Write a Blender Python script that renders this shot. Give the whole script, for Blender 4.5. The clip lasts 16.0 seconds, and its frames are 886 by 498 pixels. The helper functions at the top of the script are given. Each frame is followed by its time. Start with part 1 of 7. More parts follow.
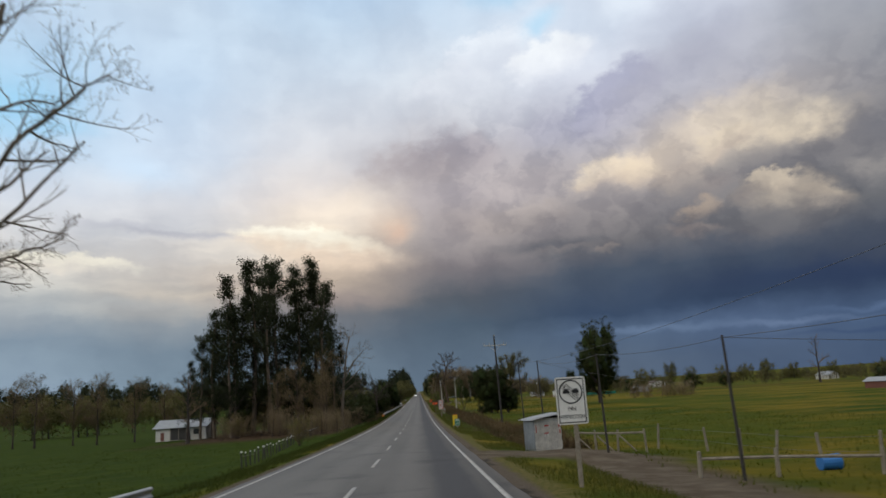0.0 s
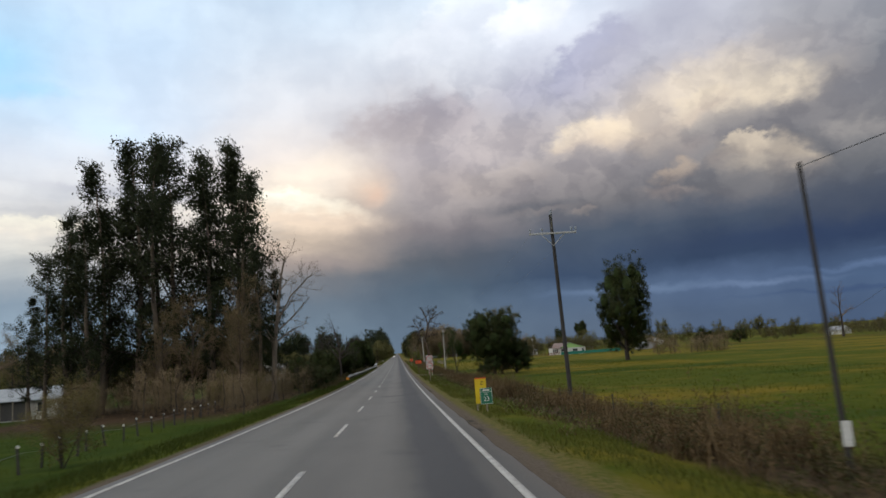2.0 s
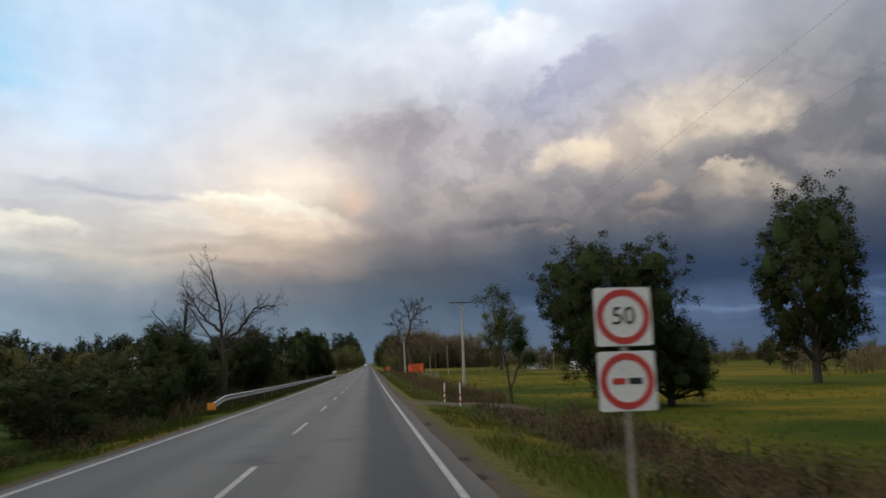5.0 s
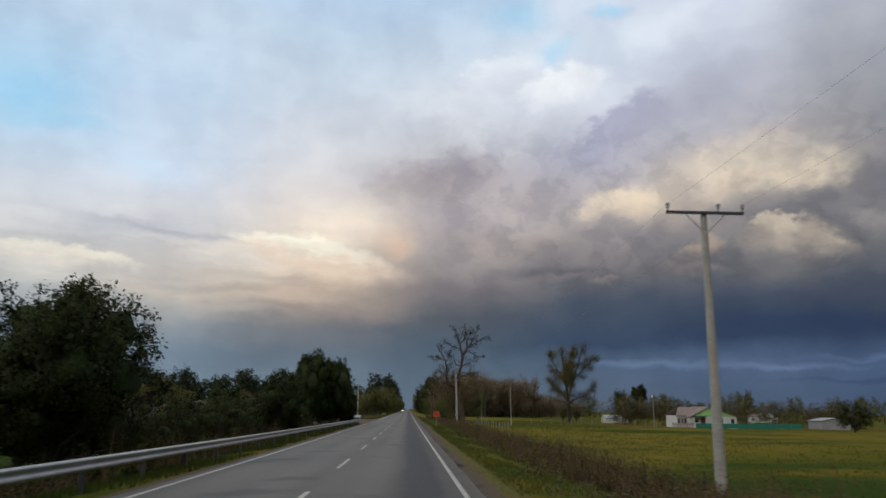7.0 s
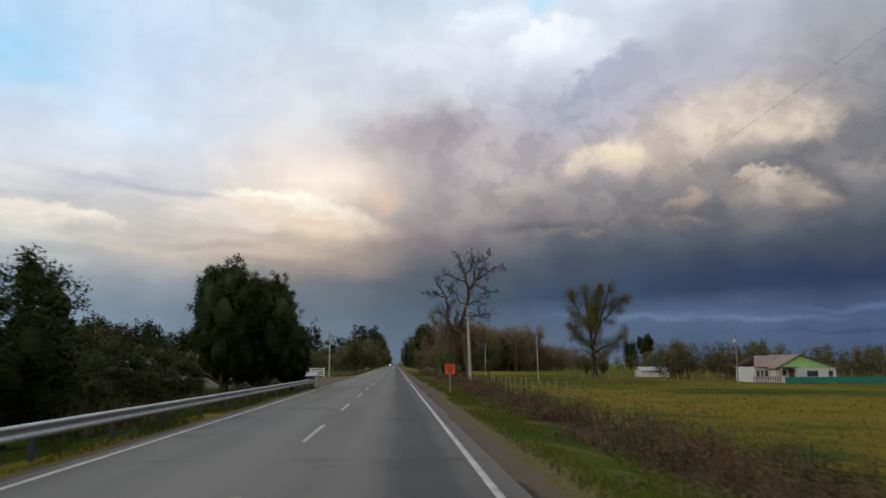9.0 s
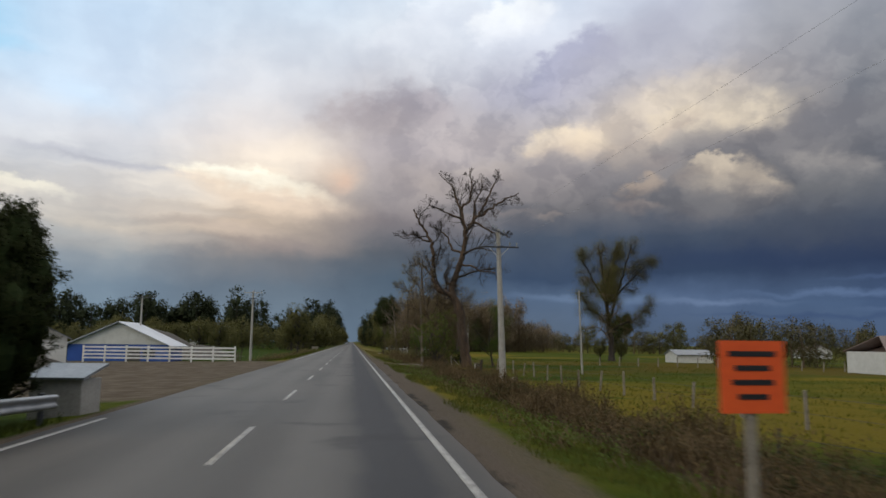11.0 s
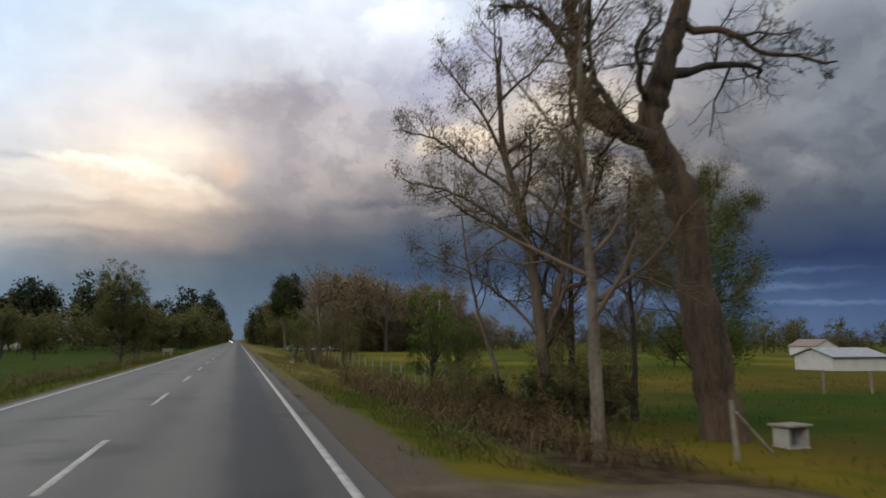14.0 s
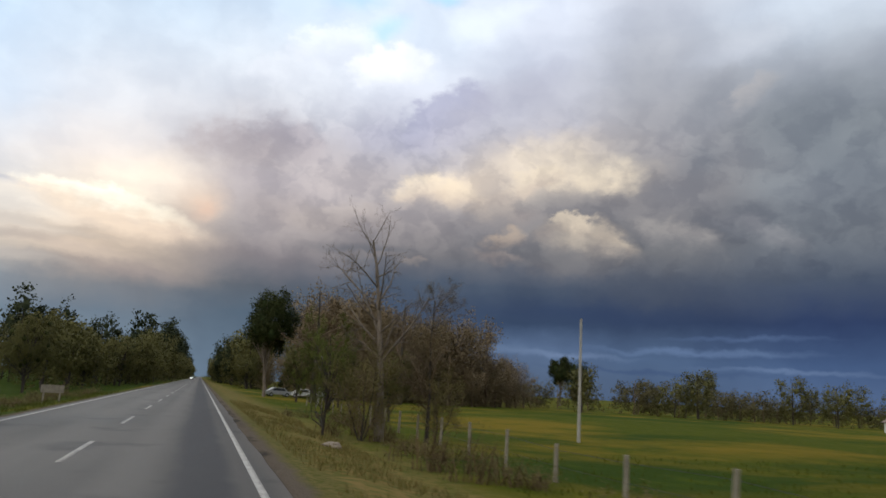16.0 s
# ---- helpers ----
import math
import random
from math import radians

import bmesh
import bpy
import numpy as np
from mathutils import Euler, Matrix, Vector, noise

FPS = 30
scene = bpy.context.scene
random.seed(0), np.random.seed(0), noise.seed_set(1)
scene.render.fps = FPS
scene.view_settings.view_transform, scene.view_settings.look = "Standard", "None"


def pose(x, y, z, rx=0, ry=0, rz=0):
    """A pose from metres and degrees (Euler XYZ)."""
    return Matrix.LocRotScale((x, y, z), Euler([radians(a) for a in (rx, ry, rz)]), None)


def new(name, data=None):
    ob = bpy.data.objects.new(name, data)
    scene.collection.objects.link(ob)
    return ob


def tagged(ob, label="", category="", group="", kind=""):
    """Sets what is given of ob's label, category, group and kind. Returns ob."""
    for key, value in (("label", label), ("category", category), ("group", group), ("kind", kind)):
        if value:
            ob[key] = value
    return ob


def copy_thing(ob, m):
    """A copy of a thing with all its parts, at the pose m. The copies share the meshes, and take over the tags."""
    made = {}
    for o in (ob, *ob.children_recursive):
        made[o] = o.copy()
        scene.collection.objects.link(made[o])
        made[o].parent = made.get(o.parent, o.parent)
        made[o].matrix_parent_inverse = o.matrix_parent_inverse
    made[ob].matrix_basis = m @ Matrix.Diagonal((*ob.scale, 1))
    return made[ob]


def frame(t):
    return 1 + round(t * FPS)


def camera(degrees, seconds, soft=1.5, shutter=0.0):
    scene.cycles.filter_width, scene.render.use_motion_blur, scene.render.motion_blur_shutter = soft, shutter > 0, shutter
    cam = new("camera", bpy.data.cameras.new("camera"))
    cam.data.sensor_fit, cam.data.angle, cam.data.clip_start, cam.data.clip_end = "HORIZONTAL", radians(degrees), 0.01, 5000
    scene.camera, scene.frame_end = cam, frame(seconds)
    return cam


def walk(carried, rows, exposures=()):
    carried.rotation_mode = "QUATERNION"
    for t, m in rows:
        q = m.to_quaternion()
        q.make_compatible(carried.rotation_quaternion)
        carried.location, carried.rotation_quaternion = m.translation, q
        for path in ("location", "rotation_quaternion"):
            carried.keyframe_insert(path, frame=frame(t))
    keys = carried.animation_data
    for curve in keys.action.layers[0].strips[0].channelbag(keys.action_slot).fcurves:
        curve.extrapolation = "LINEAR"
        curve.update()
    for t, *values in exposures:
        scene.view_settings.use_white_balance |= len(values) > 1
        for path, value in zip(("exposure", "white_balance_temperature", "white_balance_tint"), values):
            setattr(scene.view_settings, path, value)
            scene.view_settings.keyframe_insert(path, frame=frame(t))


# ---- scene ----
cam = camera(61.9, 16.0, soft=1.6, shutter=0.22)
PATH = [
    (0.0, pose(-1.700, 0.01, 5.087, 100.74, 3.62, -1.85)),
    (0.5, pose(-1.733, 10.61, 4.743, 99.75, 3.36, -3.39)),
    (1.0, pose(-1.720, 20.92, 4.431, 99.75, 3.18, -3.88)),
    (1.5, pose(-1.726, 31.05, 4.145, 99.01, 3.02, -3.86)),
    (2.0, pose(-1.600, 41.68, 3.868, 97.75, 4.09, -3.50)),
    (2.5, pose(-1.545, 52.38, 3.611, 96.98, 4.61, -4.24)),
    (3.0, pose(-1.497, 63.43, 3.367, 98.51, 4.05, -4.38)),
    (3.5, pose(-1.438, 75.17, 3.134, 98.12, 3.81, -4.90)),
    (3.7, pose(-1.430, 80.03, 3.045, 97.89, 4.03, -5.36)),
    (5.8, pose(-1.223, 133.07, 2.348, 98.96, 0.80, -5.56)),
    (6.0, pose(-1.239, 137.74, 2.306, 97.91, 1.36, -5.78)),
    (6.5, pose(-1.228, 148.54, 2.217, 100.84, 0.17, -3.94)),
    (7.0, pose(-1.301, 158.69, 2.142, 102.23, -0.59, -2.65)),
    (7.5, pose(-1.321, 169.53, 2.074, 100.93, 0.69, -2.30)),
    (8.0, pose(-1.330, 180.80, 2.014, 98.76, 0.06, -4.72)),
    (8.5, pose(-1.403, 191.37, 1.969, 98.19, 0.30, -4.86)),
    (9.0, pose(-1.411, 201.76, 1.935, 98.78, 0.04, -3.62)),
    (9.5, pose(-1.451, 212.44, 1.906, 98.51, 0.10, -4.26)),
    (10.0, pose(-1.516, 223.16, 1.879, 97.28, -0.98, -6.63)),
    (10.2, pose(-1.550, 227.39, 1.869, 97.22, -1.47, -6.85)),
    (12.3, pose(-1.444, 271.48, 1.790, 98.04, 1.29, -7.22)),
    (12.5, pose(-1.441, 275.70, 1.785, 99.10, 0.66, -6.61)),
    (13.0, pose(-1.350, 286.27, 1.774, 97.99, 2.30, -8.47)),
    (13.5, pose(-1.349, 296.12, 1.765, 97.72, 1.15, -11.62)),
    (14.0, pose(-1.361, 305.84, 1.758, 97.02, -0.07, -15.45)),
    (14.2, pose(-1.323, 309.93, 1.755, 98.19, -1.30, -16.50)),
    (14.5, pose(-1.227, 316.20, 1.751, 102.39, -0.51, -14.07)),
    (15.0, pose(-1.345, 326.37, 1.746, 105.45, -0.81, -15.42)),
    (15.5, pose(-1.142, 336.32, 1.742, 102.53, -2.14, -18.15)),
    (16.0, pose(-1.138, 347.37, 1.739, 100.82, -3.22, -18.00)),
]
walk(cam, PATH, [(0.0, 0.15), (2.0, 0.34), (3.5, 0.42), (6.0, 0.12), (7.0, 0.08), (7.5, 0.0), (8.0, 0.12), (9.5, 0.2), (12.5, 0.34), (13.0, 0.40), (13.5, 0.2), (14.0, 0.38), (14.5, 0.46), (15.0, 0.12), (15.5, 0.12), (16.0, 0.38)])

# ---- world: broken evening cloud over a dark rain band ----
SUN_AZ, SUN_EL = -128.0, 24.0
world = bpy.data.worlds.new("evening_sky")
world.use_nodes = True
scene.world = world
wt = world.node_tree
wt.nodes.clear()


def wnode(kind, **props):
    nd = wt.nodes.new(kind)
    for k, v in props.items():
        if k == "operation":
            nd.operation = v
        elif k == "blend_type":
            nd.blend_type = v
        elif k == "data_type":
            nd.data_type = v
        elif k == "vector_type":
            nd.vector_type = v
        elif k == "gradient_type":
            nd.gradient_type = v
        elif k == "interpolation_type":
            nd.interpolation_type = v
    return nd


def wput(sock, v):
    if isinstance(v, bpy.types.NodeSocket):
        wt.links.new(v, sock)
    else:
        sock.default_value = v


def wmath(op, a, b=0.0, clamp=False):
    nd = wnode("ShaderNodeMath", operation=op)
    nd.use_clamp = clamp
    wput(nd.inputs[0], a)
    wput(nd.inputs[1], b)
    return nd.outputs[0]


def wstep(v, lo, hi, out0=0.0, out1=1.0):
    nd = wnode("ShaderNodeMapRange", interpolation_type="SMOOTHSTEP")
    for s, x in zip(nd.inputs[:5], (v, lo, hi, out0, out1)):
        wput(s, x)
    return nd.outputs[0]


def wmix(fac, a, b, mode="MIX"):
    nd = wnode("ShaderNodeMix", data_type="RGBA", blend_type=mode)
    wput(nd.inputs[0], fac)
    for s, x in ((nd.inputs[6], a), (nd.inputs[7], b)):
        wput(s, x if isinstance(x, bpy.types.NodeSocket) else (*x, 1.0))
    return nd.outputs[2]


def wnoise(vec, scale, detail, rough=0.55):
    nd = wnode("ShaderNodeTexNoise")
    wput(nd.inputs["Vector"], vec)
    nd.inputs["Scale"].default_value = scale
    nd.inputs["Detail"].default_value = detail
    nd.inputs["Roughness"].default_value = rough
    return nd


coord = wnode("ShaderNodeTexCoord")
sep = wnode("ShaderNodeSeparateXYZ")
wt.links.new(coord.outputs["Generated"], sep.inputs[0])
azimuth = wmath("MULTIPLY", wmath("ARCTAN2", sep.outputs[0], sep.outputs[1]), 57.29578)
elevation = wmath("MULTIPLY", wmath("ARCSINE", sep.outputs[2]), 57.29578)
flat = wnode("ShaderNodeCombineXYZ")
wput(flat.inputs[0], azimuth)
wput(flat.inputs[1], wmath("MULTIPLY", elevation, 1.5))
broad = wnoise(flat.outputs[0], 0.075, 3.0)
fine = wnoise(flat.outputs[0], 0.28, 5.0, 0.6)


def shift(noise_out, amount):
    sub = wnode("ShaderNodeVectorMath", operation="SUBTRACT")
    wput(sub.inputs[0], noise_out)
    sub.inputs[1].default_value = (0.5, 0.5, 0.5)
    mul = wnode("ShaderNodeVectorMath", operation="MULTIPLY")
    wput(mul.inputs[0], sub.outputs[0])
    mul.inputs[1].default_value = amount
    return mul.outputs[0]


def vadd(a, b):
    nd = wnode("ShaderNodeVectorMath", operation="ADD")
    wput(nd.inputs[0], a)
    wput(nd.inputs[1], b)
    return nd.outputs[0]


plain = wnode("ShaderNodeCombineXYZ")
wput(plain.inputs[0], azimuth)
wput(plain.inputs[1], elevation)
wisp = wnoise(flat.outputs[0], 0.8, 4.0, 0.55)
# soft masses drift far from their outlines, billows stay close to theirs
warped = vadd(vadd(plain.outputs[0], shift(broad.outputs["Color"], (3.0, 1.6, 0.0))), shift(fine.outputs["Color"], (2.6, 1.6, 0.0)))
billowed = vadd(vadd(plain.outputs[0], shift(fine.outputs["Color"], (3.2, 2.2, 0.0))), shift(wisp.outputs["Color"], (1.4, 1.1, 0.0)))
wsep = wnode("ShaderNodeSeparateXYZ")
wput(wsep.inputs[0], warped)
waz, wel = wsep.outputs[0], wsep.outputs[1]


def srgb(r, g, b):
    return tuple((c / 255 / 12.92) if c < 10 else ((c / 255 + .055) / 1.055) ** 2.4 for c in (r, g, b))


color, last_bearing = None, 0.0


def bearing(az, *stops):
    """The sky's tones at one bearing from the horizon up, as (degrees, tone), blended with the bearing before it."""
    global color, last_bearing
    nd = wnode("ShaderNodeValToRGB")
    els = nd.color_ramp.elements
    while len(els) < len(stops):
        els.new(0.5)
    for e, (deg, col) in zip(els, stops):
        e.position = deg / 40.0
        e.color = (*srgb(*col), 1.0)
    wput(nd.inputs[0], wmath("DIVIDE", wel, 40.0, True))
    color = nd.outputs[0] if color is None else wmix(wstep(waz, last_bearing, az), color, nd.outputs[0])
    last_bearing = az


bearing(-28.0, (1, (136, 154, 172)), (5, (128, 144, 160)), (8, (178, 180, 182)), (10, (214, 208, 202)), (12, (208, 207, 210)), (15, (206, 212, 224)), (19, (182, 208, 232)), (23, (172, 203, 230)), (27, (186, 206, 228)), (40, (196, 212, 230)))
bearing(-18.5, (1, (118, 136, 152)), (4, (112, 128, 144)), (6, (136, 144, 153)), (8, (186, 178, 171)), (10, (206, 198, 192)), (12, (194, 194, 200)), (14, (210, 210, 216)), (18, (200, 213, 231)), (23, (190, 209, 231)), (40, (204, 214, 225)))
bearing(-8.0, (1, (106, 122, 138)), (4, (98, 110, 124)), (6, (116, 118, 124)), (7.5, (164, 150, 142)), (9.5, (204, 184, 166)), (12, (232, 216, 198)), (15, (222, 212, 208)), (19, (208, 209, 217)), (24, (200, 211, 226)), (30, (180, 200, 222)))
bearing(3.2, (1, (90, 106, 124)), (5, (76, 90, 106)), (7, (84, 90, 100)), (9, (124, 118, 122)), (12, (160, 152, 154)), (15, (172, 164, 169)), (18, (176, 171, 177)), (21, (198, 200, 210)), (24, (210, 216, 227)), (31, (176, 199, 224)))
bearing(14.4, (1, (84, 98, 118)), (3.6, (80, 97, 122)), (5, (56, 71, 95)), (8, (72, 82, 98)), (10, (107, 105, 110)), (13, (146, 140, 143)), (16, (178, 172, 176)), (19, (172, 171, 186)), (23, (204, 208, 222)), (27, (206, 216, 232)))
bearing(25.0, (1, (74, 89, 113)), (3.6, (76, 93, 122)), (5.4, (50, 64, 88)), (8, (64, 74, 92)), (10.5, (100, 101, 108)), (14, (130, 127, 131)), (17, (180, 170, 163)), (20, (174, 171, 180)), (25, (184, 188, 204)), (29, (204, 210, 226)))
bearing(33.0, (1, (70, 86, 112)), (3.2, (70, 88, 117)), (6, (48, 60, 84)), (8.5, (72, 79, 94)), (11, (98, 99, 105)), (13.5, (104, 104, 111)), (16, (134, 130, 133)), (19, (148, 146, 152)), (24, (158, 160, 170)), (29, (182, 186, 199)))
bearing(46.0, (1, (72, 90, 122)), (3.2, (62, 81, 115)), (6, (42, 55, 86)), (9, (66, 75, 92)), (12, (102, 107, 116)), (16, (110, 116, 126)), (20, (116, 122, 131)), (24, (152, 157, 168)), (28, (188, 197, 212)), (40, (206, 214, 228)))


def cloud(az, el, half_az, half_el, turn, tint, strength, crisp=0.0, edge=None):
    """Blends a soft patch of cloud, given in degrees, into the sky; edge cuts it off across its height."""
    global color
    mp = wnode("ShaderNodeMapping", vector_type="TEXTURE")
    wput(mp.inputs[0], warped if crisp < 0.3 else billowed)
    mp.inputs[1].default_value = (az, el, 0.0)
    mp.inputs[2].default_value = (0.0, 0.0, radians(turn))
    mp.inputs[3].default_value = (half_az, half_el, 1.0)
    gr = wnode("ShaderNodeTexGradient", gradient_type="SPHERICAL")
    wput(gr.inputs[0], mp.outputs[0])
    mask = wstep(gr.outputs[1], 0.0, 1.0 - crisp, 0.0, strength)
    if edge:
        up = wnode("ShaderNodeSeparateXYZ")
        wput(up.inputs[0], mp.outputs[0])
        mask = wmath("MULTIPLY", mask, wstep(up.outputs[1], *edge))
    color = wmix(mask, color, srgb(*tint))


def puff(az, el, half_az, half_el, turn, lit, shade, strength, rim=0.3, foot=(-1.0, -0.25)):
    """A heaped cloud with a crisp bright crest, which greys and fades towards its foot."""
    global color
    mp = wnode("ShaderNodeMapping", vector_type="TEXTURE")
    wput(mp.inputs[0], billowed)
    mp.inputs[1].default_value = (az, el, 0.0)
    mp.inputs[2].default_value = (0.0, 0.0, radians(turn))
    mp.inputs[3].default_value = (half_az, half_el, 1.0)
    gr = wnode("ShaderNodeTexGradient", gradient_type="SPHERICAL")
    wput(gr.inputs[0], mp.outputs[0])
    up = wnode("ShaderNodeSeparateXYZ")
    wput(up.inputs[0], mp.outputs[0])
    rough = wmath("MULTIPLY", gr.outputs[1], wmath("ADD", wmath("MULTIPLY", wisp.outputs[0], 1.6), 0.2))
    mask = wmath("MULTIPLY", wstep(rough, 0.02, 0.02 + rim, 0.0, strength), wstep(up.outputs[1], *foot))
    color = wmix(mask, color, wmix(wstep(up.outputs[1], -0.6, 0.65), srgb(*shade), srgb(*lit)))


# thin blue gaps high up
cloud(-8.0, 32.5, 18.0, 5.5, 0, (186, 208, 234), 0.75)
cloud(24.0, 35.0, 14.0, 4.5, 0, (188, 210, 236), 0.75)
cloud(-29.0, 20.8, 6.5, 2.8, 0, (152, 203, 235), 0.75)
cloud(-26.5, 19.2, 5.0, 0.9, 4, (160, 206, 236), 0.6)
cloud(-20.0, 16.9, 5.0, 1.9, -12, (192, 214, 238), 0.6)
cloud(8.6, 29.6, 4.2, 2.3, 0, (164, 206, 235), 0.75)
cloud(11.4, 26.9, 3.2, 1.2, 25, (172, 209, 235), 0.7)
cloud(16.6, 29.6, 2.6, 0.8, 0, (166, 208, 236), 0.8)
cloud(20.0, 28.2, 7.0, 2.2, 14, (218, 225, 237), 0.7)
# the white bank below them
puff(7.5, 25.0, 5.0, 2.3, 6, (228, 232, 241), (214, 218, 230), 0.75, 0.45)
puff(12.4, 24.2, 4.6, 2.0, 12, (236, 238, 243), (216, 219, 230), 0.85, 0.4)
puff(4.5, 22.9, 5.0, 1.7, 4, (224, 227, 236), (208, 211, 222), 0.6, 0.5)
# lavender shade beside the lit heaps
puff(17.2, 20.6, 5.2, 2.8, 26, (156, 157, 182), (170, 168, 184), 0.8, 0.35)
cloud(22.5, 22.6, 7.0, 2.6, 20, (172, 172, 188), 0.6)
cloud(12.0, 19.4, 4.5, 1.8, 10, (180, 179, 196), 0.5)
# mauve heap in the middle
puff(1.6, 16.8, 5.4, 3.4, 4, (150, 141, 149), (160, 151, 154), 0.7, 0.85, (-1.0, 0.1))
puff(-1.6, 17.2, 4.0, 2.2, 20, (174, 164, 168), (180, 170, 172), 0.5, 0.9)
puff(4.8, 17.8, 4.0, 2.8, -15, (160, 152, 162), (166, 158, 164), 0.6, 0.6, (-1.0, 0.1))
cloud(9.5, 15.4, 6.0, 3.0, 10, (176, 167, 170), 0.6)
cloud(5.5, 12.6, 5.5, 2.0, 0, (156, 146, 147), 0.5)
puff(9.2, 12.6, 5.5, 1.8, 8, (172, 162, 160), (136, 129, 131), 0.6, 0.6)
# the evening glow on the left
cloud(-4.5, 14.4, 6.5, 2.6, 10, (238, 223, 208), 0.7)
cloud(-1.4, 12.8, 3.2, 2.8, 15, (214, 190, 172), 0.65)
cloud(-1.0, 12.2, 1.5, 1.6, -20, (222, 184, 162), 0.5)
cloud(-17.5, 12.2, 8.0, 0.55, -5, (178, 178, 188), 0.8, 0.2, (0.8, -0.1))
cloud(-22.5, 12.9, 6.0, 0.45, -3, (190, 190, 200), 0.55)
cloud(-14.5, 10.9, 9.0, 1.2, -6, (216, 208, 202), 0.7)
cloud(-6.8, 10.8, 8.0, 2.0, -9, (226, 204, 186), 0.75)
puff(-8.4, 11.7, 6.6, 1.5, -6, (253, 246, 230), (230, 210, 192), 0.95, 0.45, (-1.0, 0.2))
puff(-4.6, 11.2, 4.4, 1.3, -16, (246, 231, 210), (222, 198, 178), 0.75, 0.7, (-1.0, 0.2))
cloud(-13.5, 9.4, 8.0, 0.7, -3, (216, 202, 190), 0.6)
cloud(-10.5, 8.4, 8.0, 0.8, -6, (184, 168, 158), 0.65)
cloud(-14.0, 7.4, 7.0, 0.6, -4, (172, 164, 160), 0.6)
cloud(-5.5, 7.2, 6.0, 0.9, -4, (150, 138, 136), 0.55)
puff(-25.0, 10.2, 6.5, 0.9, -4, (240, 232, 216), (214, 206, 198), 0.8, 0.4)
cloud(-22.0, 7.6, 9.0, 0.9, -3, (156, 160, 166), 0.6)
# the lit heaps on the right
cloud(24.0, 17.4, 11.0, 3.2, 12, (206, 193, 182), 0.75)
cloud(18.5, 15.4, 6.0, 2.2, 12, (198, 184, 174), 0.65)
puff(25.6, 18.4, 5.4, 2.4, 14, (212, 200, 188), (224, 209, 190), 0.55, 0.8)
puff(29.2, 16.8, 6.6, 2.4, 3, (214, 201, 184), (230, 213, 190), 0.65, 0.9, (-0.9, -0.2))
puff(24.6, 16.3, 3.4, 1.6, 20, (216, 201, 182), (196, 179, 166), 0.6, 0.6)
puff(15.6, 15.1, 3.6, 1.6, 14, (236, 219, 197), (200, 183, 170), 0.75, 0.6, (-1.0, 0.1))
cloud(18.6, 15.6, 4.6, 1.6, 16, (216, 199, 182), 0.6)
puff(18.4, 14.9, 3.2, 1.8, -6, (224, 207, 186), (188, 172, 160), 0.65, 0.6, (-1.0, 0.0))
puff(21.2, 14.2, 2.6, 2.0, 10, (184, 170, 161), (146, 138, 136), 0.65, 0.7)
cloud(23.6, 13.6, 3.0, 1.3, 12, (136, 128, 129), 0.7)
cloud(31.8, 14.0, 5.5, 1.3, -6, (120, 118, 123), 0.8)
cloud(35.0, 15.4, 4.5, 2.0, -8, (120, 121, 129), 0.6)
cloud(27.0, 10.4, 8.0, 2.0, -2, (106, 105, 110), 0.85)
puff(28.4, 11.3, 4.8, 2.7, -9, (178, 166, 154), (112, 109, 113), 0.85, 0.4, (-0.5, 0.5))
puff(27.3, 12.9, 2.1, 1.2, -4, (206, 191, 173), (150, 140, 135), 0.85, 0.3, (-0.7, 0.3))
cloud(25.6, 12.6, 1.6, 0.9, 20, (140, 132, 131), 0.6)
puff(30.2, 11.7, 2.4, 1.3, -26, (168, 156, 145), (122, 117, 119), 0.7, 0.5, (-0.9, 0.4))
puff(35.0, 11.9, 4.6, 2.0, -12, (140, 136, 137), (102, 103, 110), 0.8, 0.5, (-0.8, 0.3))
puff(40.8, 12.2, 4.4, 1.4, -18, (132, 132, 138), (108, 111, 119), 0.7, 0.6)
puff(22.4, 11.7, 2.2, 1.2, 10, (170, 153, 140), (122, 115, 115), 0.75, 0.6)
puff(21.6, 10.2, 3.0, 0.9, -6, (138, 128, 126), (102, 101, 108), 0.7, 0.6)
puff(26.0, 9.2, 6.0, 1.1, -4, (102, 101, 107), (78, 84, 98), 0.7, 0.6)
cloud(11.0, 10.4, 6.5, 0.7, 2, (92, 94, 103), 0.7)
puff(12.2, 9.8, 3.6, 0.6, 0, (126, 120, 122), (94, 97, 106), 0.6, 0.6)
puff(15.3, 9.8, 1.2, 0.5, 0, (138, 129, 127), (108, 106, 110), 0.7, 0.5)
cloud(8.0, 8.6, 6.0, 0.7, -2, (104, 103, 110), 0.5)
# the grey wall further right
cloud(37.5, 21.5, 5.0, 3.0, 30, (132, 135, 145), 0.7)
cloud(44.0, 20.0, 7.0, 3.4, 20, (110, 116, 126), 0.75)
puff(40.8, 22.4, 2.6, 1.3, 35, (168, 164, 166), (140, 141, 148), 0.6, 0.6)
cloud(37.0, 17.6, 3.0, 2.6, 35, (112, 117, 127), 0.6)
cloud(43.0, 15.5, 6.0, 1.6, -10, (120, 125, 134), 0.6)
cloud(40.0, 25.6, 6.0, 1.8, 15, (190, 194, 206), 0.6)
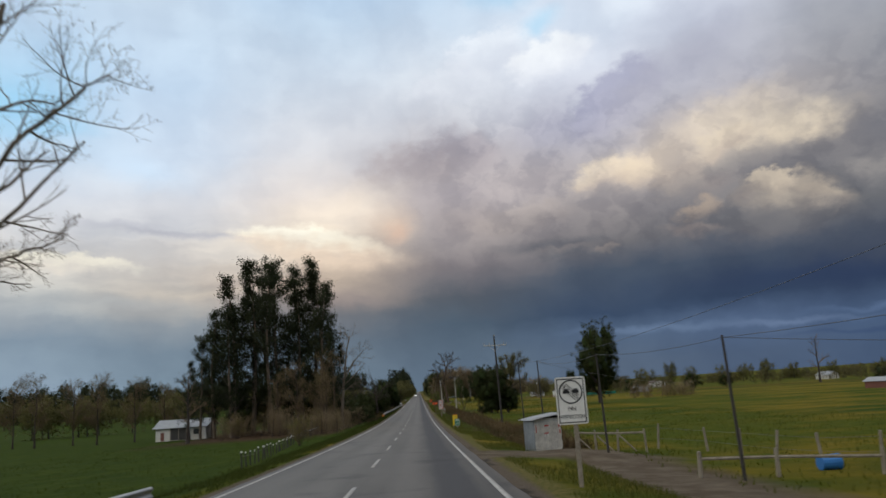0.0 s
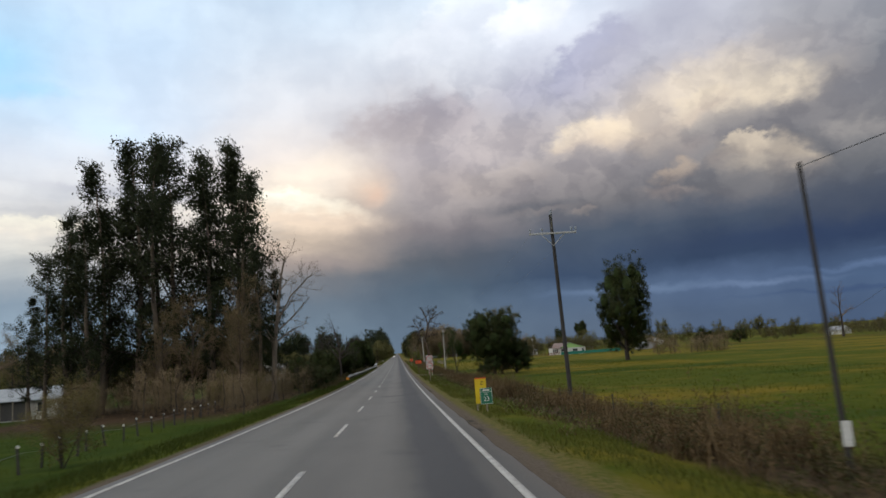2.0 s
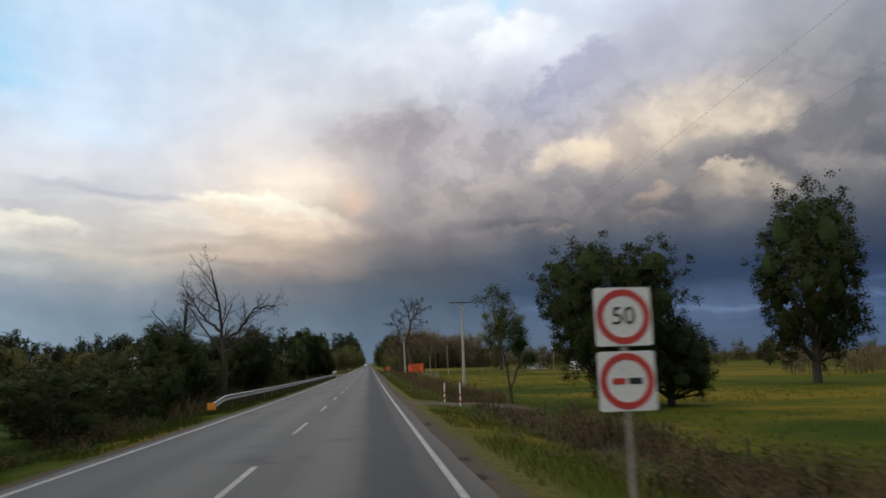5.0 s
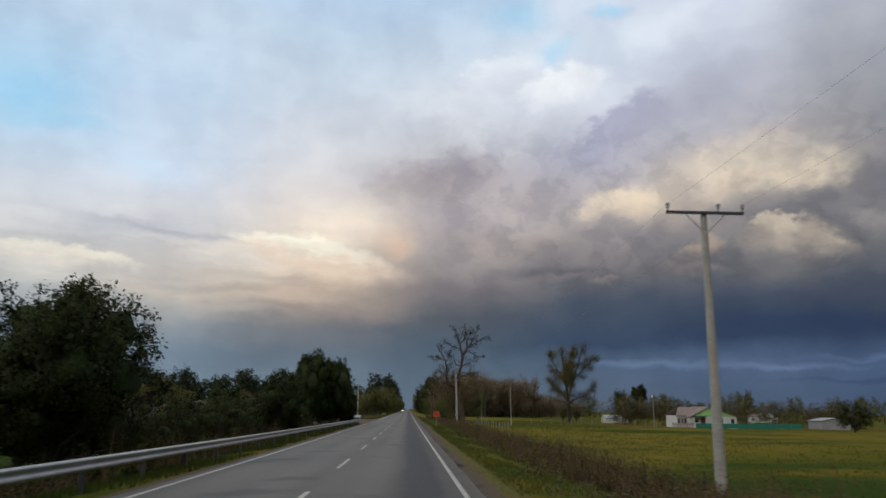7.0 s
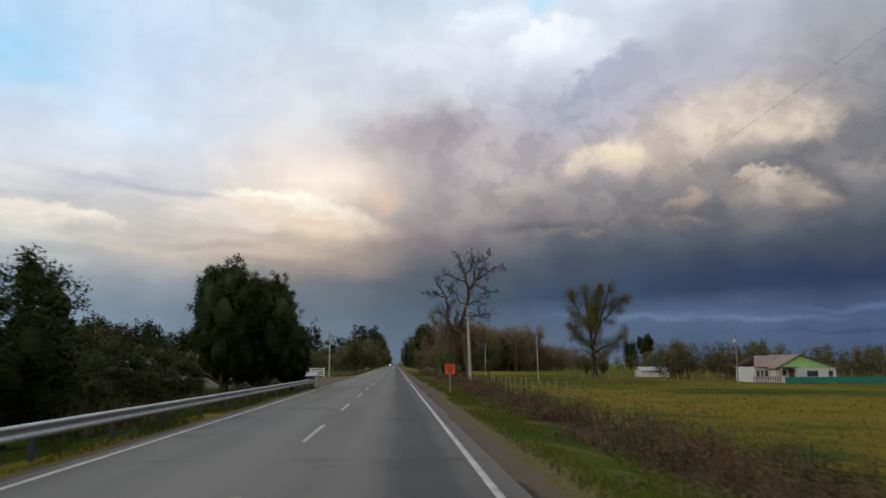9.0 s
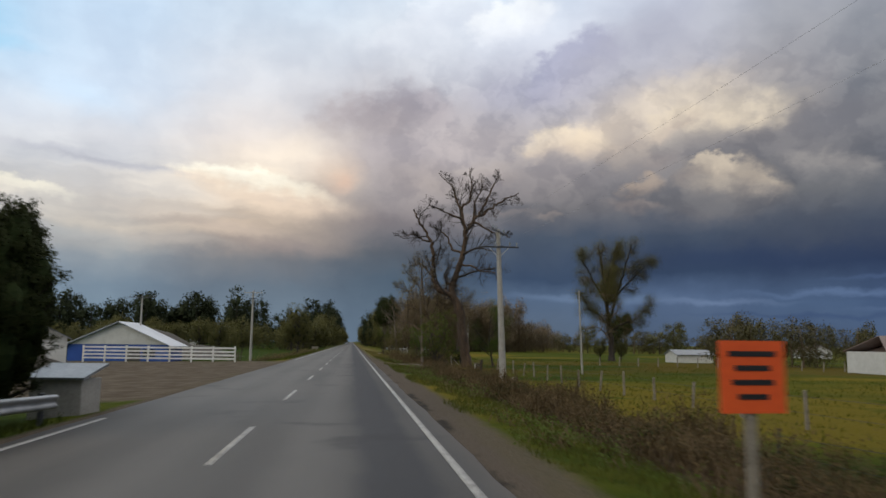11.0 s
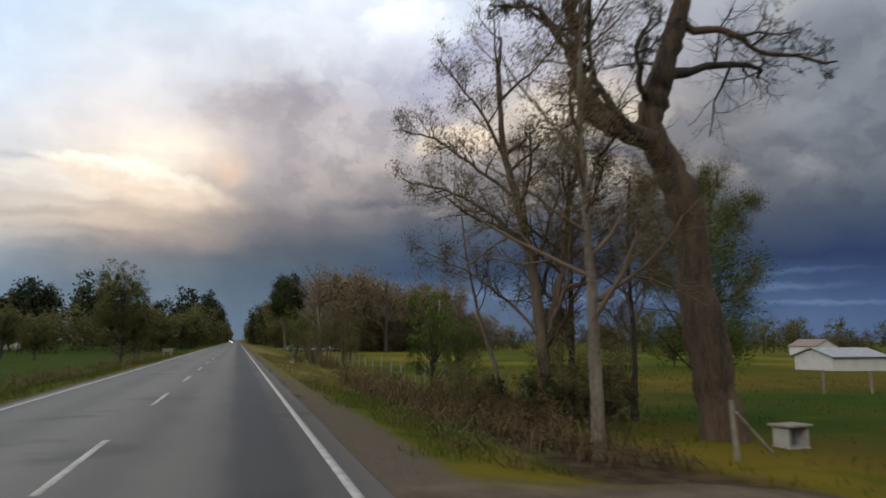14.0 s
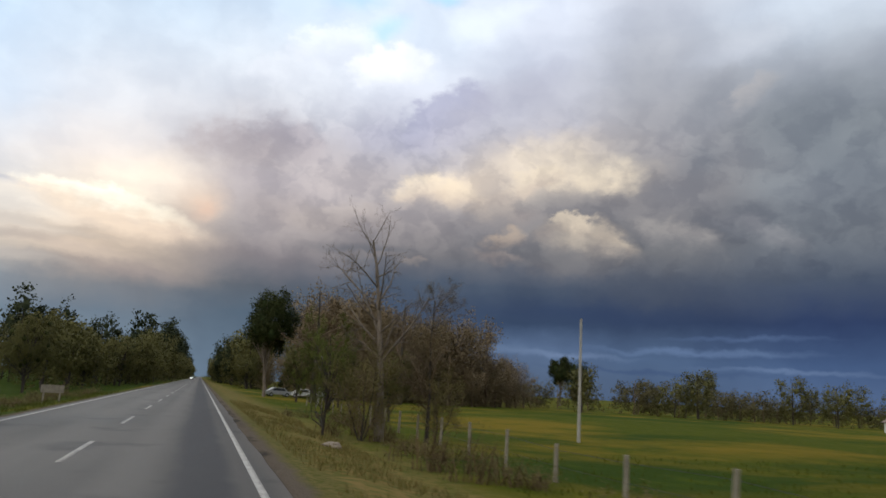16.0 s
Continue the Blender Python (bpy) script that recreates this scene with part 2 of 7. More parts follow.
# lighter slots under the rain band
cloud(18.0, 3.5, 9.0, 0.5, -2, (98, 116, 144), 0.8)
cloud(27.0, 3.2, 7.0, 0.35, 1, (96, 113, 143), 0.8)
cloud(37.0, 3.9, 11.0, 0.4, 1, (88, 107, 140), 0.8)
cloud(43.0, 2.7, 9.0, 0.3, -1, (92, 110, 142), 0.7)
cloud(34.0, 2.3, 12.0, 0.3, 0, (58, 75, 107), 0.7)
cloud(40.0, 4.9, 8.0, 0.3, 2, (76, 94, 128), 0.6)
cloud(30.0, 6.4, 16.0, 1.5, 0, (44, 58, 87), 0.6)

# streaks and billows over the masses
streak_at = wnode("ShaderNodeMapping", vector_type="POINT")
wput(streak_at.inputs[0], warped)
streak_at.inputs[3].default_value = (0.05, 0.30, 1.0)
streak = wnoise(streak_at.outputs[0], 1.6, 4.0, 0.5)
billow = wnoise(warped, 0.20, 4.0, 0.5)
color = wmix(1.0, color, wmix(wstep(streak.outputs[0], 0.25, 0.75), (.97, .973, .98), (1.03, 1.027, 1.022)), "MULTIPLY")
color = wmix(1.0, color, wmix(wstep(billow.outputs[0], 0.28, 0.72), (.915, .92, .935), (1.085, 1.08, 1.065)), "MULTIPLY")
color = wmix(1.0, color, (.98, 1.0, .99), "MULTIPLY")
lumps = wnoise(billowed, 0.42, 3.0, 0.5)
heaped = wmix(1.0, color, wmix(wstep(lumps.outputs[0], 0.36, 0.60), (.86, .862, .88), (1.08, 1.07, 1.05)), "MULTIPLY")
mid_band = wmath("MULTIPLY", wmath("MULTIPLY", wstep(elevation, 8.0, 10.5), wstep(elevation, 24.0, 18.0)), wstep(azimuth, -2.0, 6.0))
color = wmix(mid_band, color, heaped)
layered = wmix(1.0, color, wmix(wstep(streak.outputs[0], 0.32, 0.68), (.83, .85, .88), (1.11, 1.10, 1.07)), "MULTIPLY")
low_left = wmath("MULTIPLY", wmath("MULTIPLY", wstep(elevation, 5.0, 8.5), wstep(elevation, 15.0, 11.0)), wstep(azimuth, 2.0, -7.0))
color = wmix(low_left, color, layered)
# the unseen deck overhead and behind is set brighter to light the ground
color = wmix(wstep(elevation, 30.0, 62.0), color, (.80, .76, .70))
clear = wt.nodes.new("ShaderNodeTexSky")
clear.sky_type = "NISHITA"
clear.sun_disc = False
clear.sun_elevation, clear.sun_rotation = radians(SUN_EL), radians(SUN_AZ)
color = wmix(1.0, color, wmix(wstep(elevation, 32.0, 60.0), (0, 0, 0), wmix(1.0, clear.outputs[0], (.02, .02, .02), "MULTIPLY")), "ADD")
back = wt.nodes.new("ShaderNodeBackground")
back.inputs[1].default_value = 1.0
wput(back.inputs[0], color)
wt.links.new(back.outputs[0], wt.nodes.new("ShaderNodeOutputWorld").inputs[0])
world.cycles.sampling_method = "MANUAL"
world.cycles.sample_map_resolution = 512

sun = new("sun", bpy.data.lights.new("sun", "SUN"))
sun.data.energy, sun.data.angle, sun.data.color = 0.5, radians(14), (1.0, .85, .66)
sun.rotation_euler = Vector((-math.sin(radians(SUN_AZ)) * math.cos(radians(SUN_EL)), -math.cos(radians(SUN_AZ)) * math.cos(radians(SUN_EL)),
                             -math.sin(radians(SUN_EL)))).to_track_quat("-Z", "Y").to_euler()
# ---- materials ----
def mat(name, col, col2=None, rough=0.8, scale=4.0, metal=0.0, bump=0.0, bump_scale=40.0, stretch=1.0, island=False, spec=0.5, detail=5.0, translucent=0.0):
    """A surface with two tones mixed by noise at two scales, fine relief and, where asked, a tone of its own for each piece."""
    m = bpy.data.materials.new(name)
    m.use_nodes = True
    nt = m.node_tree
    bs = nt.nodes["Principled BSDF"]
    bs.inputs["Roughness"].default_value, bs.inputs["Metallic"].default_value = rough, metal
    bs.inputs["Specular IOR Level"].default_value = spec
    tc = nt.nodes.new("ShaderNodeTexCoord")
    col2 = col2 or tuple(c * 0.7 for c in col)
    n1, n2 = nt.nodes.new("ShaderNodeTexNoise"), nt.nodes.new("ShaderNodeTexNoise")
    for nd, s, d in ((n1, scale, detail), (n2, scale * 9.0, 3.0)):
        nd.inputs["Scale"].default_value, nd.inputs["Detail"].default_value = s, d
        if stretch != 1.0:
            along_stem = nt.nodes.new("ShaderNodeMapping")
            along_stem.inputs[3].default_value = (1.6, 1.6, stretch)
            nt.links.new(tc.outputs["Object"], along_stem.inputs[0])
            nt.links.new(along_stem.outputs[0], nd.inputs["Vector"])
        else:
            nt.links.new(tc.outputs["Object"], nd.inputs["Vector"])
    add = nt.nodes.new("ShaderNodeMath")
    add.operation = "ADD"
    nt.links.new(n1.outputs[0], add.inputs[0])
    nt.links.new(n2.outputs[0], add.inputs[1])
    fac = nt.nodes.new("ShaderNodeMapRange")
    fac.inputs[1].default_value, fac.inputs[2].default_value = 0.72, 1.28
    nt.links.new(add.outputs[0], fac.inputs[0])
    value = fac.outputs[0]
    if island:
        geo = nt.nodes.new("ShaderNodeNewGeometry")
        info = nt.nodes.new("ShaderNodeObjectInfo")
        mx = nt.nodes.new("ShaderNodeMath")
        mx.operation = "MULTIPLY_ADD"
        nt.links.new(geo.outputs["Random Per Island"], mx.inputs[0])
        mx.inputs[1].default_value = 0.75
        sc = nt.nodes.new("ShaderNodeMath")
        sc.operation = "MULTIPLY"
        nt.links.new(info.outputs["Random"], sc.inputs[0])
        sc.inputs[1].default_value = 0.25
        nt.links.new(sc.outputs[0], mx.inputs[2])
        value = mx.outputs[0]
    mix = nt.nodes.new("ShaderNodeMix")
    mix.data_type = "RGBA"
    nt.links.new(value, mix.inputs[0])
    mix.inputs[6].default_value, mix.inputs[7].default_value = (*col, 1), (*col2, 1)
    nt.links.new(mix.outputs[2], bs.inputs["Base Color"])
    if bump:
        bn, nb = nt.nodes.new("ShaderNodeBump"), nt.nodes.new("ShaderNodeTexNoise")
        nb.inputs["Scale"].default_value, nb.inputs["Detail"].default_value = bump_scale, 4.0
        sm = nt.nodes.new("ShaderNodeMapping")
        sm.inputs[3].default_value = (1, 1, stretch)
        nt.links.new(tc.outputs["Object"], sm.inputs[0])
        nt.links.new(sm.outputs[0], nb.inputs["Vector"])
        bn.inputs["Strength"].default_value, bn.inputs["Distance"].default_value = bump, 0.02 if stretch == 1.0 else 0.08
        nt.links.new(nb.outputs[0], bn.inputs["Height"])
        nt.links.new(bn.outputs[0], bs.inputs["Normal"])
    if translucent:
        tr, ms, out = nt.nodes.new("ShaderNodeBsdfTranslucent"), nt.nodes.new("ShaderNodeMixShader"), nt.nodes["Material Output"]
        nt.links.new(mix.outputs[2], tr.inputs[0])
        ms.inputs[0].default_value = translucent
        nt.links.new(bs.outputs[0], ms.inputs[1])
        nt.links.new(tr.outputs[0], ms.inputs[2])
        nt.links.new(ms.outputs[0], out.inputs[0])
    return m


def lamp_mat(name, col, power):
    m = bpy.data.materials.new(name)
    m.use_nodes = True
    bs = m.node_tree.nodes["Principled BSDF"]
    bs.inputs["Emission Color"].default_value, bs.inputs["Emission Strength"].default_value = (*col, 1), power
    return m


def position_mask(nt, axis, lo, hi, wobble, wobble_scale):
    """0 to 1 as a world coordinate goes from lo to hi, with an uneven edge."""
    geo, sp = nt.nodes.new("ShaderNodeNewGeometry"), nt.nodes.new("ShaderNodeSeparateXYZ")
    nt.links.new(geo.outputs["Position"], sp.inputs[0])
    nz, ma, mr = nt.nodes.new("ShaderNodeTexNoise"), nt.nodes.new("ShaderNodeMath"), nt.nodes.new("ShaderNodeMapRange")
    nt.links.new(geo.outputs["Position"], nz.inputs["Vector"])
    nz.inputs["Scale"].default_value, nz.inputs["Detail"].default_value = wobble_scale, 5.0
    ma.operation = "MULTIPLY_ADD"
    nt.links.new(nz.outputs[0], ma.inputs[0])
    ma.inputs[1].default_value = wobble
    nt.links.new(sp.outputs[axis], ma.inputs[2])
    nt.links.new(ma.outputs[0], mr.inputs[0])
    mr.inputs[1].default_value, mr.inputs[2].default_value = lo + wobble * 0.5, hi + wobble * 0.5
    return mr.outputs[0]


def ground_material():
    """Pasture with ochre and dark patches, a straw verge and a gravel shoulder next to the road."""
    m = bpy.data.materials.new("pasture")
    m.use_nodes = True
    nt = m.node_tree
    bs = nt.nodes["Principled BSDF"]
    bs.inputs["Roughness"].default_value, bs.inputs["Specular IOR Level"].default_value = 1.0, 0.05
    geo = nt.nodes.new("ShaderNodeNewGeometry")

    def noise_at(scale, detail, stretch=(1, 1, 1)):
        mp, nz = nt.nodes.new("ShaderNodeMapping"), nt.nodes.new("ShaderNodeTexNoise")
        nt.links.new(geo.outputs["Position"], mp.inputs[0])
        mp.inputs[3].default_value = stretch
        nt.links.new(mp.outputs[0], nz.inputs["Vector"])
        nz.inputs["Scale"].default_value, nz.inputs["Detail"].default_value, nz.inputs["Roughness"].default_value = scale, detail, 0.65
        return nz.outputs[0]

    def step(v, lo, hi):
        mr = nt.nodes.new("ShaderNodeMapRange")
        mr.interpolation_type = "SMOOTHSTEP"
        nt.links.new(v, mr.inputs[0])
        mr.inputs[1].default_value, mr.inputs[2].default_value = lo, hi
        return mr.outputs[0]

    def mix(f, a, b):
        mx = nt.nodes.new("ShaderNodeMix")
        mx.data_type = "RGBA"
        nt.links.new(f, mx.inputs[0])
        for s, v in ((mx.inputs[6], a), (mx.inputs[7], b)):
            if isinstance(v, tuple):
                s.default_value = (*v, 1)
            else:
                nt.links.new(v, s)
        return mx.outputs[2]

    def inv(v):
        ma = nt.nodes.new("ShaderNodeMath")
        ma.operation = "SUBTRACT"
        ma.inputs[0].default_value = 1.0
        nt.links.new(v, ma.inputs[1])
        return ma.outputs[0]

    def both(a, b):
        ma = nt.nodes.new("ShaderNodeMath")
        ma.operation = "MULTIPLY"
        nt.links.new(a, ma.inputs[0])
        nt.links.new(b, ma.inputs[1])
        return ma.outputs[0]

    grass = mix(step(noise_at(1.3, 6.0), 0.36, 0.64), (.046, .062, .005), (.074, .086, .007))
    grass = mix(step(noise_at(0.034, 6.0, (0.8, 1.0, 1)), 0.46, 0.60), grass, (.150, .112, .012))
    # the mown ochre field before the farmhouse
    mown = both(both(position_mask(nt, 1, 196, 222, 20.0, 0.03), inv(position_mask(nt, 1, 286, 300, 10.0, 0.05))), position_mask(nt, 0, 9.0, 14.0, 6.0, 0.06))
    past = both(both(position_mask(nt, 1, 304, 318, 8.0, 0.05), inv(position_mask(nt, 1, 350, 372, 10.0, 0.05))), position_mask(nt, 0, 8.5, 12.5, 3.0, 0.1))
    grass = mix(both(past, step(noise_at(0.07, 5.0), 0.25, 0.5)), grass, (.090, .066, .011))
    mown = both(mown, step(noise_at(0.05, 5.0, (0.7, 1.2, 1)), 0.30, 0.52))
    grass = mix(mown, grass, (.138, .106, .012))
    grass = mix(step(noise_at(0.035, 6.0, (0.8, 1.2, 1)), 0.50, 0.62), grass, (.028, .052, .005))
    grass = mix(step(noise_at(14.0, 3.0), 0.55, 0.8), grass, (.10, .10, .035))
    grass = mix(step(noise_at(0.35, 6.0), 0.52, 0.72), grass, (.052, .074, .006))
    lawn = inv(position_mask(nt, 0, -9.4, -8.6, 0.8, 0.5))
    grass = mix(lawn, grass, mix(step(noise_at(0.5, 6.0), 0.35, 0.7), (.024, .044, .004), (.044, .062, .006)))
    soil = mix(step(noise_at(2.2, 6.0), 0.35, 0.65), (.040, .028, .018), (.080, .056, .034))
    gravel = mix(step(noise_at(26.0, 4.0), 0.3, 0.7), (.070, .056, .043), (.145, .118, .092))
    # brushy bank on the right of the road
    bank = both(position_mask(nt, 0, 3.6, 4.6, 1.6, 0.5), inv(position_mask(nt, 0, 6.4, 8.0, 3.0, 0.35)))
    bank = both(bank, inv(position_mask(nt, 1, 332, 346, 8.0, 0.2)))
    col = mix(bank, grass, soil)
    # leaf litter under the grove
    litter = both(both(position_mask(nt, 0, -37, -33, 4.0, 0.2), inv(position_mask(nt, 0, -13.2, -11.6, 1.6, 0.5))), both(position_mask(nt, 1, 84, 96, 6.0, 0.2), inv(position_mask(nt, 1, 132, 140, 6.0, 0.2))))
    col = mix(litter, col, mix(step(noise_at(1.7, 6.0), 0.35, 0.65), (.040, .026, .016), (.075, .050, .030)))
    # the verge past the old trees is drier and wider
    dry = both(both(position_mask(nt, 1, 332, 346, 8.0, 0.2), position_mask(nt, 0, 0.8, 1.2, 0.5, 0.6)), inv(position_mask(nt, 0, 4.0, 6.5, 2.0, 0.4)))
    col = mix(dry, col, mix(step(noise_at(3.0, 5.0), 0.36, 0.64), (.085, .092, .020), (.190, .135, .050)))
    # straw-coloured and trodden strip beside the shoulder
    straw = both(position_mask(nt, 0, -1.2, -1.0, 0.5, 0.6), inv(position_mask(nt, 0, 1.3, 1.8, 0.9, 0.8)))
    col = mix(straw, col, mix(step(noise_at(7.0, 5.0), 0.38, 0.62), (.070, .080, .016), (.150, .118, .045)))
    near = both(position_mask(nt, 0, -7.9, -7.6, 0.35, 1.2), inv(position_mask(nt, 0, 0.75, 1.05, 0.5, 1.1)))
    col = mix(near, col, gravel)
    wide = both(both(position_mask(nt, 0, 0.3, 0.5, 0.2, 1.2), inv(position_mask(nt, 0, 1.35, 1.75, 0.6, 1.1))), both(position_mask(nt, 1, 195, 270, 10.0, 0.1), inv(position_mask(nt, 1, 318, 345, 10.0, 0.1))))
    col = mix(wide, col, gravel)
    # broken dark seam where the asphalt has crumbled
    seam = both(both(position_mask(nt, 0, 0.34, 0.46, 0.4, 0.9), inv(position_mask(nt, 0, 0.60, 0.75, 0.5, 0.8))), step(noise_at(0.5, 5.0, (1, 0.5, 1)), 0.52, 0.62))
    col = mix(seam, col, (.042, .037, .032))
    # dirt lanes and the wide gravel yard
    for axis_lo, axis_hi, x_lo, x_hi in ((29.0, 33.8, 0.4, 8.0), (-40.0, 31.5, 4.3, 7.4), (151.6, 156.0, 0.4, 7.5), (310.8, 315.2, 0.4, 6.5), (268.0, 317.0, -60.0, -7.0)):
        across = both(position_mask(nt, 1, axis_lo - .6, axis_lo + .6, 1.4, 0.4), inv(position_mask(nt, 1, axis_hi - .6, axis_hi + .6, 1.4, 0.4)))
        along = both(position_mask(nt, 0, x_lo - .1, x_lo + .1, 0.2, 1.0), inv(position_mask(nt, 0, x_hi - 1, x_hi + 1, 2.0, 0.4)))
        col = mix(both(across, along), col, mix(step(noise_at(0.9, 6.0), 0.35, 0.7), (.090, .070, .050), (.150, .122, .090)))
    nt.links.new(col, bs.inputs["Base Color"])
    bn = nt.nodes.new("ShaderNodeBump")
    bn.inputs["Strength"].default_value, bn.inputs["Distance"].default_value = 0.9, 0.08
    nt.links.new(noise_at(9.0, 6.0), bn.inputs["Height"])
    nt.links.new(bn.outputs[0], bs.inputs["Normal"])
    return m


def asphalt_material():
    """Worn grey asphalt: a dark sealed track, pale polished tracks, stains and fine aggregate."""
    m = bpy.data.materials.new("worn_asphalt")
    m.use_nodes = True
    nt = m.node_tree
    bs = nt.nodes["Principled BSDF"]
    geo = nt.nodes.new("ShaderNodeNewGeometry")

    def noise_at(scale, detail, stretch=(1, 1, 1)):
        mp, nz = nt.nodes.new("ShaderNodeMapping"), nt.nodes.new("ShaderNodeTexNoise")
        nt.links.new(geo.outputs["Position"], mp.inputs[0])
        mp.inputs[3].default_value = stretch
        nt.links.new(mp.outputs[0], nz.inputs["Vector"])
        nz.inputs["Scale"].default_value, nz.inputs["Detail"].default_value = scale, detail
        return nz.outputs[0]

    def step(v, lo, hi):
        mr = nt.nodes.new("ShaderNodeMapRange")
        mr.interpolation_type = "SMOOTHSTEP"
        nt.links.new(v, mr.inputs[0])
        mr.inputs[1].default_value, mr.inputs[2].default_value = lo, hi
        return mr.outputs[0]

    def mix(f, a, b, k=1.0):
        mx, ma = nt.nodes.new("ShaderNodeMix"), nt.nodes.new("ShaderNodeMath")
        mx.data_type, ma.operation = "RGBA", "MULTIPLY"
        nt.links.new(f, ma.inputs[0])
        ma.inputs[1].default_value = k
        nt.links.new(ma.outputs[0], mx.inputs[0])
        for s, v in ((mx.inputs[6], a), (mx.inputs[7], b)):
            if isinstance(v, tuple):
                s.default_value = (*v, 1)
            else:
                nt.links.new(v, s)
        return mx.outputs[2]

    def inv(v):
        ma = nt.nodes.new("ShaderNodeMath")
        ma.operation = "SUBTRACT"
        ma.inputs[0].default_value = 1.0
        nt.links.new(v, ma.inputs[1])
        return ma.outputs[0]

    def both(a, b):
        ma = nt.nodes.new("ShaderNodeMath")
        ma.operation = "MULTIPLY"
        nt.links.new(a, ma.inputs[0])
        nt.links.new(b, ma.inputs[1])
        return ma.outputs[0]

    col = mix(step(noise_at(0.6, 6.0, (1, 0.12, 1)), 0.35, 0.65), (.092, .088, .082), (.120, .114, .106))
    sealed = both(position_mask(nt, 0, -1.55, -1.25, 0.4, 0.5), inv(position_mask(nt, 0, -0.55, -0.3, 0.4, 0.5)))
    col = mix(sealed, col, (.046, .047, .053), 0.8)
    pale = both(position_mask(nt, 0, -2.75, -2.3, 0.5, 0.4), inv(position_mask(nt, 0, -1.9, -1.5, 0.5, 0.4)))
    col = mix(pale, col, (.158, .150, .138), 0.65)
    for lo, hi in ((-6.6, -5.7), (-4.9, -4.0)):
        track = both(position_mask(nt, 0, lo - .2, lo + .2, 0.4, 0.5), inv(position_mask(nt, 0, hi - .2, hi + .2, 0.4, 0.5)))
        col = mix(track, col, (.142, .135, .126), 0.55)
    rim = position_mask(nt, 0, 0.12, 0.32, 0.25, 1.5)
    col = mix(rim, col, (.16, .145, .125), 0.6)
    col = mix(step(noise_at(0.35, 6.0), 0.58, 0.70), col, (.040, .039, .041), 0.6)
    col = mix(step(noise_at(90.0, 2.0), 0.45, 0.7), col, (.17, .165, .16), 0.35)
    nt.links.new(col, bs.inputs["Base Color"])
    bs.inputs["Roughness"].default_value = 0.72
    bs.inputs["Specular IOR Level"].default_value = 0.28
    bn = nt.nodes.new("ShaderNodeBump")
    bn.inputs["Strength"].default_value, bn.inputs["Distance"].default_value = 0.5, 0.01
    nt.links.new(noise_at(110.0, 3.0), bn.inputs["Height"])
    nt.links.new(bn.outputs[0], bs.inputs["Normal"])
    return m


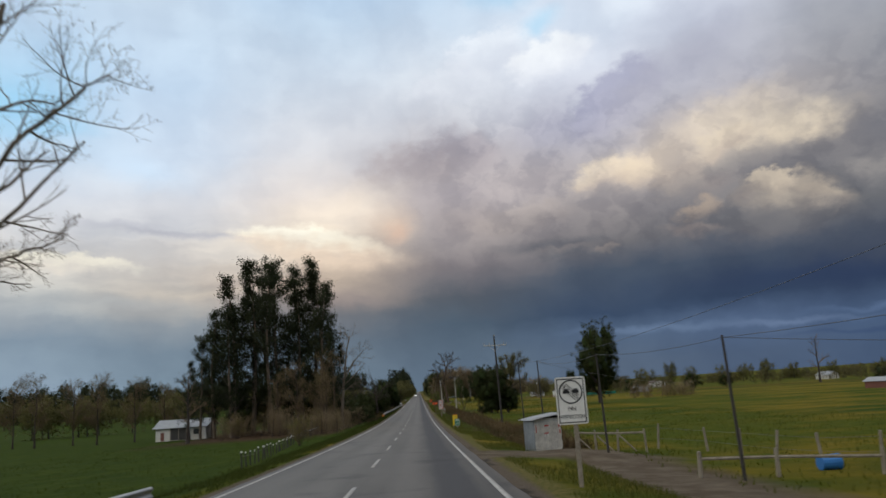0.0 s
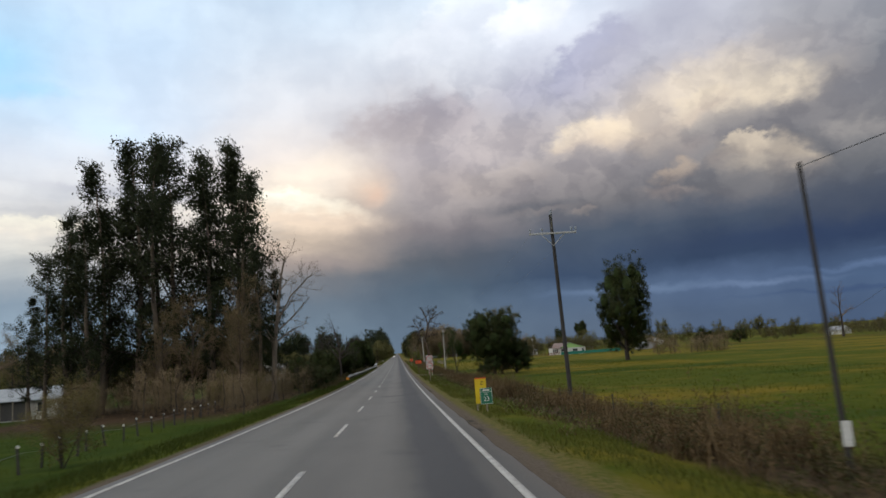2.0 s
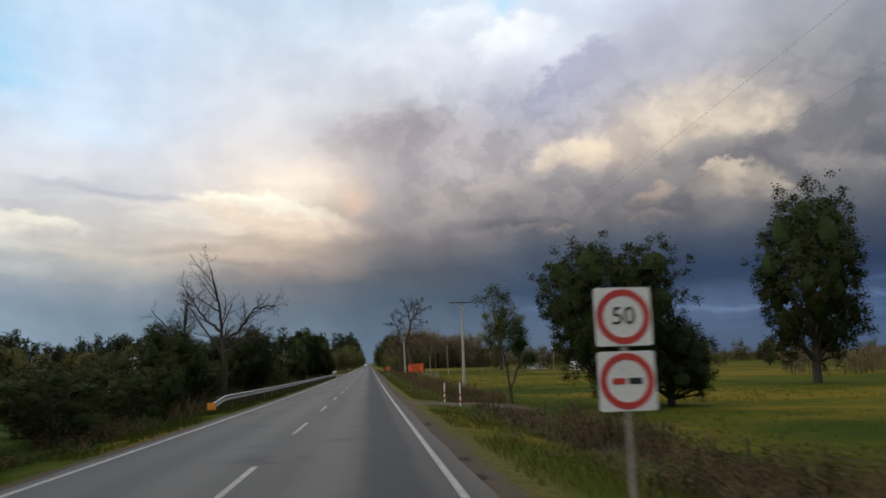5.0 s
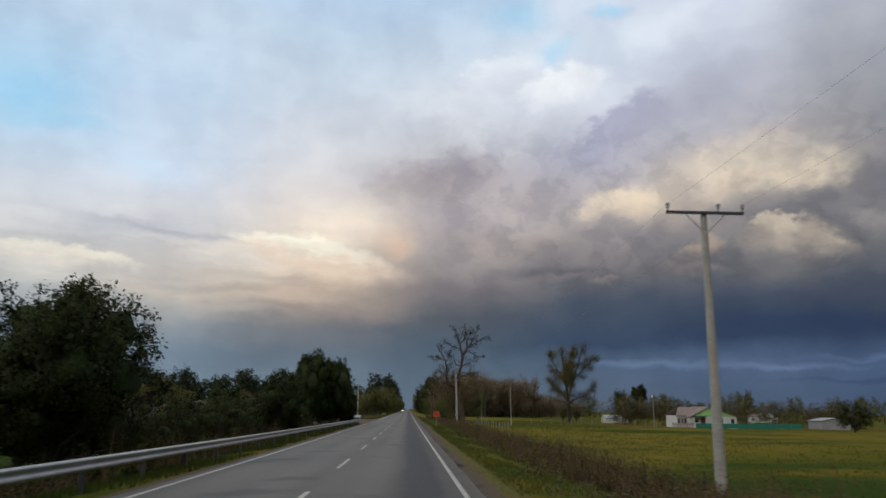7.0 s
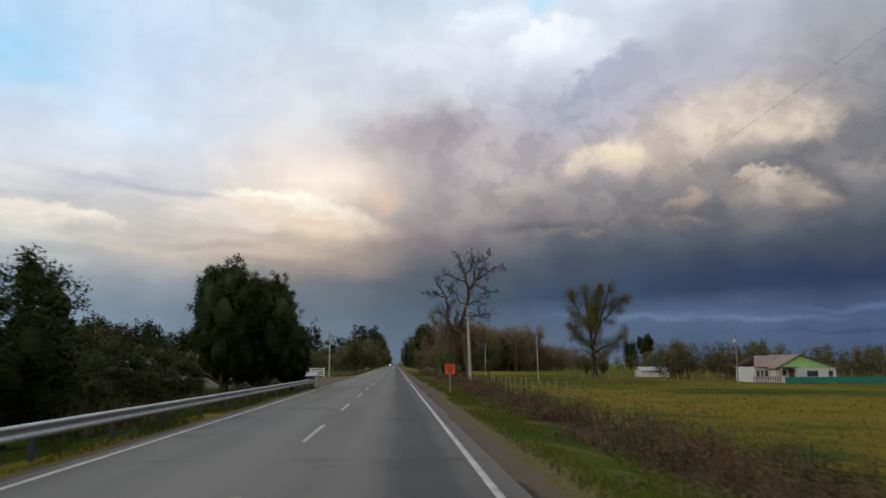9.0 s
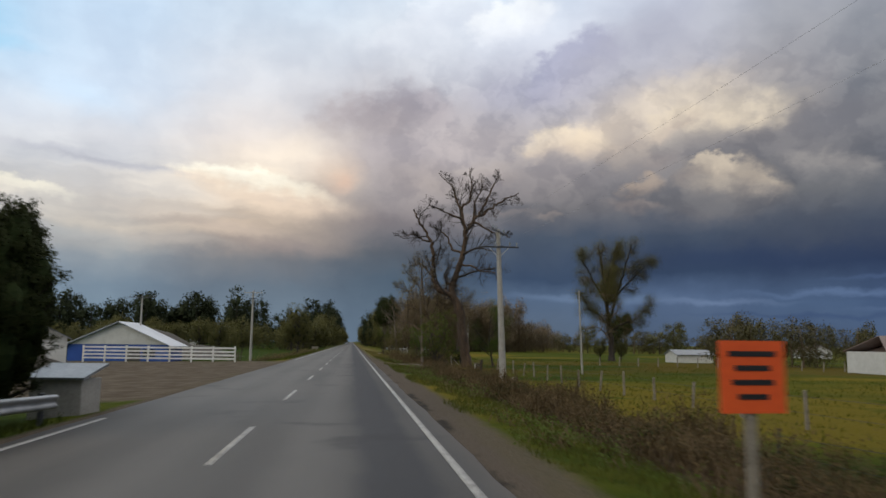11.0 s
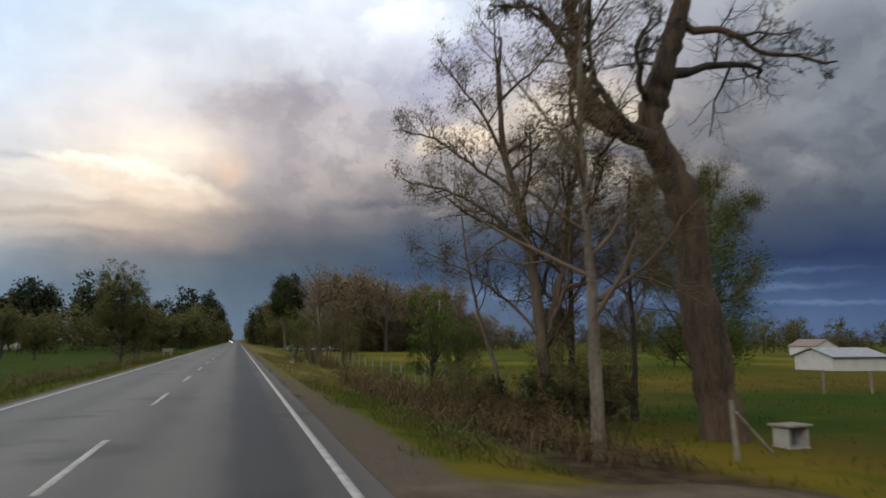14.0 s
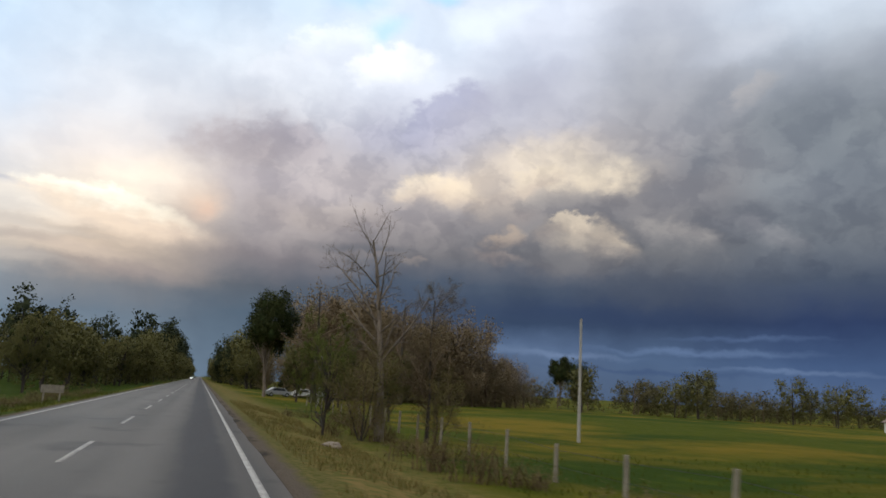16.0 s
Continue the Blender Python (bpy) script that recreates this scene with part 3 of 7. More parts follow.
M = {
    "ground": ground_material(),
    "asphalt": asphalt_material(),
    "paint": mat("worn_road_paint", (.48, .465, .435), (.22, .21, .195), 0.65, 3.0, bump=.3),
    "bark": mat("dark_bark", (.062, .046, .036), (.024, .019, .016), 0.95, 2.0, bump=.9, bump_scale=10, stretch=.2),
    "bark_pale": mat("pale_bark", (.22, .175, .13), (.080, .060, .045), 0.9, 1.6, bump=.6, bump_scale=9, stretch=.5),
    "bark_red": mat("reddish_bark", (.135, .084, .050), (.026, .018, .013), 0.95, 1.8, bump=1.0, bump_scale=6, stretch=.16),
    "twig_dark": mat("dark_brown_twigs", (.095, .068, .046), (.060, .044, .032), 0.95, 2.0, island=True, spec=.12),
    "twig": mat("grey_brown_twigs", (.190, .135, .088), (.120, .086, .060), 0.95, 2.0, island=True, spec=.12),
    "euc": mat("eucalyptus_leaves", (.017, .023, .009), (.036, .043, .016), 0.6, island=True, spec=.12, translucent=.12),
    "dark_leaf": mat("evergreen_leaves", (.020, .028, .007), (.044, .052, .013), 0.6, island=True, spec=.12, translucent=.12),
    "olive_leaf": mat("olive_leaves", (.096, .092, .029), (.136, .125, .044), 0.65, island=True, spec=.12, translucent=.22),
    "spring_leaf": mat("young_green_leaves", (.080, .118, .022), (.128, .160, .036), 0.65, island=True, spec=.12, translucent=.3),
    "bud": mat("brownish_buds", (.125, .094, .044), (.165, .132, .060), 0.8, island=True, spec=.12, translucent=.2),
    "thicket_leaf": mat("thicket_buds", (.135, .120, .040), (.185, .150, .066), 0.8, island=True, spec=.12, translucent=.35),
    "mossy_leaf": mat("thin_mossy_leaves", (.105, .100, .030), (.150, .132, .044), 0.8, island=True, spec=.12, translucent=.25),
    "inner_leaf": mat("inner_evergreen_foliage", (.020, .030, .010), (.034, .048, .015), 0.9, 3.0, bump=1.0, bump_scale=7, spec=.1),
    # filler inside olive crowns, darker than the leaves: inner shade put into its colour
    "shaded_olive": mat("shaded_inner_olive_foliage", (.028, .034, .010), (.050, .056, .016), 0.9, 3.0, bump=1.0, bump_scale=7, spec=.1),
    "far_bud": mat("far_budding_crowns", (.092, .080, .036), (.125, .108, .050), 0.8, island=True, spec=.1, translucent=.2),
    "far_euc": mat("far_eucalyptus_crowns", (.026, .034, .016), (.044, .053, .025), 0.8, island=True, spec=.1, translucent=.1),
    "hedge_leaf": mat("dark_hedge_leaves", (.026, .030, .010), (.052, .052, .017), 0.7, island=True, spec=.1, translucent=.12),
    "young_leaf": mat("dark_young_leaves", (.030, .050, .011), (.058, .080, .018), 0.65, island=True, spec=.12, translucent=.2),
    "wood_bud": mat("dull_brown_twig_haze", (.190, .142, .084), (.245, .186, .112), 0.9, island=True, spec=.08, translucent=.25),
    "bark_brown": mat("brown_eucalyptus_bark", (.170, .125, .085), (.060, .044, .032), 0.9, 1.4, bump=.6, bump_scale=8, stretch=.2),
    "soft_leaf": mat("fresh_olive_leaves", (.088, .104, .022), (.130, .145, .036), 0.7, island=True, spec=.1, translucent=.3),
    "brown_leaf": mat("dry_brown_leaves", (.100, .068, .032), (.150, .105, .050), 0.9, island=True, spec=.12, translucent=.15),
    "bramble": mat("bramble_stems", (.125, .085, .044), (.080, .056, .030), 0.9, island=True, spec=.12),
    "grass": mat("verge_grass_blades", (.048, .068, .008), (.105, .100, .022), 0.8, island=True, spec=.12, translucent=.25),
    "left_grass": mat("dark_verge_grass", (.026, .046, .006), (.060, .066, .013), 0.8, island=True, spec=.1, translucent=.2),
    "straw_grass": mat("dry_verge_grass", (.090, .098, .020), (.190, .140, .050), 0.8, island=True, spec=.12, translucent=.25),
    "field_grass": mat("pasture_grass_blades", (.054, .068, .006), (.084, .092, .010), 0.8, island=True, spec=.12, translucent=.2),
    "concrete": mat("weathered_concrete", (.42, .39, .34), (.28, .26, .23), 0.85, 2.0, bump=.4),
    "pole_wood": mat("tarred_pole_wood", (.050, .044, .040), (.026, .023, .021), 0.9, 3.0, bump=.5),
    "post_wood": mat("grey_post_wood", (.30, .26, .20), (.15, .125, .095), 0.9, 4.0, bump=.6),
    "board": mat("whitewashed_boards", (.66, .62, .54), (.34, .31, .27), 0.85, 3.0, bump=.4),
    "steel": mat("galvanised_steel", (.46, .47, .47), (.30, .31, .31), 0.42, 3.0, metal=.75, bump=.1),
    "crossarm": mat("dark_steel_angle", (.10, .10, .105), (.05, .05, .055), 0.5, 3.0, metal=.6),
    "arm_pale": mat("pale_crossarm", (.50, .49, .46), (.34, .33, .31), 0.6, 3.0),
    "porcelain": mat("grey_porcelain", (.28, .30, .32), (.18, .19, .2), 0.2, 3.0),
    "wire": mat("aluminium_wire", (.09, .09, .095), None, 0.5, metal=.4),
    "wire_grey": mat("weathered_wire", (.34, .34, .35), None, 0.6),
    "white": mat("white_sign_face", (.72, .71, .67), (.60, .58, .54), 0.5, 2.0),
    "black": mat("black_lettering", (.018, .018, .02), None, 0.5),
    "red": mat("red_paint", (.52, .045, .03), (.40, .04, .03), 0.5, 3.0),
    "yellow": mat("yellow_sign_face", (.72, .52, .015), (.62, .42, .015), 0.45, 2.0),
    "green": mat("green_sign_face", (.015, .16, .085), (.012, .12, .066), 0.45, 2.0),
    "orange": mat("orange_sign_face", (.80, .115, .022), (.70, .09, .02), 0.45, 2.0),
    "tin": mat("grey_corrugated_tin", (.36, .37, .38), (.22, .23, .24), 0.45, 1.5, metal=.5, bump=.15),
    "white_roof": mat("white_metal_roof", (.66, .68, .72), (.52, .54, .58), 0.45, .6),
    "blue": mat("blue_painted_wall", (.020, .085, .36), (.015, .06, .26), 0.55, 1.0),
    "wall_white": mat("white_painted_wall", (.66, .64, .59), (.52, .50, .45), 0.8, 1.2),
    "wall_green": mat("lime_green_gable", (.36, .60, .20), (.29, .50, .16), 0.75, 1.2),
    "roof_rust": mat("rusty_roof_sheets", (.165, .105, .085), (.22, .175, .16), 0.75, 0.7, bump=.2),
    # dark roofs, and the shade painted into porch and door openings
    "roof_and_shade_dark": mat("dark_roof_and_opening_shade", (.07, .065, .06), None, 0.8, 1.0),
    "glass": mat("dark_window_glass", (.03, .035, .042), (.05, .055, .06), 0.08, 1.0),
    "frame": mat("window_frame_paint", (.40, .38, .35), None, 0.6),
    "door": mat("brown_door", (.17, .06, .035), (.12, .045, .03), 0.6),
    "net": mat("green_mesh_screen", (.02, .20, .14), (.015, .14, .10), 0.8, 2.0),
    "wall_grey": mat("grey_plank_wall", (.34, .335, .33), (.22, .215, .21), 0.85, 1.2),
    "brick": mat("reddish_wall", (.20, .08, .055), (.14, .06, .045), 0.85, 1.2),
    "heap": mat("grey_gravel_heap", (.068, .060, .050), (.105, .093, .076), 0.95, 0.6, bump=.8, bump_scale=6),
    "car": mat("silver_car_paint", (.45, .46, .48), (.40, .41, .43), 0.3, 1.0, metal=.5),
    "rubber": mat("tyre_rubber", (.02, .02, .021), None, 0.85),
    "lamp": lamp_mat("headlight", (1.0, .95, .85), 6.0),
    "stone": mat("pale_stone", (.27, .22, .17), (.16, .13, .10), 0.9, 4.0, bump=.5),
    "blue_bin": mat("blue_plastic", (.03, .17, .45), (.025, .13, .36), 0.45, 2.0),
    "fence_white": mat("white_fence_paint", (.74, .73, .70), (.58, .56, .52), 0.6, 2.0),
    "marker": mat("orange_marker", (.78, .30, .03), (.65, .22, .02), 0.5, 2.0),
}


# ---- builders ----
def np_mesh(name, verts, faces, material, smooth=False, soft=None):
    """A mesh from arrays of corners and of faces with three or four corners each; soft rounds the shading of loose leaves about the given middles."""
    me = bpy.data.meshes.new(name)
    verts, faces = np.asarray(verts, np.float32).reshape(-1, 3), np.asarray(faces, np.int32)
    k = faces.shape[1]
    if soft is not None:
        quad = verts.reshape(-1, 4, 3)
        out = quad.mean(1) - np.asarray(soft, np.float32).reshape(-1, 3)
        out /= np.linalg.norm(out, axis=1, keepdims=True) + 1e-6
        face_n = np.cross(quad[:, 1] - quad[:, 0], quad[:, 2] - quad[:, 0])
        face_n /= np.linalg.norm(face_n, axis=1, keepdims=True) + 1e-9
        swap = (face_n * out).sum(1) < 0
        quad[swap] = quad[swap][:, [0, 3, 2, 1]]
        face_n[swap] *= -1
        out = out + 0.22 * face_n + np.array((0, 0, .25))
        out /= np.linalg.norm(out, axis=1, keepdims=True) + 1e-6
        verts, smooth = quad.reshape(-1, 3), True
    me.vertices.add(len(verts))
    me.vertices.foreach_set("co", verts.ravel())
    me.loops.add(faces.size)
    me.loops.foreach_set("vertex_index", faces.ravel())
    me.polygons.add(len(faces))
    me.polygons.foreach_set("loop_start", np.arange(0, faces.size, k, dtype=np.int32))
    if smooth:
        me.polygons.foreach_set("use_smooth", np.ones(len(faces), dtype=bool))
    me.materials.append(material)
    me.update(calc_edges=True)
    if soft is not None:
        me.normals_split_custom_set_from_vertices(np.repeat(out, 4, axis=0).tolist())
    return me


def thing(name, x, y, z, turn=0.0, label="", category="", group="", kind=""):
    ob = new(name)
    ob.matrix_basis = pose(x, y, z, 0, 0, turn)
    return tagged(ob, label, category, group, kind)


def part(name, bm, material, parent, label=""):
    """Links a bmesh (or a ready mesh) as one mesh object under a thing or a part."""
    if isinstance(bm, bpy.types.Mesh):
        me = bm
    else:
        bmesh.ops.recalc_face_normals(bm, faces=bm.faces)
        me = bpy.data.meshes.new(name)
        bm.to_mesh(me)
        bm.free()
    if not me.materials:
        me.materials.append(material)
    ob = new(name, me)
    ob.parent = parent
    if label:
        ob["label"] = label
    return ob


def box(sx, sy, sz, m=None, bevel=0.0, bm=None):
    bm = bm or bmesh.new()
    made = bmesh.ops.create_cube(bm, size=1.0, matrix=(m or Matrix()) @ Matrix.Diagonal((sx, sy, sz, 1)))
    if bevel:
        es = list({e for v in made["verts"] for e in v.link_edges})
        bmesh.ops.bevel(bm, geom=es, offset=bevel, segments=1, affect="EDGES")
    return bm


def rod(r0, r1, length, m=None, sides=10, bm=None):
    """A tapered rod that stands on the origin of m."""
    bm = bm or bmesh.new()
    bmesh.ops.create_cone(bm, cap_ends=True, segments=sides, radius1=r0, radius2=r1, depth=length, matrix=(m or Matrix()) @ Matrix.Translation((0, 0, length / 2)))
    return bm


def between(a, b, r0, r1=None, sides=6, bm=None):
    """A rod from a to b."""
    a, b = Vector(a), Vector(b)
    m = Matrix.Translation(a) @ (b - a).to_track_quat("Z", "X").to_matrix().to_4x4()
    return rod(r0, r0 if r1 is None else r1, (b - a).length, m, sides, bm)


def prism(pts, depth, m=None, bm=None):
    """A flat outline in x and z, pushed to depth along y."""
    bm = bm or bmesh.new()
    m = m or Matrix()
    lo = [bm.verts.new(m @ Vector((x, 0, z))) for x, z in pts]
    hi = [bm.verts.new(m @ Vector((x, depth, z))) for x, z in pts]
    bm.faces.new(lo)
    bm.faces.new(hi[::-1])
    for i in range(len(pts)):
        j = (i + 1) % len(pts)
        bm.faces.new((lo[i], hi[i], hi[j], lo[j]))
    return bm


def words(text, size, parent, material, x, y, z, name="lettering", squeeze=1.0, turn=(90, 0, 0)):
    """Lettering that stands on a sign's face, as a mesh."""
    cu = bpy.data.curves.new(name, "FONT")
    cu.body, cu.size, cu.align_x, cu.align_y, cu.extrude = text, size, "CENTER", "CENTER", 0.002
    tmp = bpy.data.objects.new(name, cu)
    me = bpy.data.meshes.new_from_object(tmp)
    bpy.data.objects.remove(tmp)
    me.materials.clear()
    ob = part(name, me, material, parent)
    ob.matrix_basis = pose(x, y, z, *turn) @ Matrix.Diagonal((squeeze, 1, 1, 1))
    return ob


def wobble(x, y, s, seed=0.0):
    return noise.noise(Vector((x * s + seed, y * s - seed, seed * 0.7)))


# ---- the lie of the land ----
KNOTS = (-40.0, 40.0, 120.0, 200.0, 280.0, 360.0)
FALLS = (-0.04166, -0.02535, -0.01048, -0.00294, -0.00106, 0.0)


def road_z(y):
    """Height of the road, which falls gently and levels out."""
    z = 0.0
    for i in range(4, -1, -1):
        d = KNOTS[i + 1] - KNOTS[i]
        u = KNOTS[i + 1] - min(max(y, KNOTS[i] if i else -400.0), KNOTS[i + 1])
        if i == 0 and u > d:
            z -= FALLS[1] * d + (FALLS[0] - FALLS[1]) * d / 2 + FALLS[0] * (u - d)
        else:
            z -= FALLS[i + 1] * u + (FALLS[i] - FALLS[i + 1]) / d * u * u / 2
    return z


RIGHT = ((0.3, -0.10), (0.5, -0.03), (1.3, -0.05), (2.4, -0.14), (4.2, -0.52), (7.0, -0.62), (14.0, -0.88), (40.0, -1.0), (110.0, -1.7), (260.0, -3.4), (700.0, -5.0))
LEFT = ((7.2, -0.10), (7.45, -0.03), (8.3, -0.08), (9.6, -0.26), (12.0, -0.5), (40.0, -0.75))


def lerp_table(table, x):
    if x <= table[0][0]:
        return table[0][1]
    for (x0, z0), (x1, z1) in zip(table, table[1:]):
        if x <= x1:
            return z0 + (z1 - z0) * (x - x0) / (x1 - x0)
    return table[-1][1]


def smooth01(v):
    v = min(max(v, 0.0), 1.0)
    return v * v * (3 - 2 * v)


def ground_z(x, y):
    z = road_z(y)
    drop = lerp_table(RIGHT, x) if x > -3.5 else lerp_table(LEFT, -x)
    if x < -7.4:
        yard = smooth01((y - 262) / 6) * smooth01((324 - y) / 6)
        drop = drop * (1 - yard) + max(drop, -0.10 - 0.008 * (-x - 7)) * yard
    if x > 0.5:
        for lo, hi in ((29.0, 33.5), (151.6, 155.6), (310.8, 315.2)):
            lane = smooth01((y - lo + 1.5) / 2) * smooth01((hi + 1.5 - y) / 2) * smooth01((9.0 - x) / 5)
            drop = drop * (1 - lane) + max(drop, -0.16) * lane
    off = max(x - 1.5, -8.5 - x, 0.0)
    bumps = 0.05 * wobble(x, y, 0.6) * min(off, 1.0) + 0.16 * wobble(x, y, 0.06, 3.0) * smooth01(off / 15)
    return z + drop + bumps


# ---- the ground, the road and its markings ----
def spaced(lo, hi, step):
    return list(np.arange(lo, hi, step))


xs = ([-3000, -1500, -800, -450, -280, -180, -120, -85] + spaced(-65, -20, 5) + spaced(-20, -8.5, 0.75) +
      [-8.5, -8.2, -7.9, -7.6, -7.4, -7.2, -6.0, -3.5, -1.0, 0.0, 0.3, 0.45, 0.7, 1.0] + spaced(1.3, 8.0, 0.45) + spaced(8.0, 20.0, 1.2) +
      spaced(20, 65, 5) + [65, 85, 120, 180, 280, 450, 800, 1500, 3000])
ys = [-400, -250, -150, -100] + spaced(-60, 0, 6) + spaced(0, 345, 1.5) + spaced(345, 460, 6) + [460, 500, 560, 640, 760, 900, 1200, 1700, 2500, 3600, 4900]
verts = [(x, y, ground_z(x, y)) for y in ys for x in xs]
nx = len(xs)
faces = [(j * nx + i, j * nx + i + 1, (j + 1) * nx + i + 1, (j + 1) * nx + i) for j in range(len(ys) - 1) for i in range(nx - 1)]
ground = tagged(new("ground", np_mesh("ground", verts, faces, M["ground"], True)), "green pasture with ochre patches, gravel shoulders and dirt lanes", "ground", kind="structure")


def strip(name, x0, x1, y0, y1, lift, material, step=4.0, skirt=0.0, ragged=0.0):
    """A band along the road that follows its fall."""
    yy = list(np.arange(y0, y1, step)) + [y1]
    vs, fs = [], []
    for y in yy:
        z = road_z(y) + lift
        a = ragged * wobble(0.0, y, 0.9, 5.0) + ragged * 0.6 * wobble(0, y, 2.7, 2.0)
        b = ragged * wobble(0.0, y, 0.9, 9.0) + ragged * 0.6 * wobble(0, y, 2.7, 6.0)
        vs += [(x0 + a, y, z - skirt), (x0 + a, y, z), (x1 + b, y, z), (x1 + b, y, z - skirt)]
    for i in range(len(yy) - 1):
        for k in (0, 1, 2):
            fs.append((4 * i + k, 4 * i + k + 1, 4 * i + k + 5, 4 * i + k + 4))
    fs += [(0, 3, 2, 1), (4 * len(yy) - 4, 4 * len(yy) - 3, 4 * len(yy) - 2, 4 * len(yy) - 1)]
    return np_mesh(name, vs, fs, material)


road = tagged(new("road", strip("road", -7.32, 0.42, -120, 4800, 0.0, M["asphalt"], 2.0, 0.3, 0.07)), "two-lane worn grey asphalt country road", "road", kind="structure")
for name, x0, x1, y0, y1 in (("edge_line", -0.065, 0.065, -100, 1600), ("edge_line", -7.065, -6.935, -100, 262), ("edge_line", -7.065, -6.935, 319, 1600)):
    ob = part(name, strip(name, x0, x1, y0, y1, 0.006, M["paint"], 6.0, 0.005), M["paint"], road, "worn white edge line")
for k in range(-4, 70):
    y = 5.72 + 12.0 * k
    part("centre_dash", strip("centre_dash", -3.56, -3.44, y - 2.4, y + 2.4, 0.006, M["paint"], 2.4, 0.005), M["paint"], road)
# ---- trees ----
def tubes(branches, rough=0.0):
    """One mesh's corners and faces from tapering limbs: (points, radii, sides)."""
    vs, fs, base = [], [], 0
    for pts, radii, sides in branches:
        pts = np.asarray(pts, float)
        n = len(pts)
        tan = np.gradient(pts, axis=0)
        tan /= np.linalg.norm(tan, axis=1, keepdims=True) + 1e-9
        ref = np.array((0.31, 0.95, 0.05)) if abs(tan[0, 2]) > 0.5 else np.array((0.05, 0.1, 0.99))
        u = np.cross(tan, ref)
        u /= np.linalg.norm(u, axis=1, keepdims=True) + 1e-9
        w = np.cross(tan, u)
        ang = np.arange(sides) * 2 * math.pi / sides
        ring = pts[:, None, :] + np.asarray(radii)[:, None, None] * (np.cos(ang)[None, :, None] * u[:, None, :] + np.sin(ang)[None, :, None] * w[:, None, :])
        if rough and radii[0] > .05:
            for a in range(n):
                for b in range(sides):
                    q = ring[a, b]
                    flute = .5 * math.cos(3 * ang[b] + .25 * q[2]) + .35 * math.cos(5 * ang[b] + 1.3 - .3 * q[2])
                    lump = flute * min(radii[a] * 1.6, .8) + noise.noise(Vector(q * (1.1, 1.1, .7))) + .8 * noise.noise(Vector(q * (3.2, 3.2, 1.2)))
                    ring[a, b] = pts[a] + (q - pts[a]) * (1 + rough * lump)
        vs.append(ring.reshape(-1, 3))
        i, k = np.meshgrid(np.arange(n - 1), np.arange(sides), indexing="ij")
        a = base + i * sides + k
        b = base + i * sides + (k + 1) % sides
        fs.append(np.stack([a, b, b + sides, a + sides], -1).reshape(-1, 4))
        base += n * sides
    return np.concatenate(vs), np.concatenate(fs)


def leaves(rng, centers, count, spread, length, width, droop=0.0, flat=0.0):
    """Many small leaf blades scattered round the centres."""
    c = np.repeat(np.asarray(centers, float), count, axis=0)
    n = len(c)
    c = c + rng.normal(0, 1, (n, 3)) * np.asarray(spread) * 0.5
    a = rng.normal(0, 1, (n, 3))
    a[:, 2] = a[:, 2] * (1 - flat) - droop
    a /= np.linalg.norm(a, axis=1, keepdims=True) + 1e-9
    b = np.cross(a, rng.normal(0, 1, (n, 3)))
    b /= np.linalg.norm(b, axis=1, keepdims=True) + 1e-9
    size = rng.uniform(0.6, 1.3, (n, 1))
    a, b = a * length * 0.5 * size, b * width * 0.5 * size
    v = np.stack([c - a, c + b, c + a, c - b], 1).reshape(-1, 3)
    return v, np.arange(4 * n).reshape(-1, 4)


def limb(rng, start, way, length, radius, gnarl, lift, segs, thin=0.35):
    pts, d = [np.asarray(start, float)], np.asarray(way, float) / np.linalg.norm(way)
    for _ in range(segs):
        d = d + rng.normal(0, gnarl, 3) + np.array((0, 0, lift))
        d /= np.linalg.norm(d)
        pts.append(pts[-1] + d * length / segs)
    return np.array(pts), radius * np.linspace(1, thin, segs + 1)


def sprout(rng, pts, radii, level, plan, out, tips, thinnest=0.006):
    """Side branches along a limb, and theirs in turn."""
    if level >= len(plan):
        return
    kids, ratio, open_angle, gnarl, lift, first = plan[level]
    span = np.linalg.norm(np.diff(pts, axis=0), axis=1).sum()
    for k in range(kids):
        f = first + (1 - first) * (k + rng.uniform(0.2, 0.9)) / kids
        at = f * (len(pts) - 1)
        i = min(int(at), len(pts) - 2)
        pos = pts[i] + (pts[i + 1] - pts[i]) * (at - i)
        tan = pts[i + 1] - pts[i]
        tan /= np.linalg.norm(tan) + 1e-9
        side = np.cross(tan, rng.normal(0, 1, 3))
        side /= np.linalg.norm(side) + 1e-9
        o = radians(open_angle * rng.uniform(0.7, 1.25))
        way = tan * math.cos(o) + side * math.sin(o)
        length = span * ratio * rng.uniform(0.65, 1.2) * (1.15 - 0.55 * f)
        r = max(min(radii[i] * rng.uniform(0.42, 0.6), length * 0.022 + 0.012), thinnest)
        segs = 6 if level == 0 else 4 if level == 1 else 3
        p2, r2 = limb(rng, pos, way, length, r, gnarl, lift, segs, 0.3)
        out.append((p2, r2, 6 if level == 0 else 4 if level == 1 else 3))
        if level == len(plan) - 1:
            tips.extend(p2[1:])
        sprout(rng, p2, r2, level + 1, plan, out, tips, thinnest)


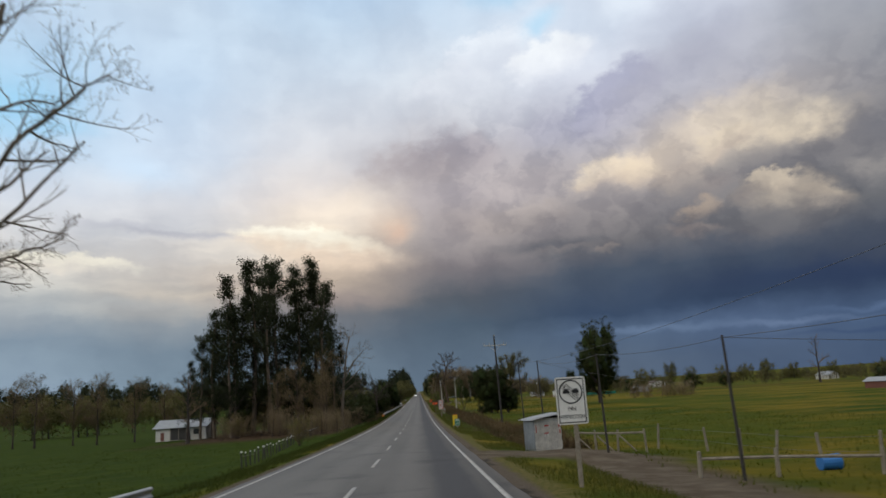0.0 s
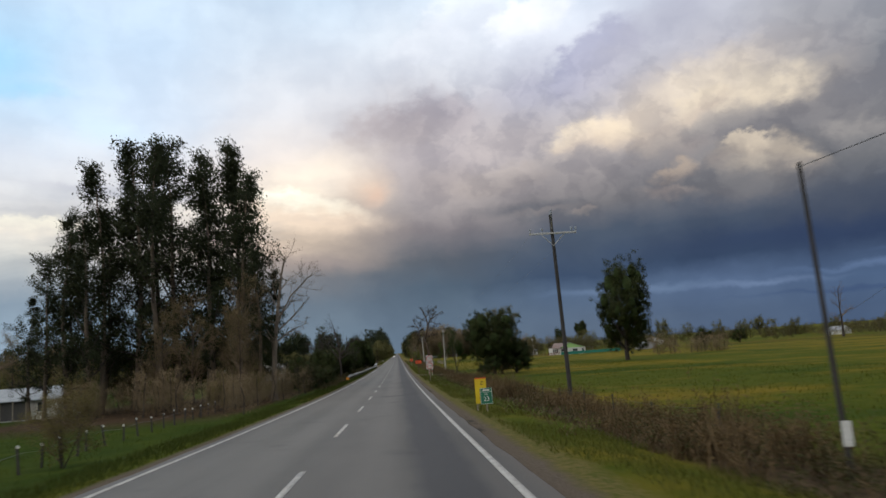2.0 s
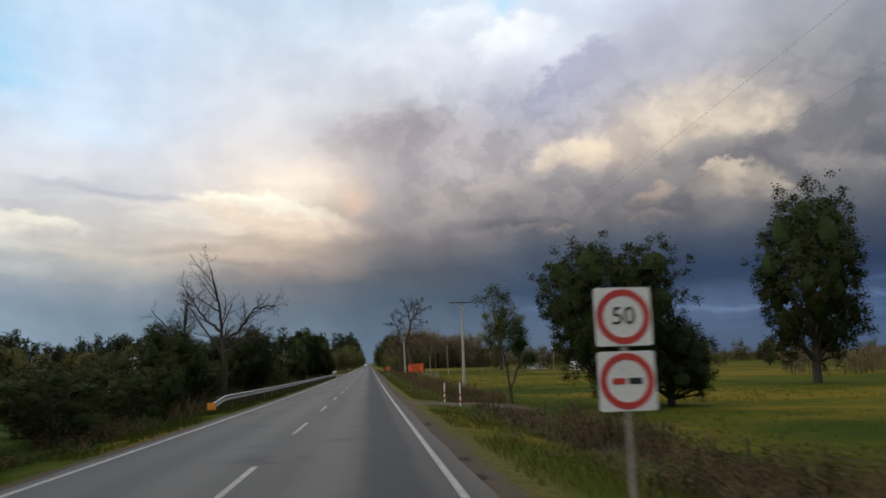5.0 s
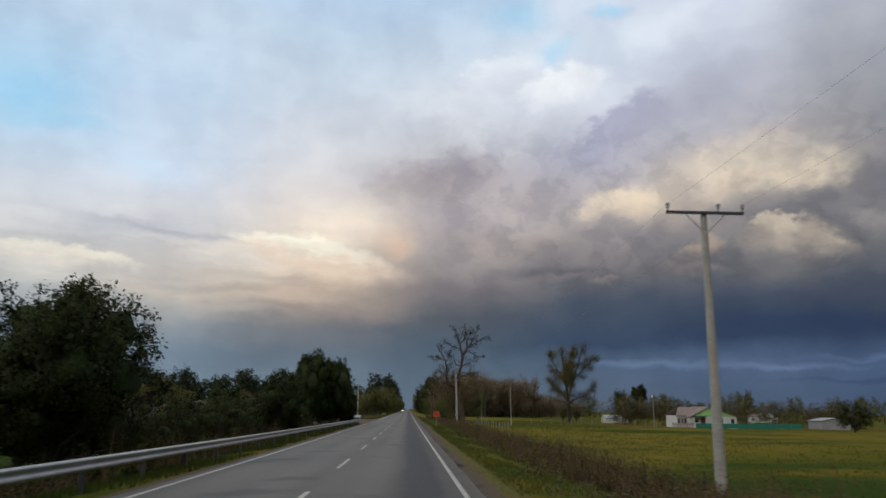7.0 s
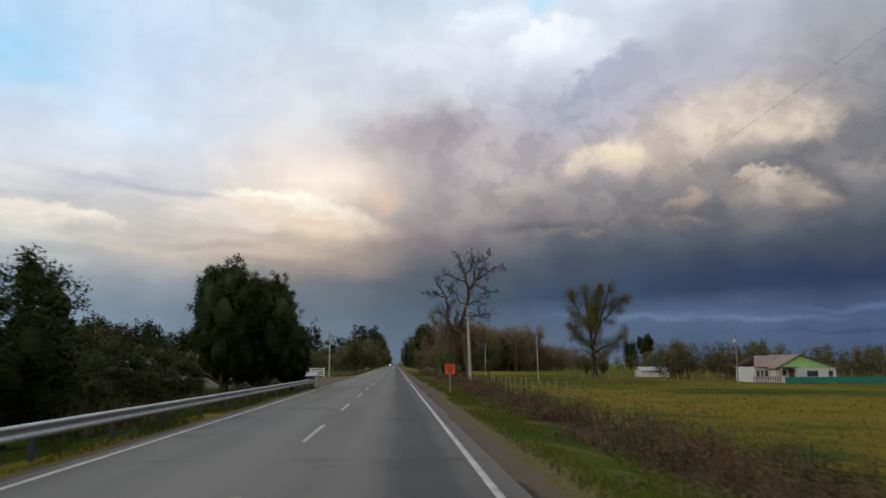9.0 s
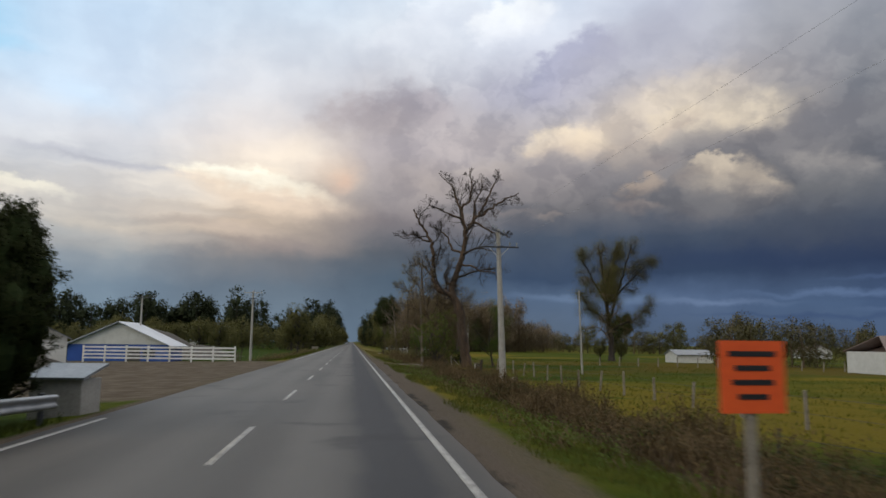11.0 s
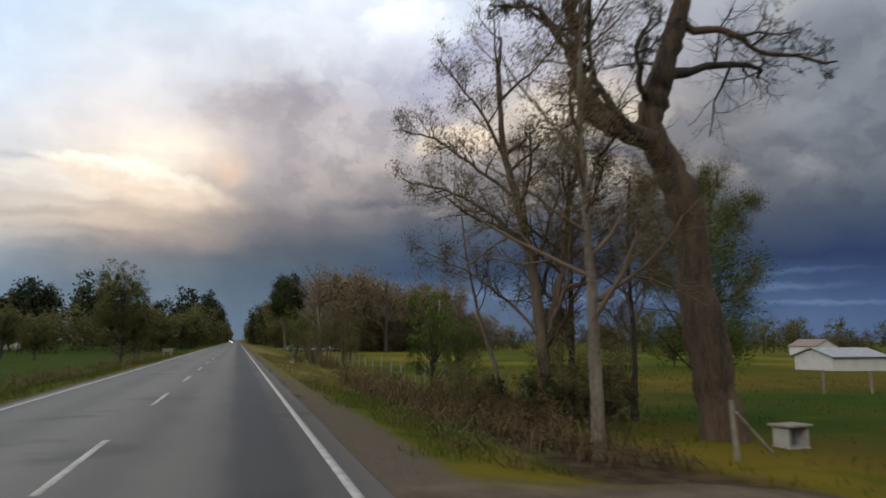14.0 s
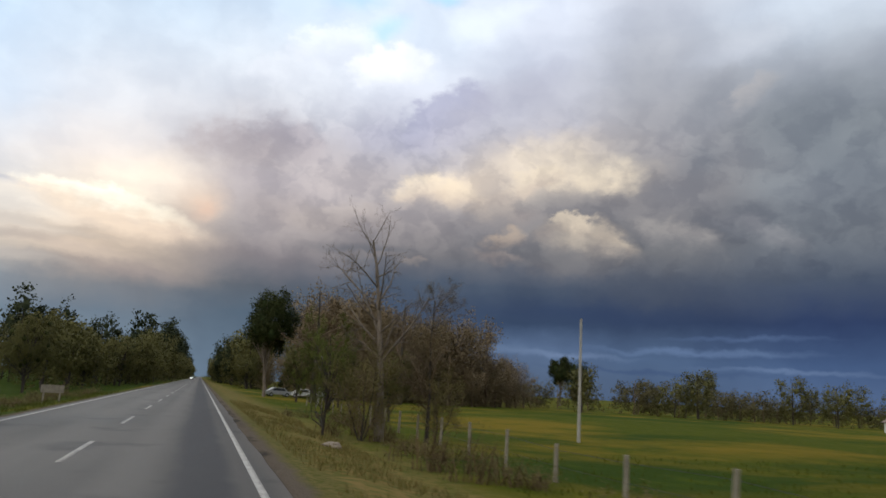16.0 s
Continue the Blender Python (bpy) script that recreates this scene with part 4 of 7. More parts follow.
def tree(name, label, seed, trunk, trunk_radius, plan, bark, leaf=None, category="tree", extra_limbs=(), twig_bark=None, group="", thinnest=0.006):
    """A tree at the origin: trunk points, a branching plan and leaves (material, per tip, spread, length, width, droop)."""
    rng = np.random.default_rng(seed)
    ob = thing(name, 0, 0, 0, 0, label, category, group)
    pts = np.asarray(trunk, float)
    t_old, t_new = np.linspace(0, 1, len(pts)), np.linspace(0, 1, 6 * len(pts))
    fine_pts = np.stack([np.interp(t_new, t_old, pts[:, i]) for i in range(3)], 1)
    fine_pts[1:-1, :2] += rng.normal(0, trunk_radius * 0.07, (len(fine_pts) - 2, 2))
    radii = trunk_radius * (1 - 0.78 * t_new ** 0.9)
    radii[:4] *= np.array((1.4, 1.22, 1.1, 1.03))
    out, tips = [], []
    wood = [(fine_pts, radii, 14)]
    sprout(rng, fine_pts, radii, 0, plan, out, tips, thinnest)
    for pts2, r0 in extra_limbs:
        p2 = np.asarray(pts2, float)
        t2 = np.linspace(0, 1, 4 * len(p2))
        p2 = np.stack([np.interp(t2, np.linspace(0, 1, len(p2)), p2[:, i]) for i in range(3)], 1)
        p2[1:] += rng.normal(0, min(0.09, r0 * .35), (len(p2) - 1, 3))
        r2 = r0 * (1 - 0.75 * t2)
        wood.append((p2, r2, 9))
        sprout(rng, p2, r2, 0, plan, out, tips, thinnest)
    part("trunk", np_mesh("trunk", *tubes(wood, .22), bark, True), bark, ob)
    if out:
        part("branch_work", np_mesh("branch_work", *tubes(out), twig_bark or bark, True), twig_bark or bark, ob)
    if leaf:
        material, per, spread, length, width, droop = leaf
        v, f = leaves(rng, tips, per, spread, length, width, droop)
        mid = v.mean(0) * (1, 1, .8)
        part("crown", np_mesh("crown", v, f, material, soft=np.repeat(mid[None], len(f), 0)), material, ob)
    return ob


def crown_lumps(rng, lumps):
    """Overlapping lumps that fill a rounded crown: their middles and sizes in a unit crown."""
    res = []
    for i in range(lumps):
        z = -0.72 + 1.44 * (i + rng.uniform(.1, .9)) / lumps
        out = (1 - abs(z) ** 2.6) ** .5
        a, d, s = 2.4 * i + rng.uniform(-.5, .5), rng.uniform(.34, .70) * out, rng.uniform(.24, .42)
        res.append((np.array((math.cos(a) * d, math.sin(a) * d, z * (1 - .35 * s))), s))
    return res


def shell_points(rng, n, mid, half, cs, fill=0.55):
    """Points on the skins of a crown's lumps."""
    d = rng.normal(0, 1, (n, 3))
    d /= np.linalg.norm(d, axis=1, keepdims=True)
    pick = np.arange(n) % len(cs)
    q = np.array([c[0] for c in cs])[pick] + d * (np.array([c[1] for c in cs])[pick] * rng.uniform(fill, 1.12, n))[:, None]
    q[:, 2] = np.maximum(q[:, 2], -.98)
    return np.asarray(mid) + q * np.asarray(half)


def lump_skin(rng, mid, half, cs, shrink, around=9, rings=6):
    """The dense inner foliage of the lumps, as loose quads, with each quad's middle."""
    a, p = np.linspace(0, 2 * math.pi, around + 1), np.linspace(0.02, math.pi - .02, rings + 1)
    vs, hs = [], []
    for c, s in cs:
        ph = rng.uniform(0, 6.28, 4)
        r = s * shrink * (1 + .13 * np.sin(3 * a[None, :] + ph[0]) * np.sin(2 * p[:, None] + ph[1]) + .09 * np.sin(2 * a[None, :] + ph[2]) * np.sin(5 * p[:, None] + ph[3]))
        g = np.stack([r * np.sin(p)[:, None] * np.cos(a)[None, :], r * np.sin(p)[:, None] * np.sin(a)[None, :], r * np.cos(p)[:, None]], -1)
        g = np.asarray(mid) + (g + c) * np.asarray(half)
        q = np.stack([g[:-1, :-1], g[1:, :-1], g[1:, 1:], g[:-1, 1:]], 2).reshape(-1, 3)
        vs.append(q)
        hs.append(np.repeat((np.asarray(mid) + c * .8 * np.asarray(half))[None], len(q) // 4, 0))
    return np.concatenate(vs), np.concatenate(hs)


def crown_tree(name, label, seed, height, width, low, material, bark, clumps=160, per=55, leaf_size=0.28, trunk_radius=0.2, lumps=9, category="tree", group="", lean=0.0, core=.42):
    """A full-crowned tree at the origin, its crown from the height low up to the top."""
    rng = np.random.default_rng(seed)
    ob = thing(name, 0, 0, 0, 0, label, category, group)
    mid = np.array((lean * (height + low) * .4, 0, (height + low) / 2))
    half = np.array((width / 2, width / 2, (height - low) / 2))
    pts, radii = limb(rng, (0, 0, -0.15), (lean, 0, 1), height * 0.8, trunk_radius, 0.06, 0.04, 8, 0.25)
    out = [(pts, radii, 8)]
    cs = crown_lumps(rng, lumps)
    cl = shell_points(rng, clumps, mid, half, cs)
    for c in cl[:: max(1, clumps // 40)]:
        i = min(max(int(c[2] / height * 6), 1), len(pts) - 2)
        k = (pts[i] + c) / 2 + rng.normal(0, 0.15, 3)
        out.append((np.array([pts[i], k, c]), radii[i] * np.array((0.5, 0.3, 0.1)), 4))
    part("trunk", np_mesh("trunk", *tubes(out), bark, True), bark, ob)
    v, f = leaves(rng, cl, per, leaf_size * 2.2, leaf_size, leaf_size * 0.55, 0.25)
    knot = np.repeat(cl, per, axis=0)
    hearts = knot + (mid - knot) * .45
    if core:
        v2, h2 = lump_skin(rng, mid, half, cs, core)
        # the olive filler carries the crown's inner shade in its tone
        inner = M["inner_leaf"] if material in (M["dark_leaf"], M["hedge_leaf"]) else M["shaded_olive"]
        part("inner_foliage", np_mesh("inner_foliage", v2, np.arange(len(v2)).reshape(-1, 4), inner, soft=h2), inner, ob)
    part("crown", np_mesh("crown", v, np.arange(len(v)).reshape(-1, 4), material, soft=hearts), material, ob)
    return ob


def eucalyptus(label, seed, height, group="tall eucalyptus grove"):
    """A tall slender tree with bare lower trunk and hanging tufts of leaves."""
    rng = np.random.default_rng(seed)
    ob = thing("eucalyptus_tree", 0, 0, 0, 0, label, "tree", group)
    pts, radii = limb(rng, (0, 0, -0.2), (rng.normal(0, .04), rng.normal(0, .04), 1), height * 0.97, height * 0.0135, 0.035, 0.03, 12, 0.12)
    out, tips, twigs = [(pts, radii, 8)], [], []
    n = 38
    for k in range(n):
        f = 0.15 + 0.85 * (k + rng.uniform(0, .8)) / n
        at = min(f, 0.999) * (len(pts) - 1)
        i = min(int(at), len(pts) - 2)
        pos = pts[i] + (pts[i + 1] - pts[i]) * (at - i)
        a = rng.uniform(0, 2 * math.pi)
        reach = height * (0.026 + 0.185 * (1.03 - f) ** 0.8) * rng.uniform(0.4, 1.35)
        if f < 0.34 and rng.uniform() < 0.55:
            reach *= 0.5
        way = (math.cos(a), math.sin(a), rng.uniform(0.35, 1.0))
        p2, r2 = limb(rng, pos, way, reach * 1.25, max(radii[i] * 0.35, 0.02), 0.16, 0.10, 5, 0.25)
        twigs.append((p2, r2, 4))
        for q in (p2[3], p2[4], p2[4], p2[5], p2[5]):
            tips.append(q + rng.normal(0, 0.28, 3))
        for _ in range(2):
            p3, r3 = limb(rng, p2[rng.integers(2, 5)], rng.normal(0, 1, 3) + (0, 0, .5), reach * 0.5, 0.015, 0.2, 0.0, 3, 0.3)
            twigs.append((p3, r3, 3))
            tips.append(p3[-1])
    part("trunk", np_mesh("trunk", *tubes(out), M["bark_brown"], True), M["bark_brown"], ob)
    part("branch_work", np_mesh("branch_work", *tubes(twigs), M["bark"], True), M["bark"], ob)
    v, f = leaves(rng, tips, 32, (.80, .80, .66), 0.32, 0.16, 0.9)
    part("crown", np_mesh("crown", v, f, M["euc"], soft=np.repeat(np.array(tips), 32, axis=0) * (.6, .6, 1)), M["euc"], ob)
    return ob


def stand(ob, x, y, turn=0.0, size=1.0, stretch=1.0, sink=0.05):
    """Sets a finished thing on the ground."""
    ob.matrix_basis = pose(x, y, ground_z(x, y) - sink, 0, 0, turn) @ Matrix.Diagonal((size, size, size * stretch, 1))
    return ob


def repeat(ob, x, y, turn=0.0, size=1.0, stretch=1.0, sink=0.05):
    """A copy of a thing, set on the ground."""
    keep = ob.matrix_basis.copy()
    ob.matrix_basis = Matrix()
    made = copy_thing(ob, pose(x, y, ground_z(x, y) - sink, 0, 0, turn) @ Matrix.Diagonal((size, size, size * stretch, 1)))
    ob.matrix_basis = keep
    return made


# the eucalyptus grove left of the road
EUC = "tall dark eucalyptus with loose hanging leaf tufts"
euc_a, euc_b, euc_c = eucalyptus(EUC, 11, 28.0), eucalyptus(EUC, 12, 28.0), eucalyptus(EUC, 13, 28.0)
stand(euc_a, -18.4, 121.0, 0, .99)
stand(euc_b, -23.2, 117.0, 40, 0.97)
stand(euc_c, -27.0, 115.5, 100, 0.99)
for i, (x, y, h) in enumerate(((-20.8, 119, 28), (-25.2, 119, 27.5), (-29.6, 114, 24.8), (-31.9, 112.5, 20.5), (-34.0, 112.5, 15.5), (-15.9, 115, 22.5), (-14.4, 111.5, 15),
                               (-28.6, 109, 19.0), (-17.2, 118, 25.5), (-13.8, 117.5, 14), (-33.2, 116, 17), (-23.4, 113, 25.5), (-27.6, 118, 25.0), (-19.4, 115, 24.0),
                               (-30.8, 117.5, 21.0), (-36.0, 114, 12.5))):
    repeat((euc_a, euc_b, euc_c)[i % 3], x, y, 57 * i, h / 28.8, 1.0 + 0.04 * (i % 3 - 1))

# bare and budding trees
TWIGS = [(11, .42, 48, .10, .05, .28), (6, .48, 45, .13, .03, .2), (5, .5, 42, .15, .02, .2), (3, .5, 40, .18, .0, .25)]
OAK = [(8, .30, 58, .24, .06, .3), (7, .52, 52, .28, .06, .2), (6, .58, 48, .30, .03, .2), (6, .6, 45, .30, .0, .2)]
birch = tree("bare_tree", "pale-barked leafless tree at the edge of the grove", 21, [(-.2, 0, 0), (0, 0, 4.5), (.35, 0, 7.5), (.8, 0, 11), (1.3, 0, 13.4)], .26,
             [(13, .36, 55, .10, .05, .25), (6, .45, 45, .13, .02, .2), (4, .5, 42, .15, .0, .2), (2, .55, 40, .15, .0, .2)], M["bark_pale"],
             extra_limbs=[([(.3, 0, 7.0), (1.6, .2, 9.5), (3.2, .4, 11.2), (3.9, .3, 11.6)], .09), ([(.1, 0, 5.2), (1.6, -.3, 6.4), (3.0, -.2, 6.9)], .07)])
stand(birch, -13.0, 112, 0)
repeat(birch, -15.2, 21.0, 10, 1.15)
lone_bare = tree("bare_tree", "leafless dark tree with spreading crooked limbs", 23, [(0, 0, 0), (.1, 0, 2.5), (-.1, 0, 4.4), (-.3, 0, 6.5), (-.9, 0, 9.2)], .22,
                 TWIGS, M["bark"], extra_limbs=[([(-.1, 0, 4.3), (.9, .2, 5.0), (2.0, .3, 6.6), (3.4, .2, 6.7)], .12), ([(-.2, 0, 5.0), (-1.6, .3, 6.2), (-2.6, .5, 7.8)], .11),
                                                ([(.0, 0, 3.6), (1.4, -.3, 4.3), (3.0, -.4, 5.0)], .09)])
stand(lone_bare, -11.0, 164.5, 0)
repeat(lone_bare, -15.0, 170.0, 120, 0.9)

# the great old tree and the trees round it
oak = tree("old_tree", "huge leafless old tree with leaning reddish trunk and crooked limbs", 31,
           [(10.9, 0, -.9), (10.5, 0, 1.2), (10.15, 0, 3.5), (9.95, 0, 5.6), (9.35, 0, 7.2), (8.85, .1, 8.2), (9.15, .1, 9.2), (9.6, .1, 10.4), (10.0, .1, 11.8), (10.4, .2, 13.6), (10.35, .2, 14.9), (10.1, .2, 16.2), (9.95, .2, 17.4)], .56, OAK, M["bark_red"],
           extra_limbs=[([(8.9, 0, 7.7), (7.9, .1, 8.0), (7.2, .2, 8.7), (6.9, .3, 9.8), (7.05, .4, 11.2), (6.95, .5, 12.5), (6.6, .5, 13.7), (6.0, .6, 14.7), (5.4, .5, 15.7), (4.8, .4, 16.8)], .31),
                        ([(6.7, .5, 13.5), (5.8, .4, 13.6), (4.9, .2, 14.3), (3.3, .1, 13.8)], .13), ([(7.0, .3, 9.5), (6.4, .1, 10.2), (5.7, -.1, 10.9), (4.3, -.2, 10.8)], .13),
                        ([(9.9, .1, 12.3), (8.9, .4, 12.8), (8.5, .6, 14.0), (7.6, .7, 14.8), (6.6, .7, 15.3)], .15), ([(10.2, .2, 16.0), (9.0, -.2, 16.2), (8.0, -.3, 16.7), (6.4, -.3, 17.3)], .14),
                        ([(9.95, .2, 17.0), (9.4, .3, 18.2), (9.0, .4, 19.5), (7.7, .4, 20.8)], .14), ([(9.95, .2, 17.2), (10.8, .0, 17.9), (11.1, -.2, 19.4), (10.8, -.2, 21.4)], .15),
                        ([(10.4, .2, 14.5), (10.9, .3, 15.3), (11.5, .4, 16.1), (13.1, .6, 17.2), (14.3, .7, 18.0), (16.5, .8, 19.2)], .24), ([(11.9, .4, 16.4), (12.7, .2, 18.1), (13.5, .1, 19.7), (14.1, .1, 20.8)], .15),
                        ([(11.3, .3, 15.8), (12.3, -.2, 15.2), (13.5, -.4, 14.4), (15.2, -.5, 14.0)], .14), ([(9.8, .1, 11.0), (11.0, -.3, 10.8), (12.2, -.6, 10.2), (14.2, -.8, 10.1)], .13),
                        ([(11.3, .4, 16.0), (11.5, .6, 17.9), (12.2, .7, 19.3), (12.4, .8, 20.6)], .13), ([(9.0, .2, 9.0), (8.3, -.5, 8.9), (8.1, -.8, 10.0), (8.8, -.9, 11.0)], .12)], twig_bark=M["bark"], thinnest=.007)
for ch in oak.children:
    ch.matrix_basis = Matrix.Translation((-10.8, 0, 0))
stand(oak, 10.8, 322.5, 0)
BUDS = [(20, .36, 48, .11, .06, .20), (8, .44, 44, .13, .03, .15), (6, .46, 44, .16, .01, .15), (3, .55, 42, .18, -.02, .2)]
budding = tree("budding_tree", "slim tree with brownish buds and fine twigs", 33, [(0, 0, 0), (.1, 0, 3.5), (-.1, 0, 7), (.1, 0, 10.8)], .16, BUDS, M["bark"],
               leaf=(M["bud"], 2, .4, .060, .036, .1), twig_bark=M["twig"], thinnest=.009)
pale_trunk = tree("birch_tree", "slim white-barked tree with brownish buds", 36, [(0, 0, -.2), (-.1, 0, 3.5), (-.3, 0, 7), (-.2, 0, 10.4)], .15,
                  [(16, .34, 50, .12, .05, .24), (7, .45, 46, .14, .03, .15), (6, .48, 44, .16, .0, .15), (2, .5, 42, .18, -.02, .2)], M["bark_pale"],
                  leaf=(M["bud"], 3, .46, .058, .034, .1), twig_bark=M["twig"], thinnest=.009)
stand(pale_trunk, 5.6, 319.4, 0, .96)
repeat(birch, 6.4, 379.5, 140, .67)
crooked = tree("crooked_tree", "broad crooked tree with forked dark limbs and sparse brownish buds", 34,
               [(.15, 0, -.3), (.1, 0, 1.0), (0, 0, 2.4), (-.35, 0, 5.0), (-.75, 0, 6.6), (-1.1, .1, 7.9), (-1.3, .1, 10.4), (-1.2, .1, 11.7)], .23,
               [(10, .27, 56, .15, .05, .22), (6, .48, 48, .19, .03, .12), (4, .52, 46, .2, .0, .15), (3, .52, 42, .2, -.02, .2)], M["bark_brown"],
               leaf=(M["bud"], 2, .26, .046, .028, .2), twig_bark=M["twig_dark"], thinnest=.0045,
               extra_limbs=[([(.05, 0, 2.3), (.5, .1, 3.8), (.95, .2, 5.6), (1.3, .3, 7.4), (1.6, .3, 9.2), (1.7, .2, 11.4)], .14), ([(0, 0, 2.5), (-.9, .5, 3.6), (-2.1, .7, 4.5), (-3.4, .8, 5.0)], .055),
                            ([(-.35, 0, 5.0), (-1.5, -.3, 6.0), (-2.9, -.5, 6.6), (-4.4, -.5, 6.9)], .075), ([(-.75, 0, 6.6), (-1.9, .2, 7.5), (-3.2, .3, 8.4), (-4.4, .4, 8.6)], .065),
                            ([(-1.1, .1, 7.9), (-2.1, -.3, 9.3), (-3.3, -.4, 10.6)], .06), ([(.5, .1, 3.9), (1.8, -.2, 4.3), (2.9, -.3, 5.3), (3.5, -.4, 6.6)], .07),
                            ([(.95, .2, 5.6), (2.1, .7, 6.8), (2.9, 1.0, 8.6)], .09), ([(.05, 0, 2.4), (.6, -.7, 4.2), (.4, -1.2, 6.4), (.2, -1.5, 8.6)], .065), ([(-.4, 0, 5.4), (-.2, .9, 7.0), (.2, 1.6, 9.2)], .06)])
stand(crooked, 7.35, 326.3, 0)
leaning = tree("birch_tree", "slim leaning white-barked tree beside the crooked tree", 39, [(.5, 0, -.1), (.1, 0, 1.4), (-.5, 0, 3.1), (-.9, 0, 5.0), (-1.2, 0, 7.4)], .085,
               [(8, .34, 48, .12, .05, .4), (5, .45, 44, .15, .02, .2), (3, .48, 42, .16, .0, .2)], M["bark_pale"], leaf=(M["bud"], 1, .3, .060, .036, .1), twig_bark=M["twig"], thinnest=.008)
stand(leaning, 6.5, 328.2, 0)
stand(budding, 8.9, 327.6, 60, .82)
for x, y, turn, s in ((10.6, 326.8, 310, .72),
                      (8.8, 380, 20, .6), (8.2, 388, 95, .5)):
    repeat(budding, x, y, turn, s)
for x, y, turn, k in ((-47, 122, 0, .82), (-52, 120, 60, .9), (-57, 123, 140, .85), (-62, 121, 210, .95), (-44, 127, 300, .75), (-40, 128, 30, .7), (-68, 126, 80, .9), (-36, 126, 170, .6), (-30.5, 121, 250, .5)):
    repeat(budding, x, y, turn, k)
for x, y, turn, k in ((-15.4, 108.5, 20, .92), (-18.6, 105.0, 150, .8), (-14.3, 103.0, 260, .66), (-21.5, 106.5, 80, .7)):
    repeat(budding, x, y, turn, k)
old_pale = tree("old_tree", "old spreading tree with mossy limbs and thin yellow-green leaves", 35, [(0, 0, -.3), (-.2, 0, 4), (-.7, 0, 8.5), (-1.2, 0, 13), (-1.6, .3, 17.5), (-2.2, .3, 21.3)], .55,
                [(14, .24, 66, .24, .02, .15), (8, .48, 56, .26, .01, .12), (6, .52, 50, .25, .0, .1), (2, .55, 45, .22, -.02, .2)], M["bark"],
                leaf=(M["mossy_leaf"], 3, 1.2, .12, .075, .2), thinnest=.016, twig_bark=M["twig"],
                extra_limbs=[([(-.5, 0, 7.0), (.8, .6, 10.5), (2.2, 1.0, 14.5), (3.6, 1.2, 18.5), (4.4, 1.0, 21.4)], .3), ([(-.9, 0, 10.5), (-2.6, .5, 13.5), (-4.2, .8, 17.0), (-6.0, .8, 19.4)], .2),
                             ([(-.3, 0, 5.5), (2.2, -.6, 6.8), (4.6, -.8, 7.8), (7.6, -.6, 10.6)], .22), ([(1.4, .7, 12.0), (3.8, .2, 14.8), (6.2, -.2, 17.0), (7.6, -.3, 18.8)], .17),
                             ([(-.5, 0, 6.5), (-2.6, -.6, 8.4), (-4.6, -.8, 9.4), (-5.8, -.8, 12.0)], .16), ([(-1.3, 0, 14.0), (.2, -.8, 17.5), (1.0, -1.0, 21.5)], .16),
                             ([(-.8, 0, 9.5), (.6, 1.8, 12.0), (.4, 3.2, 15.5)], .16), ([(-.9, 0, 10.0), (-1.6, -1.8, 13.0), (-1.2, -3.0, 16.5)], .15)])
stand(old_pale, 45.3, 374.5, 0)
tall_bare = tree("bare_tree", "leafless field tree with a broad twiggy crown", 37, [(0, 0, 0), (.2, 0, 6), (0, 0, 12), (.3, 0, 20)], .5,
                 [(11, .40, 48, .12, .05, .25), (6, .45, 45, .15, .03, .2), (5, .5, 42, .15, .02, .2), (2, .55, 40, .15, .0, .2)], M["bark"], twig_bark=M["twig"])
stand(tall_bare, 181, 336, 0, 1.0)
repeat(tall_bare, 30, 466, 70, 0.8)
repeat(tall_bare, 14, 452, 160, 0.75)
repeat(tall_bare, -30.5, 95.0, 30, 0.42)

# young leafy trees by the road
SLIM = [(9, .40, 34, .09, .08, .3), (5, .45, 40, .12, .04, .2), (3, .5, 42, .14, .0, .2)]
young = tree("young_tree", "slim young tree with tufts of dark green leaves", 41, [(.35, 0, 0), (.1, 0, 2.2), (-.3, 0, 4.2), (-.2, 0, 6.3)], .085, SLIM, M["bark"],
             leaf=(M["young_leaf"], 8, .36, .13, .07, .4), extra_limbs=[([(.3, 0, .9), (.9, .1, 2.6), (1.0, .1, 4.3)], .06)])
stand(young, 7.4, 160.5, 0)
roadside = crown_tree("young_tree", "loose olive-green young tree beside the lane", 47, 5.3, 4.3, 0.7, M["soft_leaf"], M["bark"], 320, 46, .066, .09, 20, core=0)
stand(roadside, 5.4, 304.4, 0)
repeat(roadside, 4.3, 381.0, 80, .76, 1.45)
fresh = crown_tree("young_tree", "young tree with thin fresh green leaves", 48, 5.1, 3.0, 0.4, M["spring_leaf"], M["bark"], 230, 46, .075, .06, 12, core=0)
stand(fresh, 6.6, 336.4, 0)
repeat(fresh, 8.6, 338.6, 110, 0.75)
willow = tree("willow_tree", "wide willow with hanging sprays of fresh leaves", 45, [(0, 0, 0), (.3, 0, 1.5), (.6, 0, 3.2), (.4, 0, 6.4)], .16,
              [(10, .52, 46, .10, .03, .22), (6, .5, 42, .12, -.02, .2), (4, .5, 40, .14, -.03, .2)], M["bark"], leaf=(M["spring_leaf"], 13, .5, .12, .05, .7))
stand(willow, 14.6, 328.5, 200, .9)

